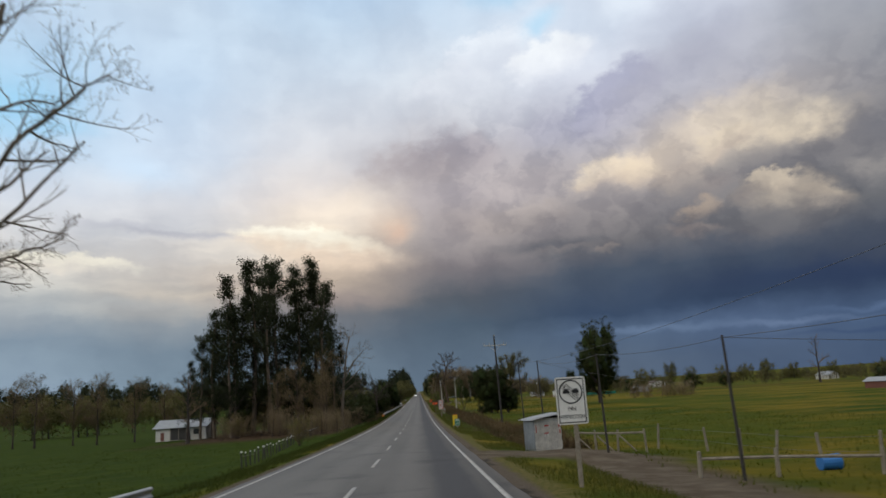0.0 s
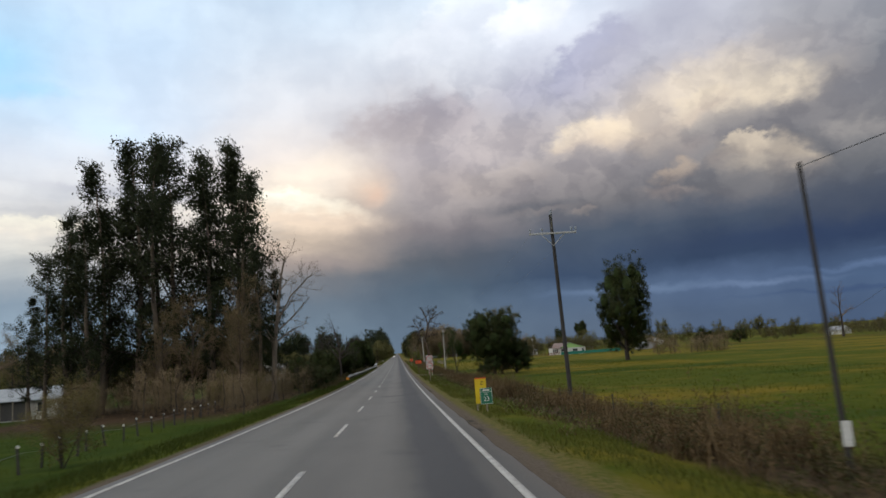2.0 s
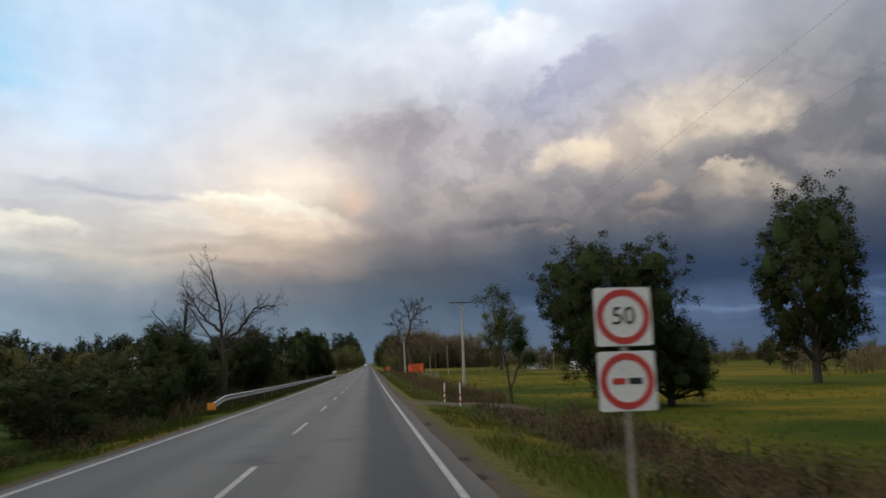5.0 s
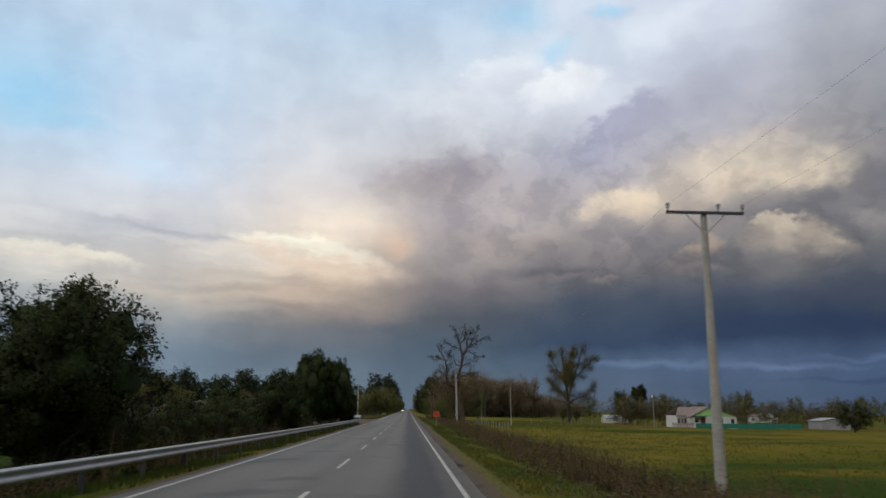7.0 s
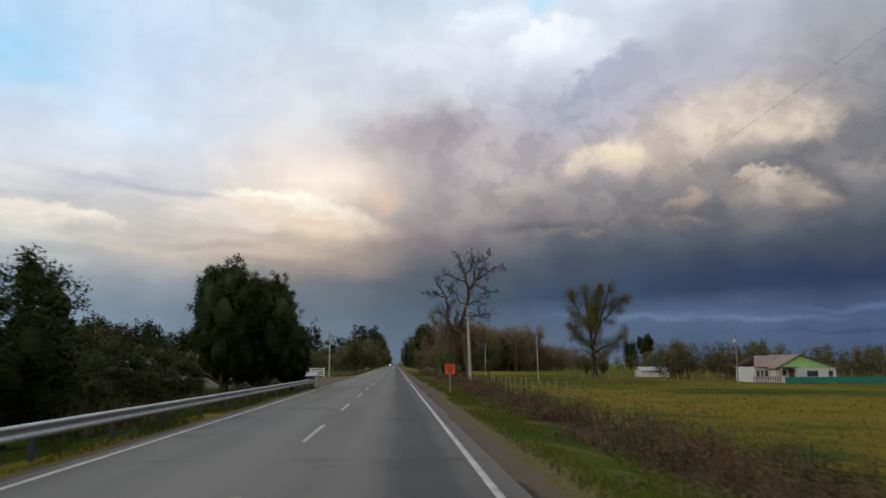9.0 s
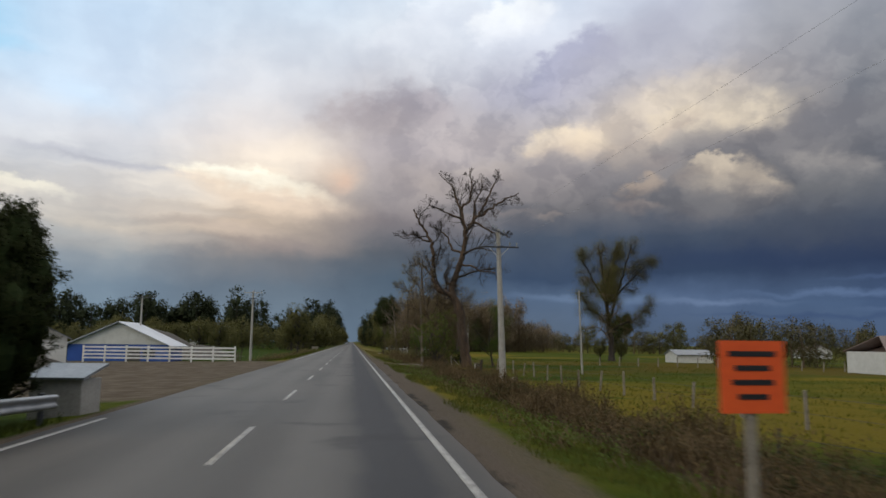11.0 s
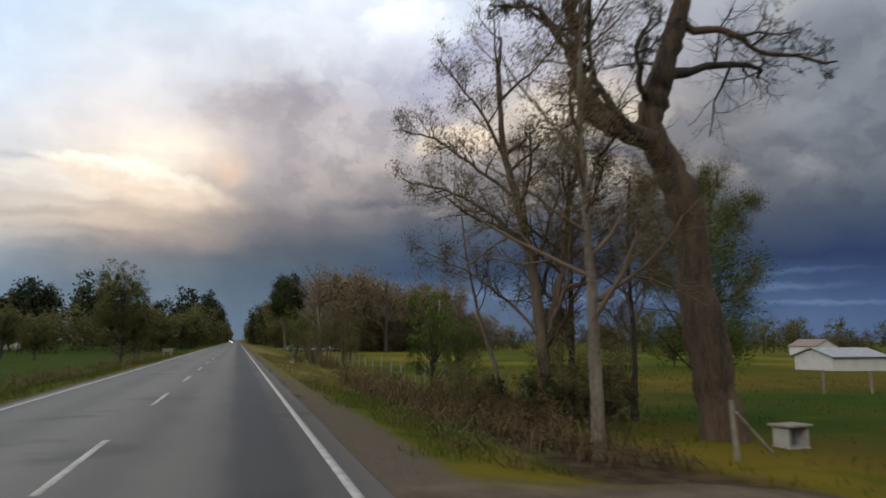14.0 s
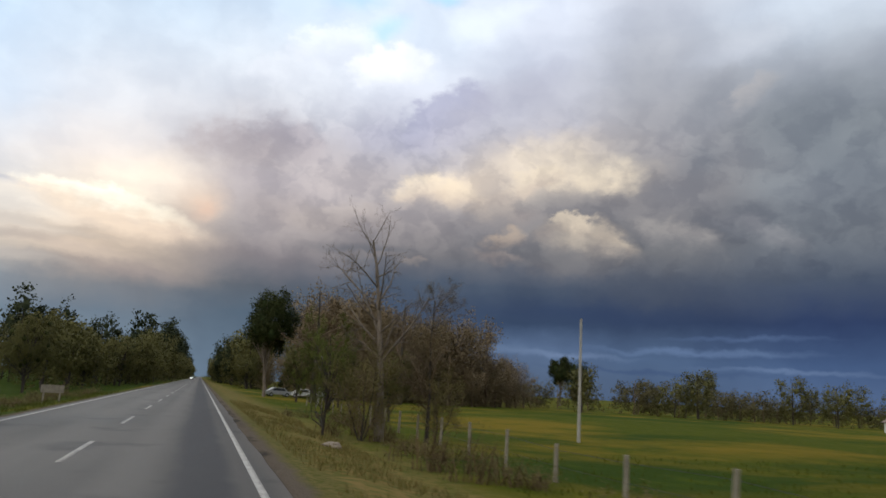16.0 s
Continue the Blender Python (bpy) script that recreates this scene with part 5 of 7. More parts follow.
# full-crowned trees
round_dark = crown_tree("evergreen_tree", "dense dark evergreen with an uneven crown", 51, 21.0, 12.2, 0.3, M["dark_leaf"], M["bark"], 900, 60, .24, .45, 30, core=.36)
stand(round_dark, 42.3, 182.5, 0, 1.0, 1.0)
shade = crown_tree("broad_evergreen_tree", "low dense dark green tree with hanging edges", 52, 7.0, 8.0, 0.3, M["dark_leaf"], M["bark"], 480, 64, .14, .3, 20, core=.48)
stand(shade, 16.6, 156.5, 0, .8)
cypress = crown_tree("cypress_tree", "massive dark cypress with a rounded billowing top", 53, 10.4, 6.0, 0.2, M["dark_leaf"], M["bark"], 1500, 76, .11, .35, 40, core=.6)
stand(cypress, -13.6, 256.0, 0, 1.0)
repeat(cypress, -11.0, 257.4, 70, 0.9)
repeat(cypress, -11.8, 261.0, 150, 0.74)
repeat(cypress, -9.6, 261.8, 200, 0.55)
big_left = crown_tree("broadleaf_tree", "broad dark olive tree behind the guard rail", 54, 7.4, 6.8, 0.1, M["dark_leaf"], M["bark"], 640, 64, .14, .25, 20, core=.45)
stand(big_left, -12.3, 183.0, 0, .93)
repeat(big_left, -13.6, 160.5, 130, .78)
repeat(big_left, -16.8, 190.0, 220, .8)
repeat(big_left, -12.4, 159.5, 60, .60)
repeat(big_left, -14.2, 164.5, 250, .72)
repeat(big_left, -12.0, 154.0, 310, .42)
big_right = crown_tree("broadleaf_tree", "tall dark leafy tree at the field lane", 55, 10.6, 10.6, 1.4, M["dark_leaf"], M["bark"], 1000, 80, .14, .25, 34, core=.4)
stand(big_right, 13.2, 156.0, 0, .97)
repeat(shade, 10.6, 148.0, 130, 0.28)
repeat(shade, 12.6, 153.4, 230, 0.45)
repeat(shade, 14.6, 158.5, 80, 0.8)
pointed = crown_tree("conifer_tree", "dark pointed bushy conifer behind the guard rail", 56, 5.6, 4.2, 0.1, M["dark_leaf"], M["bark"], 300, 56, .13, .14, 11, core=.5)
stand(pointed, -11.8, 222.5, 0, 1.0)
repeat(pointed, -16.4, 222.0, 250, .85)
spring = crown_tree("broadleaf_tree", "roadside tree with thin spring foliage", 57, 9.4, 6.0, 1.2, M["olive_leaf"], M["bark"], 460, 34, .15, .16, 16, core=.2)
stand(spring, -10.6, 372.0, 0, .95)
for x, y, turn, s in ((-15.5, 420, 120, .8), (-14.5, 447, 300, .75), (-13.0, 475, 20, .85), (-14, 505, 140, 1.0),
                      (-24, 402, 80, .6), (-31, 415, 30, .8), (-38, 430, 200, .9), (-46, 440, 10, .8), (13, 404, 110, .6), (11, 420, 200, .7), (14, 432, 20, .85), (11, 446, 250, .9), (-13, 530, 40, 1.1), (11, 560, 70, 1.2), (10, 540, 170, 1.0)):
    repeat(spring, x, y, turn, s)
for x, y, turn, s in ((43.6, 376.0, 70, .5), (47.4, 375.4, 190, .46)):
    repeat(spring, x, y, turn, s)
tall_ever = crown_tree("evergreen_tree", "tall roadside evergreen on a bare pale trunk", 58, 17.5, 8.5, 6.5, M["dark_leaf"], M["bark_pale"], 420, 48, .34, .3, 14, core=.4)
stand(tall_ever, 8.2, 462.0, 0, .93)
repeat(tall_ever, 150, 646, 50, 1.25)
repeat(round_dark, 113.3, 560, 150, .76)
repeat(spring, 212, 628, 30, 2.1)
repeat(spring, 316, 676, 130, 2.0)
thicket = tree("twiggy_bush", "loose brown-green budding thicket", 60, [(0, 0, 0), (.1, 0, 1.5), (0, .1, 3.0), (.2, 0, 5.0)], .07,
               [(10, .50, 46, .12, .06, .06), (5, .5, 44, .14, .03, .15), (3, .5, 42, .15, .02, .2)], M["bark"], leaf=(M["thicket_leaf"], 5, .36, .09, .06, .1), category="bush",
               extra_limbs=[([(.1, .1, 0), (.9, .4, 1.6), (1.5, .6, 3.8)], .05), ([(-.1, 0, 0), (-.8, -.3, 1.8), (-1.6, .2, 3.6)], .05), ([(0, -.1, 0), (.2, -.9, 1.8), (.3, -1.5, 4.2)], .05)],
               twig_bark=M["twig"], group="budding thickets by the road", thinnest=.009)
stand(thicket, 5.6, 379.0, 0, .72)
for x, y, turn, s in ((9.4, 380.5, 60, .62), (7.8, 326.0, 260, .5), (8.6, 325.0, 15, .45), (5.4, 327.4, 300, .36)):
    repeat(thicket, x, y, turn, s)
for x, y, turn, s in ((-16.0, 113, 30, .75), (-21.8, 108, 310, .62), (-18.8, 123, 140, .9), (-26.0, 119, 260, .9), (-13.6, 104, 50, .5), (-26.5, 103, 120, .55), (-15.2, 99, 10, .5), (-12.2, 66, 90, .5)):
    repeat(thicket, x, y, turn, s)
bush = crown_tree("bush", "dense dark roadside bush", 59, 3.4, 4.2, 0.0, M["hedge_leaf"], M["bark"], 170, 44, .10, .08, 10, "bush", "bushes behind the guard rail", core=.42)
stand(bush, -12.0, 130.0, 0)
for x, y, turn, k in ((7.0, 325.5, 40, .46), (8.7, 325.9, 170, .5), (9.9, 327.2, 260, .55), (6.2, 327.6, 300, .4)):
    repeat(bush, x, y, turn, k)
rng = np.random.default_rng(5)
for i in range(44):
    y = 131 + i * 2.8 + rng.uniform(-1, 1)
    if 176 < y < 188:
        continue
    repeat(bush, -12.0 - abs(rng.normal(0, 1.8)) - (1.2 if y > 150 else 0), y, rng.uniform(0, 360), rng.uniform(.65, 1.25), rng.uniform(.8, 1.2))
for x, y, s in ((-24, 205, 1.3), (-15, 238, .8), (-18, 232, .95), (-16.5, 246, .8), (-15, 226, .9), (-20, 240, 1.0), (-13.5, 232, .7), (-13.4, 173, 1.0), (-16.5, 178, 1.1), (-30, 195, 1.4), (22, 560, 1.6), (120, 330, 2.3), (140, 342, 2.0), (150, 240, 1.8), (84, 300, 1.8), (-17.5, 125, 1.9), (-21, 126, 2.3), (-25, 124, 2.0), (-29, 121, 1.9)):
    repeat(bush, x, y, rng.uniform(0, 360), s)


# ---- far woods ----
def far_wood(name, label, seed, spots, leaf, bark, size=(0.9, 0.6), per=150, squat=1.0, low=0.15, core=.26, fine=20):
    """A belt of far trees: trunks and crowns of coarse tufts, in one mesh each."""
    rng = np.random.default_rng(seed)
    ob = tagged(new(name), label, "trees", kind="stuff")
    lv, lf, wood, hearts, base = [], [], [], [], 0
    for x, y, h, w in spots:
        z0 = ground_z(x, y) - 0.3
        wood.append((np.array([(x, y, z0), (x + rng.normal(0, .2), y, z0 + h * .45), (x + rng.normal(0, .3), y, z0 + h * .85)]), h * np.array((.018, .012, .004)), 5))
        mid, half = np.array((x, y, z0 + h * (1 + low) / 2)), np.array((w / 2, w / 2, h * (1 - low) / 2 * squat))
        cs = crown_lumps(rng, 11)
        c = shell_points(rng, 132, mid, half, cs, .45)
        c = np.concatenate([c, np.stack([x + rng.normal(0, w * .25, 10), y + rng.normal(0, w * .25, 10), z0 + rng.uniform(0.02, .3, 10) * h], 1)])
        k = per // 40
        v, _ = leaves(rng, c, k, (h * .075, h * .075, h * .065), size[0] * h / fine, size[1] * h / fine, .3)
        heart = np.repeat(c, k, axis=0) * .5 + np.array((x, y, z0 + h * .45)) * .5
        if core:
            v2, h2 = lump_skin(rng, mid, half, cs, core, 6, 4)
            v, heart = np.concatenate([v, v2]), np.concatenate([heart, h2])
        f = np.arange(len(v)).reshape(-1, 4)
        lv.append(v)
        hearts.append(heart)
        lf.append(f + base)
        base += len(v)
    part("trunks", np_mesh("trunks", *tubes(wood), bark), bark, ob)
    part("foliage", np_mesh("foliage", np.concatenate(lv), np.concatenate(lf), leaf, soft=np.concatenate(hearts)), leaf, ob)
    return ob


def belt(seed, x0, y0, x1, y1, n, h, w, depth):
    rng = np.random.default_rng(seed)
    return [(x0 + (x1 - x0) * f + rng.normal(0, depth), y0 + (y1 - y0) * f + rng.normal(0, depth), h * rng.uniform(.75, 1.15), w * rng.uniform(.8, 1.25)) for f in (np.arange(n) + rng.uniform(0, 1, n)) / n]


far_wood("eucalyptus_belt", "far belt of dark eucalyptus across the fields", 61, belt(1, -300, 520, -50, 640, 88, 25, 15, 9), M["far_euc"], M["bark"], per=620, low=.02, fine=24, core=.36)
far_wood("left_woods", "dark mixed trees beyond the fields", 62, belt(2, -150, 150, -62, 190, 22, 10, 8, 8) + belt(3, -190, 330, -75, 400, 30, 13, 9, 10) + belt(13, -115, 265, -62, 300, 14, 8, 8, 6) + belt(30, -70, 430, -17, 470, 20, 6.5, 8, 4) + belt(34, -17, 432, -15, 560, 26, 9, 8, 2.5) + belt(35, -80, 455, -20, 505, 28, 10, 9, 5),
         M["olive_leaf"], M["bark"], per=520, fine=22)
far_wood("roadside_row", "trees lining the road far ahead", 63, belt(4, -15, 540, -12, 1050, 44, 14, 9, 2.0) + belt(5, 13, 540, 10, 1050, 44, 19, 9, 2.0), M["olive_leaf"], M["bark"], per=520, low=.06, fine=24)
far_wood("dark_row", "tall dark trees closing the road's end", 64, belt(6, -20, 640, -13, 1050, 22, 26, 11, 3) + belt(7, 16, 560, 12, 1050, 14, 20, 10, 3) + belt(14, -30, 480, -16, 640, 10, 13, 10, 4),
         M["far_euc"], M["bark"], per=560, low=.05, fine=24)
far_wood("brown_wood", "bare brown wood behind the pasture", 65, belt(8, 14, 480, 48, 492, 60, 18.5, 9, 5) + belt(28, 46, 488, 66, 505, 26, 11, 8, 5) + belt(9, 20, 560, 110, 640, 40, 13, 8, 8), M["wood_bud"], M["twig"], (.9, .34), 1000, low=.0, core=0, fine=32)
far_wood("field_edge_trees", "mixed budding trees along the far field edge", 66, belt(10, 66, 520, 480, 560, 90, 9, 13, 9) + belt(11, 190, 380, 560, 460, 66, 7, 13, 14), M["far_bud"], M["twig"], (1.0, .5), 400, low=.0, fine=19, core=0)
far_wood("green_edge_trees", "green trees along the far field edge", 67, belt(12, 80, 505, 460, 550, 26, 13, 10.5, 8) + belt(15, 200, 330, 540, 400, 12, 13, 10, 20),
         M["olive_leaf"], M["bark"], per=760, fine=30, low=.04)
far_wood("scrub_under_grove", "brown leafless scrub under the grove", 68, belt(17, -14.5, 92, -14.5, 128, 24, 3.6, 2.8, 1.4) + belt(18, -18, 98, -30, 116, 18, 4.0, 3.4, 2.5), M["wood_bud"], M["bark"], (1.2, .12), 460, low=.02, core=0)
far_wood("brown_thicket", "brown leafless thicket out in the pasture", 90, belt(40, 60, 218, 80, 221, 12, 5.2, 4.6, 1.2), M["wood_bud"], M["bark"], (.8, .3), 900, low=.0, fine=28, core=0)
far_wood("orchard_trees", "low trees by the far white house", 69, belt(19, 50, 345, 78, 352, 12, 8.0, 7.5, 2) + belt(29, 80, 338, 112, 352, 12, 7.5, 7, 3), M["far_bud"], M["twig"], (.8, .4), 560, low=.0, fine=22, core=0)


# ---- low growth ----
def spread_blades(name, label, seed, n, x_range, y_range, height, width, material, gaps=(), lean=0.35):
    """Grass blades standing on the ground, as one mesh."""
    rng = np.random.default_rng(seed)
    x, y = rng.uniform(*x_range, n), rng.uniform(*y_range, n)
    keep = np.ones(n, bool)
    for lo, hi in gaps:
        keep &= ~((y > lo) & (y < hi))
    patch = np.array([noise.noise(Vector((a * .5, b * .22, seed))) for a, b in zip(x, y)])
    keep &= patch > -0.18
    x, y = x[keep], y[keep]
    n = len(x)
    z = np.array([ground_z(a, b) for a, b in zip(x, y)]) - 0.02
    h = height * rng.uniform(.4, 1.2, n)
    a = rng.uniform(0, 2 * math.pi, n)
    dx, dy = np.cos(a) * width * .5, np.sin(a) * width * .5
    lx, ly = rng.normal(0, lean, n) * h, rng.normal(0, lean, n) * h
    v = np.stack([np.stack([x - dx, y - dy, z], 1), np.stack([x + dx, y + dy, z], 1), np.stack([x + lx, y + ly, z + h], 1)], 1).reshape(-1, 3)
    return tagged(new(name, np_mesh(name, v, np.arange(3 * n).reshape(-1, 3), material)), label, "grass", kind="stuff")


LANES = ((28.5, 34.5), (150, 157.5), (309, 317))
spread_blades("verge_grass", "rough green and straw verge grass", 71, 90000, (1.25, 4.4), (4, 340), .19, .022, M["grass"], LANES)
spread_blades("verge_grass", "dry straw-coloured verge grass", 76, 14000, (1.25, 4.6), (336, 410), .20, .03, M["straw_grass"])
spread_blades("left_verge_grass", "green verge grass below the guard rail", 72, 60000, (-10.4, -7.75), (4, 262), .22, .024, M["left_grass"])
spread_blades("left_verge_grass", "rough verge grass past the yard", 73, 9000, (-10.5, -7.7), (322, 420), .25, .03, M["grass"])
spread_blades("field_grass", "tufted pasture grass", 74, 60000, (6.5, 40), (14, 380), .20, .05, M["field_grass"], ((150, 157),))
spread_blades("left_field_grass", "tufted meadow grass", 75, 16000, (-40, -10), (8, 96), .16, .03, M["left_grass"])


def bramble_bank(name, label, seed, n, x_range, y_range, height, gaps, leaf, leafy):
    """A tangle of bramble and dead stems along a bank, as one thing of stems and leaves."""
    rng = np.random.default_rng(seed)
    ob = tagged(new(name), label, "scrub", kind="stuff")
    spots = []
    while len(spots) < n:
        x, y = rng.uniform(*x_range), rng.uniform(*y_range)
        if any(lo < y < hi for lo, hi in gaps) or noise.noise(Vector((x * .3, y * .12, seed))) < -0.25:
            continue
        spots.append((x, y))
    vs, fs, tips, base = [], [], [], 0
    for x, y in spots:
        z = ground_z(x, y) - .05
        hh = height * rng.uniform(.45, 1.15) * max(.35, 0.78 + 1.1 * noise.noise(Vector((x * .45, y * .22, 4.0))))
        k = 15
        a = rng.uniform(0, 2 * math.pi, k)
        out = rng.uniform(.15, .75, k)
        top = np.stack([x + np.cos(a) * out, y + np.sin(a) * out, z + hh * rng.uniform(.4, 1.1, k)], 1)
        root = np.stack([x + rng.normal(0, .18, k), y + rng.normal(0, .18, k), np.full(k, z)], 1)
        mid = (root + top) / 2 + np.array((0, 0, .16 * hh)) + rng.normal(0, .06, (k, 3))
        w = rng.uniform(.006, .014, k)[:, None] * np.stack([-np.sin(a), np.cos(a), np.zeros(k)], 1)
        v = np.stack([root - w, root + w, mid + w, mid - w, top], 1).reshape(-1, 3)
        i = base + 5 * np.arange(k)
        fs.append(np.concatenate([np.stack([i, i + 1, i + 2, i + 3], 1), np.stack([i + 3, i + 2, i + 4, i + 4], 1)[:, :4]]))
        vs.append(v)
        base += 5 * k
        tips.append(np.concatenate([top, mid])[rng.integers(0, 2 * k, leafy)])
    vs, fs = np.concatenate(vs), np.concatenate(fs)
    quads = fs[fs[:, 2] != fs[:, 3]]
    tri = fs[fs[:, 2] == fs[:, 3]][:, :3]
    both = np.concatenate([quads[:, [0, 1, 2]], quads[:, [0, 2, 3]], tri])
    part("stems", np_mesh("stems", vs, both, M["bramble"]), M["bramble"], ob)
    part("dry_leaves", np_mesh("dry_leaves", *leaves(rng, np.concatenate(tips), 2, .16, .068, .034), leaf), leaf, ob)
    return ob


bramble_bank("bramble_bank", "brown dead bramble along the ditch bank", 81, 2000, (4.1, 7.2), (40, 330), 1.15, ((29, 38), (149, 158.5), (307, 318)), M["brown_leaf"], 34)
bramble_bank("bramble_bank", "brown scrub below the old trees", 82, 150, (3.2, 8.0), (318, 342), .95, (), M["brown_leaf"], 26)
bramble_bank("weed_bank", "brown-green weeds below the thicket", 86, 200, (4.6, 8.2), (342, 400), .95, (), M["thicket_leaf"], 34)
bramble_bank("weed_bank", "dark weeds behind the guard rail", 83, 640, (-13.0, -9.6), (128, 256), 1.15, (), M["hedge_leaf"], 46)
bramble_bank("weed_bank", "brown-green weeds beside the far meadow", 85, 300, (-12.8, -9.3), (326, 425), .75, (), M["thicket_leaf"], 30)
bramble_bank("green_weeds", "leafy green weeds on the verge", 84, 240, (2.0, 4.2), (60, 330), .45, ((149, 158), (308, 317)), M["spring_leaf"], 40)
bramble_bank("weed_bank", "dark green bramble leaves along the ditch bank", 87, 620, (3.8, 7.4), (40, 330), .9, ((29, 38), (149, 158.5), (307, 318)), M["hedge_leaf"], 60)
# ---- poles and wires ----
def pole_top(bm, z, half, r=.045, at=(0, 0), turn=0.0):
    c, s = math.cos(radians(turn)), math.sin(radians(turn))
    return box(2 * half, .075, .085, Matrix.Translation((at[0], at[1], z)) @ Matrix.Rotation(radians(turn), 4, "Z"), 0.01, bm)


def insulators(parent, spots):
    for x, y, z in spots:
        bm = rod(.022, .022, .10, Matrix.Translation((x, y, z)), 6)
        rod(.055, .035, .07, Matrix.Translation((x, y, z + .08)), 8, bm)
        rod(.065, .045, .06, Matrix.Translation((x, y, z + .16)), 8, bm)
        part("insulator", bm, M["porcelain"], parent)


def power_pole(label, x, y, top, arms, wood=False, radius=(.17, .10), lean=(0, 0), brace=True, group="power poles"):
    """A line pole; arms are (height, half length, turn, material, insulator spots)."""
    z0 = ground_z(x, y)
    ob = thing("power_pole", x, y, z0, 0, label, "power pole", group)
    h = top - z0
    tilt = Matrix.Rotation(lean[0], 4, "Y") @ Matrix.Rotation(lean[1], 4, "X")
    part("shaft", rod(radius[0], radius[1], h + .4, tilt @ Matrix.Translation((0, 0, -.4)), 12), M["pole_wood"] if wood else M["concrete"], ob)
    for az, half, turn, mname, spots in arms:
        az -= z0
        at = tilt @ Vector((0, 0, az))
        arm = part("crossarm", pole_top(None, at.z, half, at=(at.x, at.y - radius[1] - .03), turn=turn), M[mname], ob)
        c, s = math.cos(radians(turn)), math.sin(radians(turn))
        insulators(ob, [(at.x + k * half * c, at.y - radius[1] - .03 + k * half * s, at.z + .05) for k in spots])
        if brace:
            for k in (-.38, .38):
                part("brace", between((at.x + k * half * c * 1.3, at.y - radius[1] - .03 + k * half * s * 1.3, at.z - .05), (at.x, at.y - radius[1], at.z - .62), .018, sides=5), M["arm_pale"], ob)
    return ob


P1, PT, PW, PL = (6.72, 78.0), (7.0, 178.7), (7.0, 285.7), (-12.5, 328.0)
power_pole("dark wooden power pole with pale crossarm and raised top arm", *P1, 10.2, [(9.25, 1.2, 0, "arm_pale", (-.95, -.45, .8, .98)), (10.1, .55, 80, "crossarm", (-.8, .8))], True, (.115, .08), (-.022, 0))
power_pole("pale tapered concrete pole with dark crossarm", *PT, 7.72, [(7.66, 1.12, 0, "crossarm", (-.95, .35, .97))], False, (.165, .085))
power_pole("leaning concrete pole with two dark crossarms", *PW, 8.35, [(7.32, 1.15, 0, "crossarm", (-.2, .55, .9)), (8.2, 1.2, 62, "crossarm", (-.9, -.4, .85, .98))], False, (.22, .11), (-.035, 0))
power_pole("white concrete pole with braced crossarm", *PL, 7.3, [(7.1, 1.0, 0, "arm_pale", (-.9, .1, .9)), (6.45, .45, 30, "crossarm", ())], False, (.16, .09))
power_pole("far pole with a single dark crossarm", -26.0, 334.4, 6.9, [(6.73, 1.5, 0, "crossarm", (-.9, 0, .9))], False, (.15, .09), brace=False)


def plain_pole(label, x, y, top, material, radius=.11, lean=0.0, lamp=False, plate=False):
    z0 = ground_z(x, y)
    ob = thing("pole", x, y, z0, 0, label, "pole", "plain poles")
    part("shaft", rod(radius, radius * .62, top - z0 + .4, Matrix.Rotation(lean, 4, "Y") @ Matrix.Translation((0, 0, -.4)), 10), material, ob)
    if lamp:
        part("lamp_head", box(.34, .22, .42, Matrix.Translation((-.25, -.1, top - z0 - .9)), .05), M["white"], ob, "white box on a bracket")
        part("bracket", between((0, 0, top - z0 - .9), (-.25, -.1, top - z0 - .9), .025), M["crossarm"], ob)
    if plate:
        part("plate", box(.17, .02, .42, Matrix.Translation((-.02, -radius - .015, .75)), .004), M["white"], ob, "white metal plate")
    return ob


plain_pole("thin tarred telephone pole", 5.9, 31.0, 6.15, M["pole_wood"], .055, -.03)
plain_pole("thin tarred telephone pole with white plate", 5.72, 53.8, 6.65, M["pole_wood"], .055, -.03, plate=True)
plain_pole("thin tarred telephone pole with white plate", 6.1, 47.6, 6.5, M["pole_wood"], .055, -.03, plate=True)
plain_pole("thin tarred telephone pole", 7.3, 21.3, 6.12, M["pole_wood"], .055, -.03)
plain_pole("slim pale pole in the pasture", 19.6, 311.0, 6.75, M["concrete"], .095, -.03)
plain_pole("wooden pole with a white lamp box", 46.6, 304.3, 5.9, M["post_wood"], .10, 0, True)
plain_pole("slim pale pole in the pasture", 21.1, 388.7, 6.6, M["concrete"], .11)
plain_pole("far slim pole by the road", 13.0, 440.0, 6.5, M["concrete"], .12)


def wire(name, label, a, b, sag, r=.014):
    cu = bpy.data.curves.new(name, "CURVE")
    cu.dimensions, cu.bevel_depth, cu.bevel_resolution = "3D", r, 0
    sp = cu.splines.new("POLY")
    n = 24
    sp.points.add(n)
    for i in range(n + 1):
        f = i / n
        p = Vector(a).lerp(Vector(b), f) - Vector((0, 0, 4 * sag * f * (1 - f)))
        sp.points[i].co = (*p, 1)
    tmp = bpy.data.objects.new(name, cu)
    me = bpy.data.meshes.new_from_object(tmp)
    bpy.data.objects.remove(tmp)
    me.materials.append(M["wire"] if name == "telephone_line" else M["wire_grey"])
    return tagged(new(name, me), label, "wire", "overhead wires")


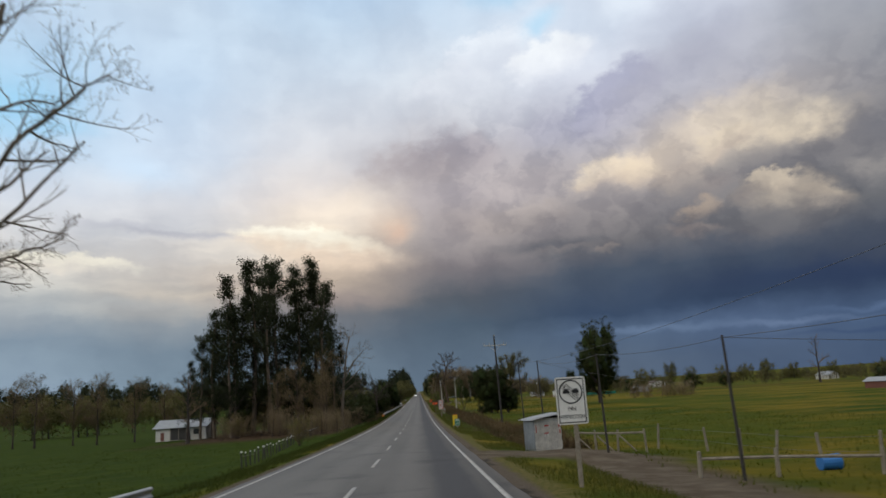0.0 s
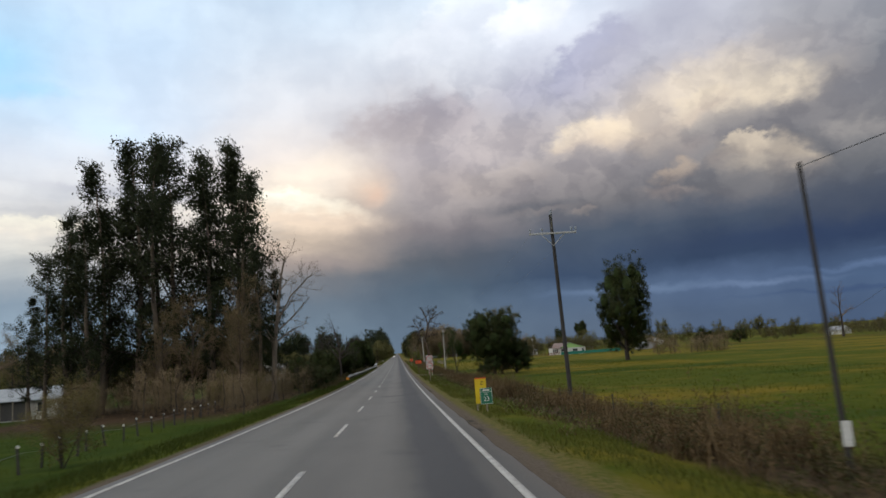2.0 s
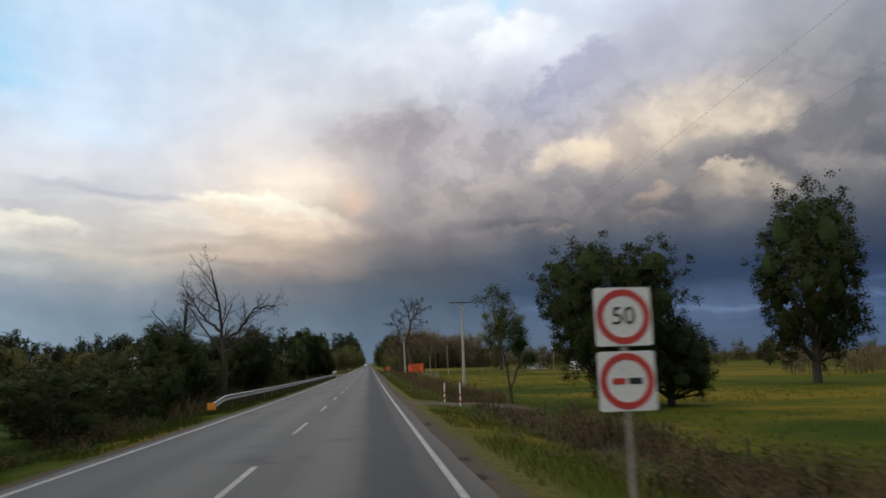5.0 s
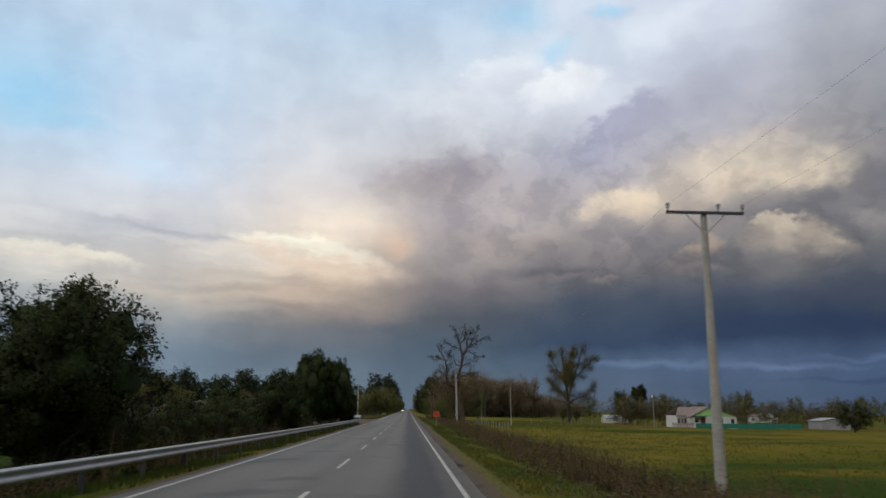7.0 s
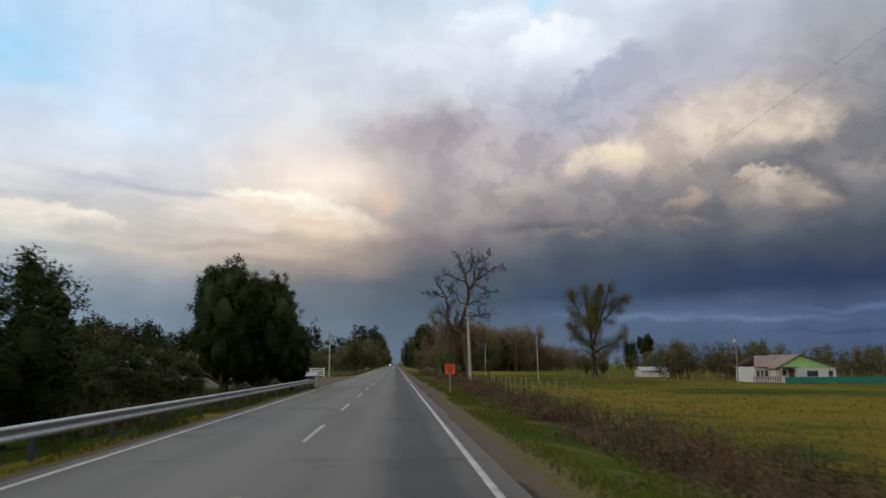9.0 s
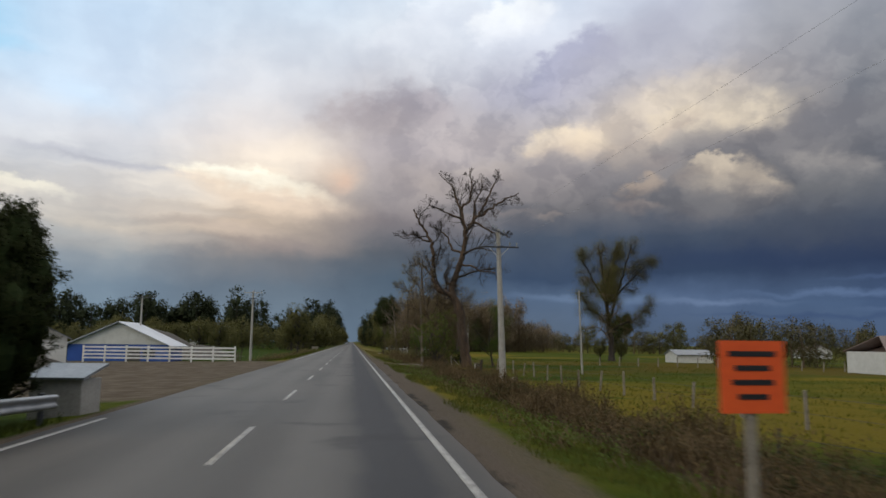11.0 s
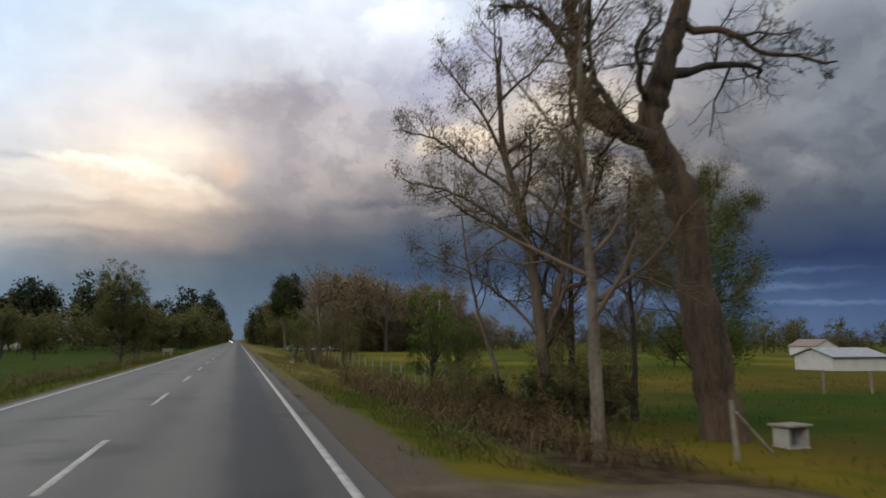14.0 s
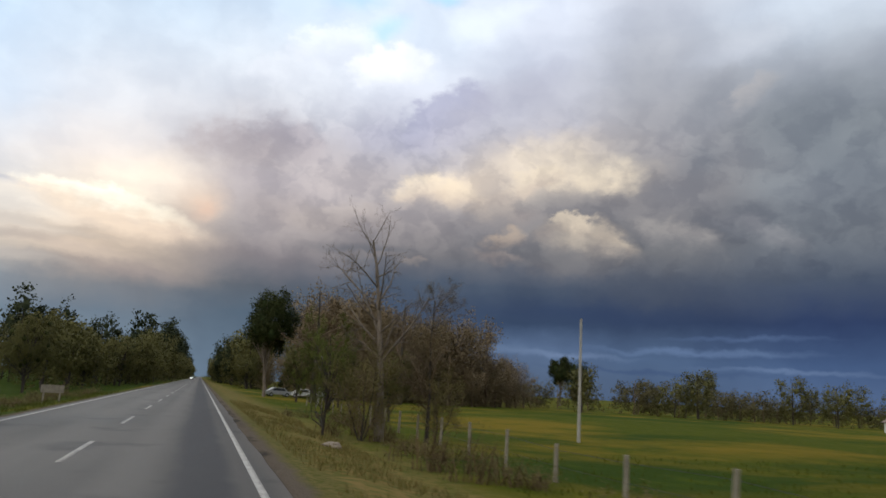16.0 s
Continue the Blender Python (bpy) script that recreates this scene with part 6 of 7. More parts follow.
for k, (dx0, dx1) in enumerate(((-1.06, -1.06), (1.09, 1.09))):
    wire("power_line", "thin overhead power wire between poles", (P1[0] + dx0, P1[1], 9.5), (PT[0] + dx1, PT[1], 7.9), 1.2, .0026)
    wire("power_line", "thin overhead power wire between poles", (PT[0] + dx0, PT[1], 7.9), (PW[0] + dx1, PW[1], 8.1), 1.2, .0026)
wire("telephone_line", "slack black telephone wire", (7.2, 21.3, 6.05), (5.8, 31.0, 6.1), .15, .008)
wire("telephone_line", "slack black telephone wire", (5.8, 31.0, 6.1), (6.0, 47.6, 6.45), .25, .008)
wire("telephone_line", "slack black telephone wire", (7.2, 21.3, 6.05), (10.5, -12, 7.4), .5, .008)
wire("telephone_line", "slack black telephone wire", (7.2, 21.3, 6.05), (48.0, 20, 6.0), .9, .008)
wire("telephone_line", "slack black telephone wire", (5.5, 53.8, 6.55), (8.5, 2.0, 8.3), .7, .008)
wire("telephone_line", "slack black telephone wire", (6.0, 47.6, 6.4), (60.0, 150, 4.6), 1.5, .008)


# ---- road signs ----
def ring(r_out, r_in, depth, m, bm=None, sides=36):
    bm = bm or bmesh.new()
    loops = []
    for r, y in ((r_out, 0), (r_out, -depth), (r_in, -depth), (r_in, 0)):
        loops.append([bm.verts.new(m @ Vector((r * math.cos(2 * math.pi * i / sides), y, r * math.sin(2 * math.pi * i / sides)))) for i in range(sides)])
    for a, b in ((0, 1), (1, 2), (2, 3)):
        for i in range(sides):
            j = (i + 1) % sides
            bm.faces.new((loops[a][i], loops[a][j], loops[b][j], loops[b][i]))
    return bm


def plate(w, h, m=None, depth=.012, corner=.05):
    """A sign plate with rounded corners, facing -y, centred on m."""
    pts = []
    for cx, cz, a0 in ((w / 2 - corner, h / 2 - corner, 0), (-w / 2 + corner, h / 2 - corner, 90), (-w / 2 + corner, -h / 2 + corner, 180), (w / 2 - corner, -h / 2 + corner, 270)):
        for k in range(5):
            a = radians(a0 + 22.5 * k)
            pts.append((cx + corner * math.cos(a), cz + corner * math.sin(a)))
    return prism(pts, depth, m)


def at(x, y, z):
    return Matrix.Translation((x, y, z))


def frame_lines(w, h, t, m, y=-.004):
    bm = box(w, .004, t, m @ at(0, y, h / 2 - t / 2))
    box(w, .004, t, m @ at(0, y, -h / 2 + t / 2), 0, bm)
    box(t, .004, h - 2 * t, m @ at(-w / 2 + t / 2, y, 0), 0, bm)
    box(t, .004, h - 2 * t, m @ at(w / 2 - t / 2, y, 0), 0, bm)
    return bm


x, y, z = 1.82, 17.4, ground_z(1.82, 17.4)
fin = thing("road_sign", x, y, z, -4, "white end-of-restriction road sign on a pale post", "road sign")
cz = 4.64 - z
part("post", box(.10, .08, 5.0 - z + .3, at(.06, .06, (5.0 - z - .3) / 2), .01), M["post_wood"], fin, "pale square wooden post")
part("panel", plate(.70, 1.08, at(0, 0, cz)), M["white"], fin)
part("border", frame_lines(.63, 1.01, .022, at(0, 0, cz)), M["black"], fin)
part("circle", ring(.275, .245, .006, at(0, -.001, cz + .20)), M["black"], fin)
for k in (-.07, -.025, .02, .065):
    part("stripe", box(.50 - abs(k) * 1.2, .004, .016, at(k * .7, -.007, cz + .20 + k * .7) @ Matrix.Rotation(radians(45), 4, "Y")), M["black"], fin)
for k in (-.11, .11):
    bm = box(.15, .005, .07, at(k, -.012, cz + .20))
    box(.09, .005, .04, at(k, -.012, cz + .25), 0, bm)
    part("vehicle_symbol", bm, M["black"], fin)
words("FIN", .13, fin, M["black"], 0, -.004, cz - .19)
words("RESTRICCIÓN", .125, fin, M["black"], 0, -.004, cz - .37, squeeze=.72)

x, y, z = 1.38, 70.8, ground_z(1.38, 70.8)
yel = thing("warning_sign", x, y, z, -3, "narrow upright yellow sign with an orange top edge", "road sign")
part("post", box(.06, .06, 2.0 - z, at(.0, .05, (2.0 - z) / 2 - .1), .006), M["post_wood"], yel)
part("panel", plate(.44, .98, at(.16, 0, 2.18 - z), .012, .02), M["yellow"], yel)
part("top_edge", box(.44, .006, .035, at(.16, -.005, 2.655 - z)), M["orange"], yel)
words("m", .22, yel, M["black"], .20, -.004, 2.47 - z, turn=(90, -90, 0))
for k in range(3):
    part("letter_bar", box(.14, .004, .075, at(.18, -.004, 2.20 - z - .13 * k)), M["black"], yel)
km = thing("kilometre_sign", 1.71, 70.55, ground_z(1.95, 70.55), -3, "small green kilometre sign with white figures", "road sign")
z = ground_z(1.95, 70.55)
part("post", box(.06, .05, 2.0 - z, at(0, .04, (2.0 - z) / 2 - .1), .006), M["post_wood"], km)
part("panel", plate(.47, .62, at(0, 0, 1.98 - z), .012, .03), M["green"], km)
part("border", frame_lines(.45, .60, .012, at(0, 0, 1.98 - z)), M["white"], km)
part("divider", box(.43, .004, .012, at(0, -.004, 2.13 - z)), M["white"], km)
part("code_bar", box(.26, .004, .06, at(0, -.004, 2.20 - z)), M["white"], km)
words("23", .24, km, M["white"], 0, -.004, 1.86 - z)
words("Km", .10, km, M["white"], 0, -.004, 2.05 - z)

x, y, z = 1.75, 121.8, ground_z(1.75, 121.8)
fifty = thing("speed_sign", x, y, z, 0, "round red-ringed fifty sign above a no-overtaking sign", "road sign")
part("post", box(.08, .06, 3.2 - z, at(0, .05, (3.2 - z) / 2 - .1), .008), M["post_wood"], fifty)
for k, c in enumerate((3.02, 2.26)):
    pn = part("panel", plate(.70, .70, at(0, 0, c - z), .012, .04), M["white"], fifty)
    part("red_ring", ring(.33, .25, .006, at(0, -.001, c - z)), M["red"], fifty)
words("50", .30, fifty, M["black"], 0, -.006, 3.02 - z)
part("vehicle_symbol", box(.16, .005, .07, at(-.1, -.006, 2.26 - z)), M["red"], fifty)
part("vehicle_symbol", box(.16, .005, .07, at(.1, -.006, 2.26 - z)), M["black"], fifty)

x, y, z = 1.62, 160.1, ground_z(1.62, 160.1)
warn = thing("works_sign", x, y, z, -6, "orange lorry-exit warning board on a brown post", "road sign")
part("post", box(.12, .10, 2.1 - z, at(-.02, .07, (2.1 - z) / 2 - .1), .01), M["bark_red"], warn)
part("panel", plate(.96, .50, at(0, 0, 2.19 - z), .014, .01), M["orange"], warn)
part("border", frame_lines(.92, .46, .014, at(0, 0, 2.19 - z)), M["black"], warn)
for k, row in enumerate(("PRECAUCIÓN", "ENTRADA Y", "SALIDA DE", "CAMIONES")):
    words(row, .105, warn, M["black"], 0, -.004, 2.345 - z - .103 * k, squeeze=1.12 if k == 0 else 1.0)

x, y, z = 2.15, 250.7, ground_z(2.15, 250.7)
sq = thing("works_sign", x, y, z, 4, "square orange roadworks board on a post", "road sign")
part("post", box(.09, .08, 1.8 - z, at(0, .06, (1.8 - z) / 2 - .1), .01), M["post_wood"], sq)
part("panel", plate(.66, .66, at(0, 0, 1.55 - z), .014, .01), M["orange"], sq)
for k in range(4):
    part("letter_bar", box((.48, .36, .42, .30)[k], .004, .05, at(0, -.004, 1.76 - z - .13 * k)), M["black"], sq)

low = thing("low_board", -8.7, 393.0, ground_z(-8.7, 393.0), 12, "low brown wooden board on two short legs", "sign")
part("panel", plate(1.15, .42, at(0, 0, .75), .03, .01), M["post_wood"], low)
for k in (-.4, .4):
    part("leg", box(.08, .08, .75, at(k, .06, .3)), M["post_wood"], low)


def marker_post(x, y, label, broken=False):
    ob = thing("marker_post", x, y, ground_z(x, y), 0, label, "marker post", "lane marker posts")
    part("post", rod(.042, .038, 1.28, at(0, 0, -.1), 10), M["white"], ob)
    part("red_band", rod(.045, .044, .12, at(0, 0, .55), 10), M["red"], ob)
    part("red_band", rod(.046, .045, .11, at(0, 0, .22), 10), M["red"], ob)
    return ob


marker_post(3.1, 157.3, "white round post with faded red bands")
marker_post(3.3, 151.3, "white round post with red bands")

# ---- the guard rail ----
rail = thing("guard_rail", 0, 0, 0, 0, "galvanised steel guard rail beside the road", "guard rail")


def rail_x(y):
    return -9.05 + (y - 151) * (1.15 / 110)


profile = ((0, -.155), (.05, -.13), (.07, -.09), (.03, -.045), (0, 0), (.03, .045), (.07, .09), (.05, .13), (0, .155))
yy = list(np.arange(151.5, 261.6, 1.0))
vs, fs = [], []
for y in yy:
    dip = smooth01((155 - y) / 4) * .28 + smooth01((y - 258) / 4) * .1
    zc = road_z(y) + .50 - dip
    vs += [(rail_x(y) + a, y, zc + b) for a, b in profile] + [(rail_x(y) + a - .006, y, zc + b) for a, b in profile]
k = len(profile)
for i in range(len(yy) - 1):
    for j in range(k - 1):
        a = i * 2 * k + j
        fs.append((a, a + 1, a + 2 * k + 1, a + 2 * k))
        b = a + k
        fs.append((b, b + 2 * k, b + 2 * k + 1, b + 1))
part("beam", np_mesh("beam", vs, fs, M["steel"], True), M["steel"], rail)
for i in range(28):
    y = 153.0 + 4.0 * i
    gz_ = ground_z(rail_x(y) - .12, y)
    part("rail_post", box(.09, .14, road_z(y) + .62 - gz_ + .3, at(rail_x(y) - .09, y, (road_z(y) + .62 + gz_ - .3) / 2), .01), M["crossarm"], rail)
part("end_marker", box(.42, .06, .34, at(rail_x(151.4), 151.3, road_z(151.4) + .22), .01), M["marker"], rail, "orange end marker plate")
short = thing("guard_rail", 0, 0, 0, 0, "end of a second steel guard rail by the meadow", "guard rail")
yy = list(np.arange(-6, 19.8, 1.0))
vs, fs = [], []
for y in yy:
    vs += [(-8.35 + a, y, road_z(y) + .30 + b) for a, b in profile]
for i in range(len(yy) - 1):
    for j in range(k - 1):
        a = i * k + j
        fs.append((a, a + 1, a + k + 1, a + k))
part("beam", np_mesh("beam", vs, fs, M["steel"], True), M["steel"], short)
for y in (-4, 0, 4, 8, 12, 16):
    part("rail_post", box(.09, .14, .9, at(-8.44, y, road_z(y) + .0), .01), M["steel"], short)


# ---- fences ----
def post_fence(label, spots, height, r=.055, material="post_wood", tips=None, wires=2, category="fence", rails=None):
    """Round posts along a line, with wires or rails between them."""
    ob = thing("fence", 0, 0, 0, 0, label, category)
    rng = np.random.default_rng(int(abs(spots[0][0]) * 10) + len(spots))
    tops = []
    for x, y in spots:
        z = ground_z(x, y)
        h = height * rng.uniform(.88, 1.1)
        lean = Matrix.Rotation(rng.normal(0, .04), 4, "X") @ Matrix.Rotation(rng.normal(0, .05), 4, "Y")
        p = part("post", rod(r * rng.uniform(.85, 1.15), r * .85, h + .25, at(x, y, z - .25) @ lean, 7), M[material], ob)
        if tips:
            part("tip", rod(r * 1.05, r * .9, .09, at(x, y, z) @ lean @ at(0, 0, h - .08), 7), M[tips], p, "white-painted post tip")
        tops.append((x, y, z, h))
    for a, b in zip(tops, tops[1:]):
        for w in range(wires):
            f = (w + 1) / (wires + .4)
            part("fence_wire", between((a[0], a[1], a[2] + a[3] * f), (b[0], b[1], b[2] + b[3] * f), .006, sides=3), M["wire"], ob)
        if rails:
            for f in rails:
                part("rail", between((a[0], a[1], a[2] + a[3] * f), (b[0], b[1], b[2] + b[3] * f), .05, sides=6), M[material], ob)
    return ob


def along(x0, y0, x1, y1, n):
    return [(x0 + (x1 - x0) * i / (n - 1), y0 + (y1 - y0) * i / (n - 1)) for i in range(n)]


post_fence("row of low fence posts with white-painted tips", along(-10.6, 38, -13.4, 70, 20) + along(-13.9, 72, -15.4, 110, 18), .8, .045, "pole_wood", "white", 1)
post_fence("grey wooden posts with wire along the pasture", along(9.0, 328, 8.4, 345, 6) + along(8.6, 348, 10.2, 430, 22), 1.15, .07)
post_fence("grey wooden posts with wire along the pasture", along(12.5, 262, 13.0, 318, 15), 1.2, .07)
post_fence("dark posts with wire beside the bramble bank", along(6.2, 60, 6.4, 146, 20), .85, .03, "pole_wood")
post_fence("dark posts with wire beside the bramble bank", along(6.4, 160, 6.7, 258, 22), .85, .03, "pole_wood")
post_fence("far fence posts in front of the white house", along(28, 338, 57, 327, 14), 1.2, .08)
post_fence("pale fence posts in the near pasture", [(10.1, 37.9), (11.2, 34.1), (10.8, 29.6), (11.0, 27.2), (11.8, 25.4), (12.7, 23.6), (13.8, 21.6)], 1.15, .06)
post_fence("weathered posts with a top rail beside the lane", [(5.5, 35.7), (6.4, 35.3), (7.3, 34.9), (8.5, 34.4)], 1.15, .055, wires=0, rails=(.85,))
braced = thing("fence_brace", 6.4, 35.3, ground_z(6.4, 35.3), -24, "slanting timber braces of the lane fence", "fence")
for k in (-.85, .1, 1.1):
    part("brace", between((k, -.05, .8), (k + .75, -.08, .05), .035, sides=7), M["post_wood"], braced)
post_fence("low timber rail along the lane", [(6.4, 22.3), (8.6, 22.0), (11.5, 21.6), (15.0, 21.2)], .75, .07, wires=0, rails=(.7,))

white = thing("white_fence", -12.0, 313.6, ground_z(-12.0, 313.6), 171.0, "white painted ranch fence with four rails", "fence")
for i in range(8):
    z = ground_z(-12.0 - 2.0 * i, 313.6 + .3 * i) - ground_z(-12.0, 313.6)
    part("post", box(.13, .13, 1.62, at(2.0 * i, 0, .6), .008), M["fence_white"], white)
for j in range(4):
    for i in range(7):
        part("rail", box(1.99, .05, .15, at(2.0 * i + 1.0, .085, .28 + .32 * j), .008), M["fence_white"], white)
post_fence("rusty brown posts with mesh beside the yard", along(-12.6, 316, -13.4, 327, 6), 1.1, .05, "bark_red", None, 3)


# ---- buildings ----
def gable_block(name, label, x, y, turn, w, d, eave, ridge, wall, roof, over=.35, category="building", gable=None, base=None, peak=0.0):
    """A block with a gable roof whose ridge runs along its depth; its front faces -y."""
    z = ground_z(x, y) if base is None else base
    ob = thing(name, x, y, z, turn, label, category)
    part("wall", prism([(-w / 2, -.3), (w / 2, -.3), (w / 2, eave), (peak, ridge - .06), (-w / 2, eave)], d), M[wall], ob)
    for k in (-1, 1):
        slope = (ridge - eave) / (w / 2 - k * peak)
        foot, low_z = k * (w / 2 + over), eave - over * slope
        part("roof", prism([(peak, ridge), (foot, low_z), (foot, low_z + .07), (peak, ridge + .07)], d + 2 * over, at(0, -over, 0)), M[roof], ob)
    if gable:
        part("gable", prism([(-w / 2 + .05, eave), (w / 2 - .05, eave), (peak, ridge - .1)], .03, at(0, -.04, 0)), M[gable], ob)
    return ob


def window(parent, x, y, z, w, h, panes=2):
    win = part("window", frame_lines(w, h, .07, at(x, y, z), 0), M["frame"], parent)
    for i in range(panes):
        pw = (w - .14) / panes
        part("pane", box(pw - .03, .02, h - .14, at(x - w / 2 + .07 + pw * (i + .5), y + .01, z)), M["glass"], win)
    return win


house = gable_block("farmhouse", "white farmhouse with lime-green gable and rusty roof", 63.5, 316.5, 0, 9.8, 9.0, 2.2, 4.2, "wall_white", "roof_rust", .4, "house", "wall_green", -1.0, -1.1)
bm = prism([(-2.4, -.3), (0, -.3), (0, 2.3), (-2.4, 2.3)], 6.6, at(-4.7, 2.6, 0))
part("side_wing", bm, M["wall_white"], house)
bm = bmesh.new()
vs_ = [bm.verts.new(v) for v in ((-7.4, 2.2, 2.25), (0, 2.2, 2.25), (-1.2, 5.6, 4.05), (-5.6, 5.6, 4.05), (-7.4, 2.2, 2.33), (0, 2.2, 2.33), (-1.2, 5.6, 4.13), (-5.6, 5.6, 4.13), (-7.4, 9.5, 2.25), (0, 9.5, 2.25), (-7.4, 9.5, 2.33), (0, 9.5, 2.33))]
for f in ((0, 1, 2, 3), (4, 7, 6, 5), (0, 4, 5, 1), (3, 2, 9, 8), (7, 10, 11, 6), (8, 9, 11, 10), (0, 3, 7, 4), (3, 8, 10, 7)):
    bm.faces.new([vs_[i] for i in f])
part("wing_roof", bm, M["roof_rust"], house)
window(house, 1.0, -.06, 1.25, 1.9, 1.0, 3)
window(house, 4.0, -.06, 1.25, .8, 1.0, 1)
for k, w in ((-6.6, .6), (-5.9, .5), (-5.2, .6)):
    window(house, k, 2.54, 1.25, w, 1.1, 2)
part("door", box(.95, .06, 2.0, at(-2.4, -.05, .95), .01), M["door"], house)
window(house, -3.8, -.06, 1.35, 1.0, .9, 2)
part("porch_roof", box(2.9, 1.5, .1, at(-3.4, -.7, 2.25)), M["roof_and_shade_dark"], house)
for k in (-4.75, -2.05):
    part("porch_post", box(.1, .1, 2.3, at(k, -1.35, 1.05)), M["wall_white"], house)
part("carport_roof", box(3.2, 4.0, .1, at(6.5, 2.5, 2.1)), M["roof_and_shade_dark"], house)
for k in (5.2, 7.9):
    part("carport_post", box(.1, .1, 2.2, at(k, .7, 1.0)), M["post_wood"], house)
screen = thing("mesh_screen", 60.5, 313.4, ground_z(60.5, 313.4), 0, "green mesh screen on posts before the house", "fence")
for i in range(10):
    part("screen_panel", box(2.2, .03, .95, at(-1.0 + 2.25 * i, 0, .5 + .03 * (i % 2))), M["net"], screen)
    part("post", rod(.05, .04, 1.3, at(-2.1 + 2.25 * i, .05, -.1), 7), M["post_wood"], screen)
picket = thing("picket_fence", 56.5, 314.4, ground_z(56.5, 314.4), 0, "dark reddish picket fence before the porch", "fence")
for i in range(12):
    part("picket", box(.14, .04, 1.1, at(-2.6 + .38 * i, 0, .5)), M["brick"], picket)
part("rail", box(4.6, .05, .08, at(-.5, .05, .7)), M["brick"], picket)

left_house = gable_block("cottage", "small dirty-white cottage with a grey tin roof", -33.9, 118.0, 90, 6.0, 7.4, 1.9, 2.9, "wall_white", "tin", .4, "house")
# the porch's shade is a flat dark panel on the wall
part("porch_recess", box(.06, 2.6, 1.75, at(-3.04, 3.9, .9)), M["roof_and_shade_dark"], left_house, "dark panel for the shade of the open porch")
part("window", box(.06, .8, .8, at(-3.04, 1.4, 1.15)), M["glass"], left_house)
part("door", box(.06, .5, 1.2, at(-3.05, 6.4, .6)), M["brick"], left_house, "faded red door")
for k in (2.7, 3.9, 5.1):
    part("porch_post", box(.1, .1, 1.9, at(-3.4, k, .9)), M["post_wood"], left_house)
barn = gable_block("white_barn", "white barn with a dark doorway", -32.6, 215.0, 0, 6.6, 13.0, 2.9, 4.7, "wall_white", "white_roof", .35, "barn")
# no real opening: a dark sheet gives the barn's shaded inside
part("doorway", box(1.4, .06, 2.6, at(.1, -.03, 1.2)), M["roof_and_shade_dark"], barn)
gable_block("white_shed", "low white sheeted shed behind the hedge", -36.0, 252.0, 90, 6.0, 8.0, 2.6, 4.4, "wall_white", "white_roof", .3, "shed")
gable_block("white_shed", "small white outbuilding behind the trees", -24.0, 300.0, 20, 4.5, 6.0, 2.2, 3.4, "wall_white", "tin", .3, "shed")
hall = gable_block("workshop_hall", "blue-walled workshop with a wide pale metal roof", -26.6, 328.5, 0, 10.4, 7.0, 1.9, 4.3, "blue", "white_roof", .5, "building", "wall_white")
# the hall's doorway darkness, as a flat dark sheet on the wall
part("doorway", box(1.5, .06, 1.6, at(1.6, -.06, .7)), M["roof_and_shade_dark"], hall)
for k in (2.9, 3.6):
    part("window", box(.6, .06, .8, at(k, -.06, 1.0)), M["glass"], hall)
gable_block("red_shed", "low reddish shed with tin roof", 118.0, 182.0, 30, 5.5, 8.0, 1.8, 2.7, "brick", "tin", .4, "shed")
gable_block("grey_shed", "grey tin shed beside the farmhouse", 95.5, 326.0, 0, 6.5, 6.0, 1.9, 2.5, "wall_grey", "tin", .25, "shed")
gable_block("long_shed", "long white stable with a grey roof", 59.2, 366.5, 90, 5.0, 6.3, 1.4, 2.15, "wall_white", "tin", .3, "shed")
gable_block("far_house", "far pale house at the field edge", 150.0, 470.0, 10, 9.0, 8.0, 2.5, 4.2, "wall_white", "roof_rust", .4, "house")
gable_block("far_house", "far pale house at the field edge", 235.0, 420.0, 30, 10.0, 8.0, 2.5, 4.4, "wall_white", "tin", .4, "house")
gable_block("far_house", "far pale house beyond the meadow", -62.0, 520.0, 10, 12.0, 8.0, 2.2, 3.6, "wall_white", "white_roof", .4, "house")
gable_block("far_house", "far pale house beyond the meadow", -95.0, 500.0, 80, 9.0, 12.0, 2.2, 3.6, "wall_white", "roof_rust", .4, "house")

z = ground_z(-8.6, 263.6)
kiosk = thing("masonry_box", -8.6, 263.6, z, -8, "small concrete box with a sloping metal lid", "kiosk")
part("body", box(1.30, 1.0, 1.0, at(0, .3, .42), .02), M["concrete"], kiosk)
part("lid", prism([(-.75, 0), (.75, .0), (.75, .06), (-.75, .06)], 1.3, at(0, -.32, .90) @ Matrix.Rotation(radians(14), 4, "X")), M["tin"], kiosk)

# the little roadside shelter
z = ground_z(4.1, 35.8)
shelter = thing("roadside_shelter", 3.4, 35.5, ground_z(3.4, 35.5) - .12, 19, "whitewashed plank shelter with red paint and tin roof", "shelter")
shelter.matrix_basis = pose(3.62, 35.58, ground_z(3.4, 35.5) - .12, 0, 0, 19) @ Matrix.Diagonal((.76, 1, 1, 1))
for i in range(9):
    w = 1.86 + .03 * ((i * 7) % 3 - 1)
    part("plank", box(w, .03, .168, at(.93 + .01 * ((i * 5) % 3), -.015 + .004 * (i % 2), .14 + .172 * i), .006), M["board"], shelter)
part("side_wall", prism([(0, -.2), (1.05, -.2), (1.05, 1.47), (0, 1.52)], .03, Matrix.Rotation(radians(90), 4, "Z") @ at(0, 0, 0)), M["tin"], shelter)
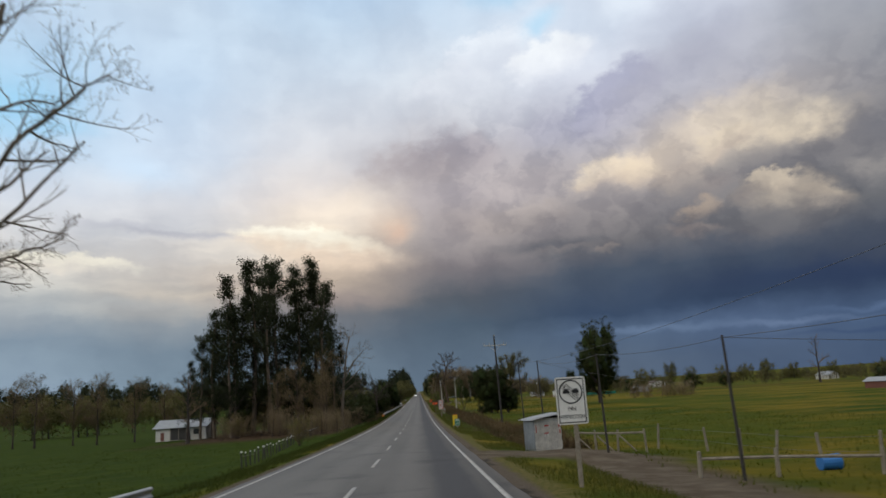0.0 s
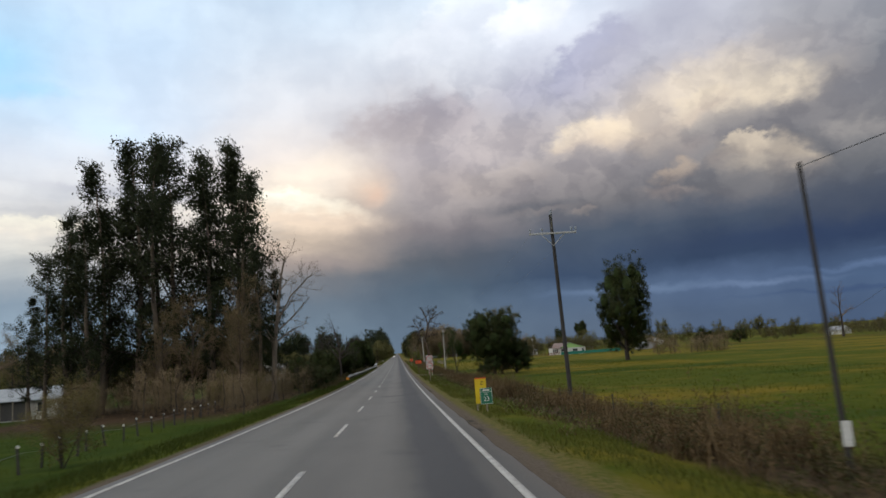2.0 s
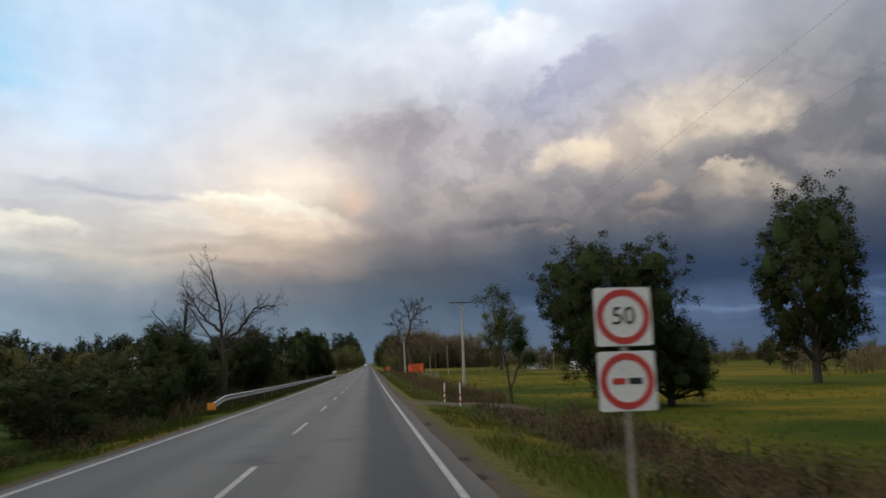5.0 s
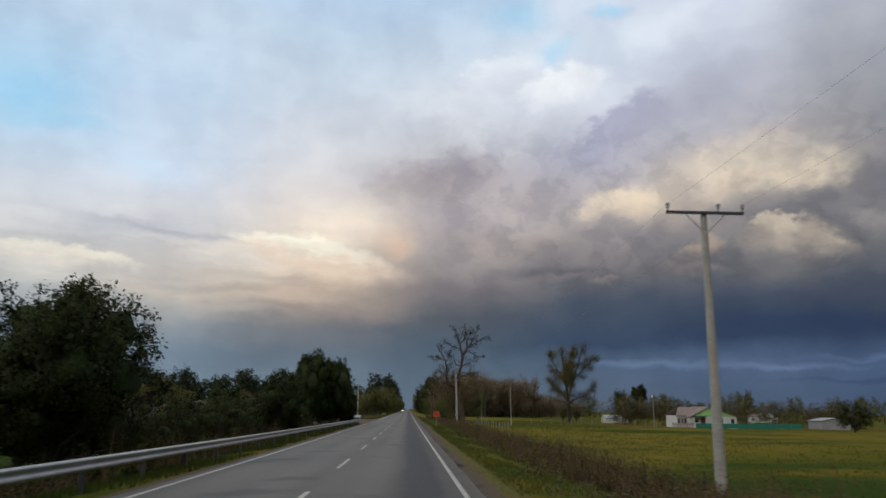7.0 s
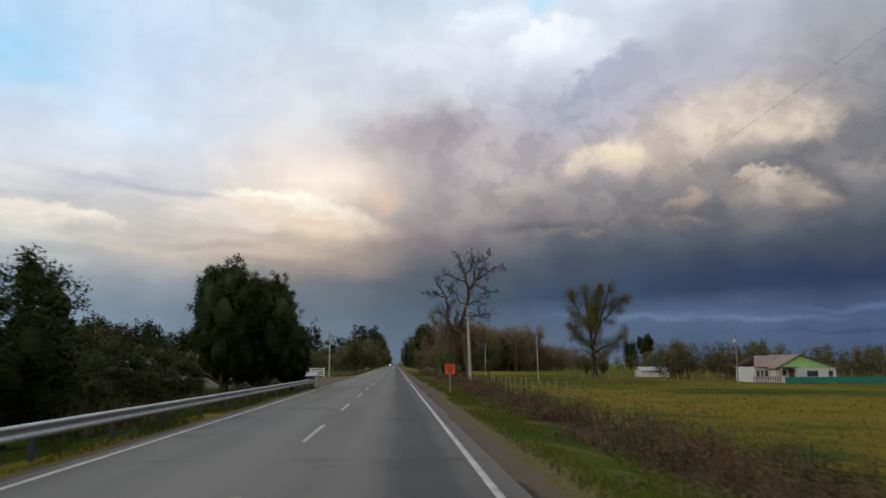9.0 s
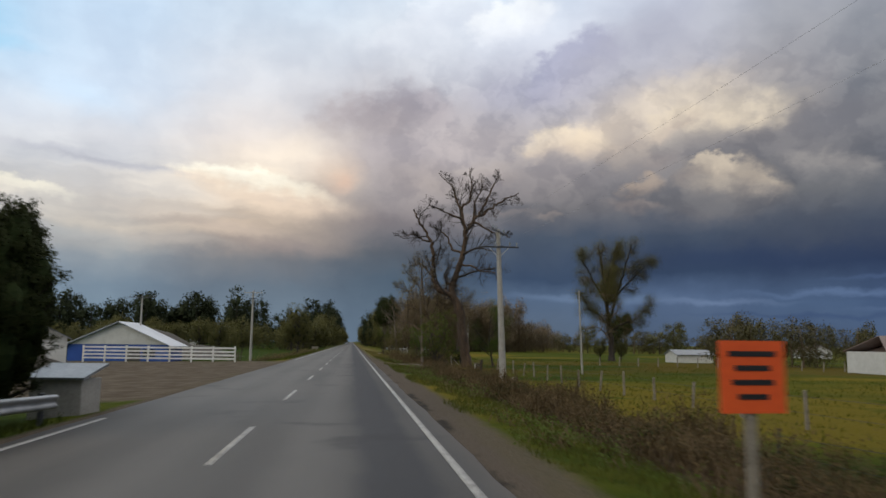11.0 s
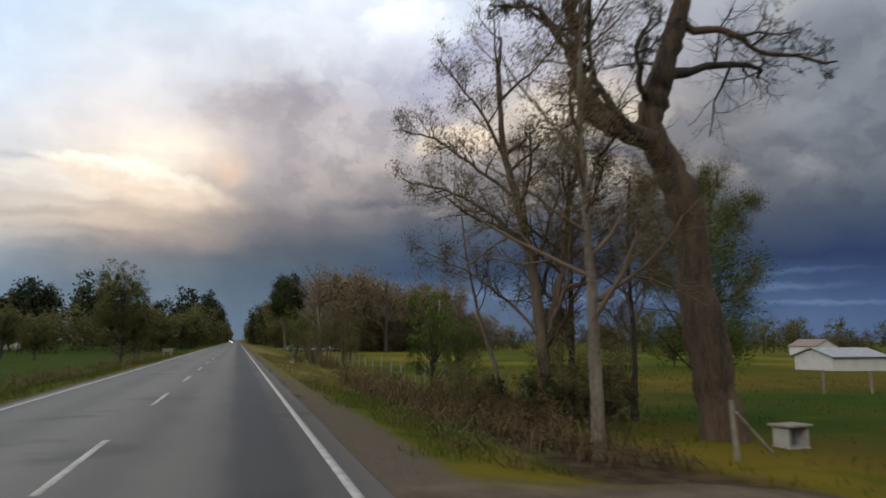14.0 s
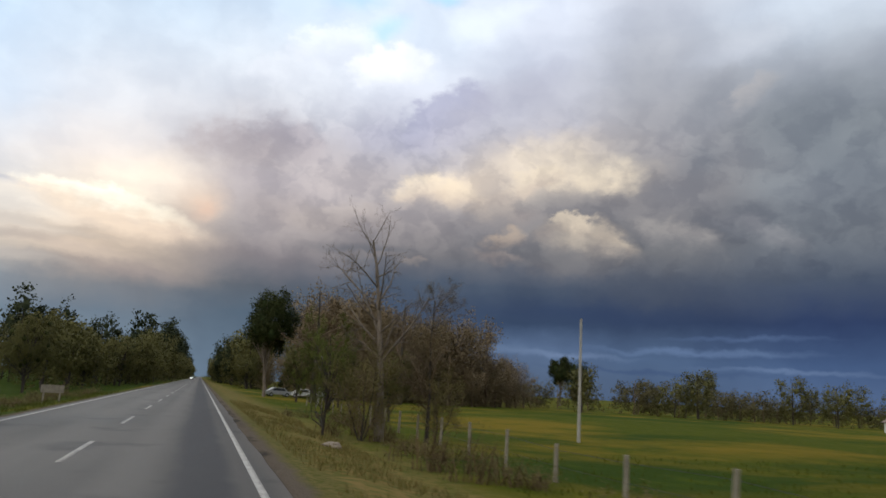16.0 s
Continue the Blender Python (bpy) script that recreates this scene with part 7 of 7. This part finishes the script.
part("side_wall", prism([(0, -.2), (1.05, -.2), (1.05, 1.75), (0, 1.78)], .03, at(1.87, 0, 0) @ Matrix.Rotation(radians(90), 4, "Z")), M["wall_grey"], shelter)
part("back_wall", box(1.86, .03, 1.8, at(.93, 1.05, .7)), M["wall_grey"], shelter)
n = 24
vs, fs = [], []
for i in range(n + 1):
    f = i / n
    for yv in (-.25, 1.25):
        zz = 1.50 + .34 * f + .010 * math.sin(f * 60) + .05 * math.sin(f * 3.1 + 1)
        vs += [(-.28 + 2.45 * f, yv, zz), (-.28 + 2.45 * f, yv, zz + .012)]
for i in range(n):
    a = 4 * i
    fs += [(a, a + 4, a + 6, a + 2), (a + 1, a + 3, a + 7, a + 5), (a, a + 1, a + 5, a + 4), (a + 2, a + 6, a + 7, a + 3)]
part("roof", np_mesh("roof", vs, fs, M["tin"]), M["tin"], shelter, "bent corrugated tin roof")
for px, pz, pw, ph in ((.10, 1.15, .05, .34), (1.72, 1.30, .08, .30), (1.76, .95, .07, .18), (.85, 1.27, .30, .07), (.80, .92, .30, .06)):
    part("red_mark", box(pw, .006, ph, at(px, -.036, pz)), M["red"], shelter)
for px, pz, pw, ph in ((1.75, 1.10, .07, .10), (1.02, 1.26, .06, .14), (.70, .83, .05, .12), (.90, .83, .05, .12)):
    part("white_mark", box(pw, .006, ph, at(px, -.037, pz)), M["white"], shelter)


# ---- heaps, stones, small things, vehicles ----
def heap(label, x, y, r, h, seed):
    bm = bmesh.new()
    bmesh.ops.create_uvsphere(bm, u_segments=36, v_segments=14, radius=1.0)
    for v in bm.verts:
        rr = math.hypot(v.co.x, v.co.y)
        n_ = noise.noise(Vector((v.co.x * 2, v.co.y * 2, seed)))
        v.co.z = max(0.0, .5 + .5 * math.cos(math.pi * min(rr, 1.0)) + .14 * n_ * rr) * h * .8 if v.co.z >= 0 else -.5
        v.co.x, v.co.y = v.co.x * r * (1 + .15 * n_), v.co.y * r * (1 + .15 * n_)
    me = bpy.data.meshes.new("gravel_mound")
    bm.to_mesh(me)
    bm.free()
    me.materials.append(M["heap"])
    for p in me.polygons:
        p.use_smooth = True
    ob = tagged(new("gravel_mound", me), label, "gravel", "gravel mounds in the yard")
    ob.matrix_basis = pose(x, y, ground_z(x, y), 0, 0, 20 * seed)
    return ob


heap("large grey mound of gravel", -27.6, 347, 9.5, 4.9, 1.0)
heap("grey-brown mound of gravel", -39.5, 301, 8.5, 4.6, 2.0)
heap("grey-brown mound of gravel", -28.6, 302, 7.0, 4.4, 3.0)
heap("grey-brown mound of gravel", -34.4, 304, 6.5, 3.6, 6.0)
heap("grey-brown mound of gravel", -50.0, 308, 8.5, 4.4, 5.0)
heap("low grey spread of gravel", -23.5, 357, 7.0, 2.2, 4.0)


def boulder(name, label, x, y, r, material, squash=.6):
    bm = bmesh.new()
    bmesh.ops.create_icosphere(bm, subdivisions=3, radius=r)
    for v in bm.verts:
        v.co *= 1 + .35 * noise.noise(v.co * (1.4 / r))
        v.co.z *= squash
    me = bpy.data.meshes.new(name)
    bm.to_mesh(me)
    bm.free()
    me.materials.append(M[material])
    ob = tagged(new(name, me), label, "stone")
    ob.matrix_basis = pose(x, y, ground_z(x, y) + r * .2)
    return ob


boulder("stone", "pale rounded field stone in the grass", 9.75, 295.3, .32, "stone")
boulder("stone", "heap of pale rubble on the verge", 3.2, 372.0, .34, "stone", .4)
stump = thing("tree_stump", 8.0, 299.0, ground_z(8.0, 299.0), 0, "short broken tree stump in the bramble", "stump")
part("trunk", rod(.15, .11, 1.35, at(0, 0, -.1) @ Matrix.Rotation(.06, 4, "Y"), 9), M["bark"], stump)
bin_ = thing("plastic_drum", 11.0, 23.6, ground_z(11.0, 23.6), 0, "blue plastic drum lying by the fence", "drum")
part("body", rod(.24, .24, .58, at(-.3, 0, .25) @ Matrix.Rotation(radians(90), 4, "Y"), 16), M["blue_bin"], bin_)
part("lid", rod(.26, .26, .05, at(.27, 0, .25) @ Matrix.Rotation(radians(90), 4, "Y"), 16), M["blue_bin"], bin_)
props = thing("leaning_post", 8.6, 319.2, ground_z(8.6, 319.2), 0, "leaning grey fence post with a slanting brace", "fence post")
part("post", rod(.06, .05, 1.3, at(0, 0, -.1) @ Matrix.Rotation(-.08, 4, "Y"), 7), M["post_wood"], props)
part("brace", between((.0, 0, .95), (.95, .1, .05), .035, sides=6), M["post_wood"], props)
rest = thing("shrine_box", 11.6, 321.2, ground_z(11.6, 321.2), 10, "small grey roadside shrine box with dark opening", "shrine")
part("side_wall", box(.05, .45, .5, at(-.32, 0, .25)), M["concrete"], rest)
part("side_wall", box(.05, .45, .5, at(.32, 0, .25)), M["concrete"], rest)
part("back_wall", box(.6, .04, .5, at(0, .2, .25)), M["concrete"], rest)
part("floor_slab", box(.74, .5, .06, at(0, 0, .0)), M["concrete"], rest)
part("roof", box(.86, .6, .06, at(0, 0, .53), .01), M["post_wood"], rest)


def car(label, x, y, turn, paint, lights=False):
    ob = thing("car", x, y, road_z(y) if lights else ground_z(x, y), turn, label, "car")
    side = [(-2.0, .35), (2.0, .35), (2.05, .75), (1.35, .85), (.75, 1.40), (-.9, 1.42), (-1.55, .95), (-2.05, .88)]
    bm = prism(side, 1.66, at(0, -.83, 0))
    bmesh.ops.bevel(bm, geom=list(bm.edges), offset=.06, segments=2, affect="EDGES")
    part("body", bm, M[paint], ob)
    for k in (-.86, .83):
        part("side_window", prism([(-1.2, .95), (1.05, .92), (.66, 1.32), (-.82, 1.34)], .03, at(0, k, 0)), M["glass"], ob)
    part("windscreen", box(.03, 1.35, .66, at(1.09, 0, 1.12) @ Matrix.Rotation(radians(-47), 4, "Y")), M["glass"], ob)
    for cx in (-1.25, 1.3):
        for cy in (-.84, .66):
            w = part("wheel", rod(.32, .32, .18, at(cx, cy + .18, .32) @ Matrix.Rotation(radians(90), 4, "X"), 16), M["rubber"], ob)
            part("rim", rod(.19, .19, .19, at(cx, cy + .185, .32) @ Matrix.Rotation(radians(90), 4, "X"), 12), M["steel"], w)
    for cy in (-.6, .6):
        part("headlight", box(.08, .32, .16, at(2.02, cy, .72), .02), M["lamp"] if lights else M["glass"], ob)
    return ob


car("oncoming pale car with its headlights lit", -5.2, 760.0, -90, "car", True)
car("pale parked car beside the roadside trees", 11.0, 470.0, 10, "car")
car("white parked van-like car under the trees", 15.5, 474.0, -5, "fence_white")
car("pale parked car beside the roadside trees", 20.5, 478.0, 20, "fence_white")
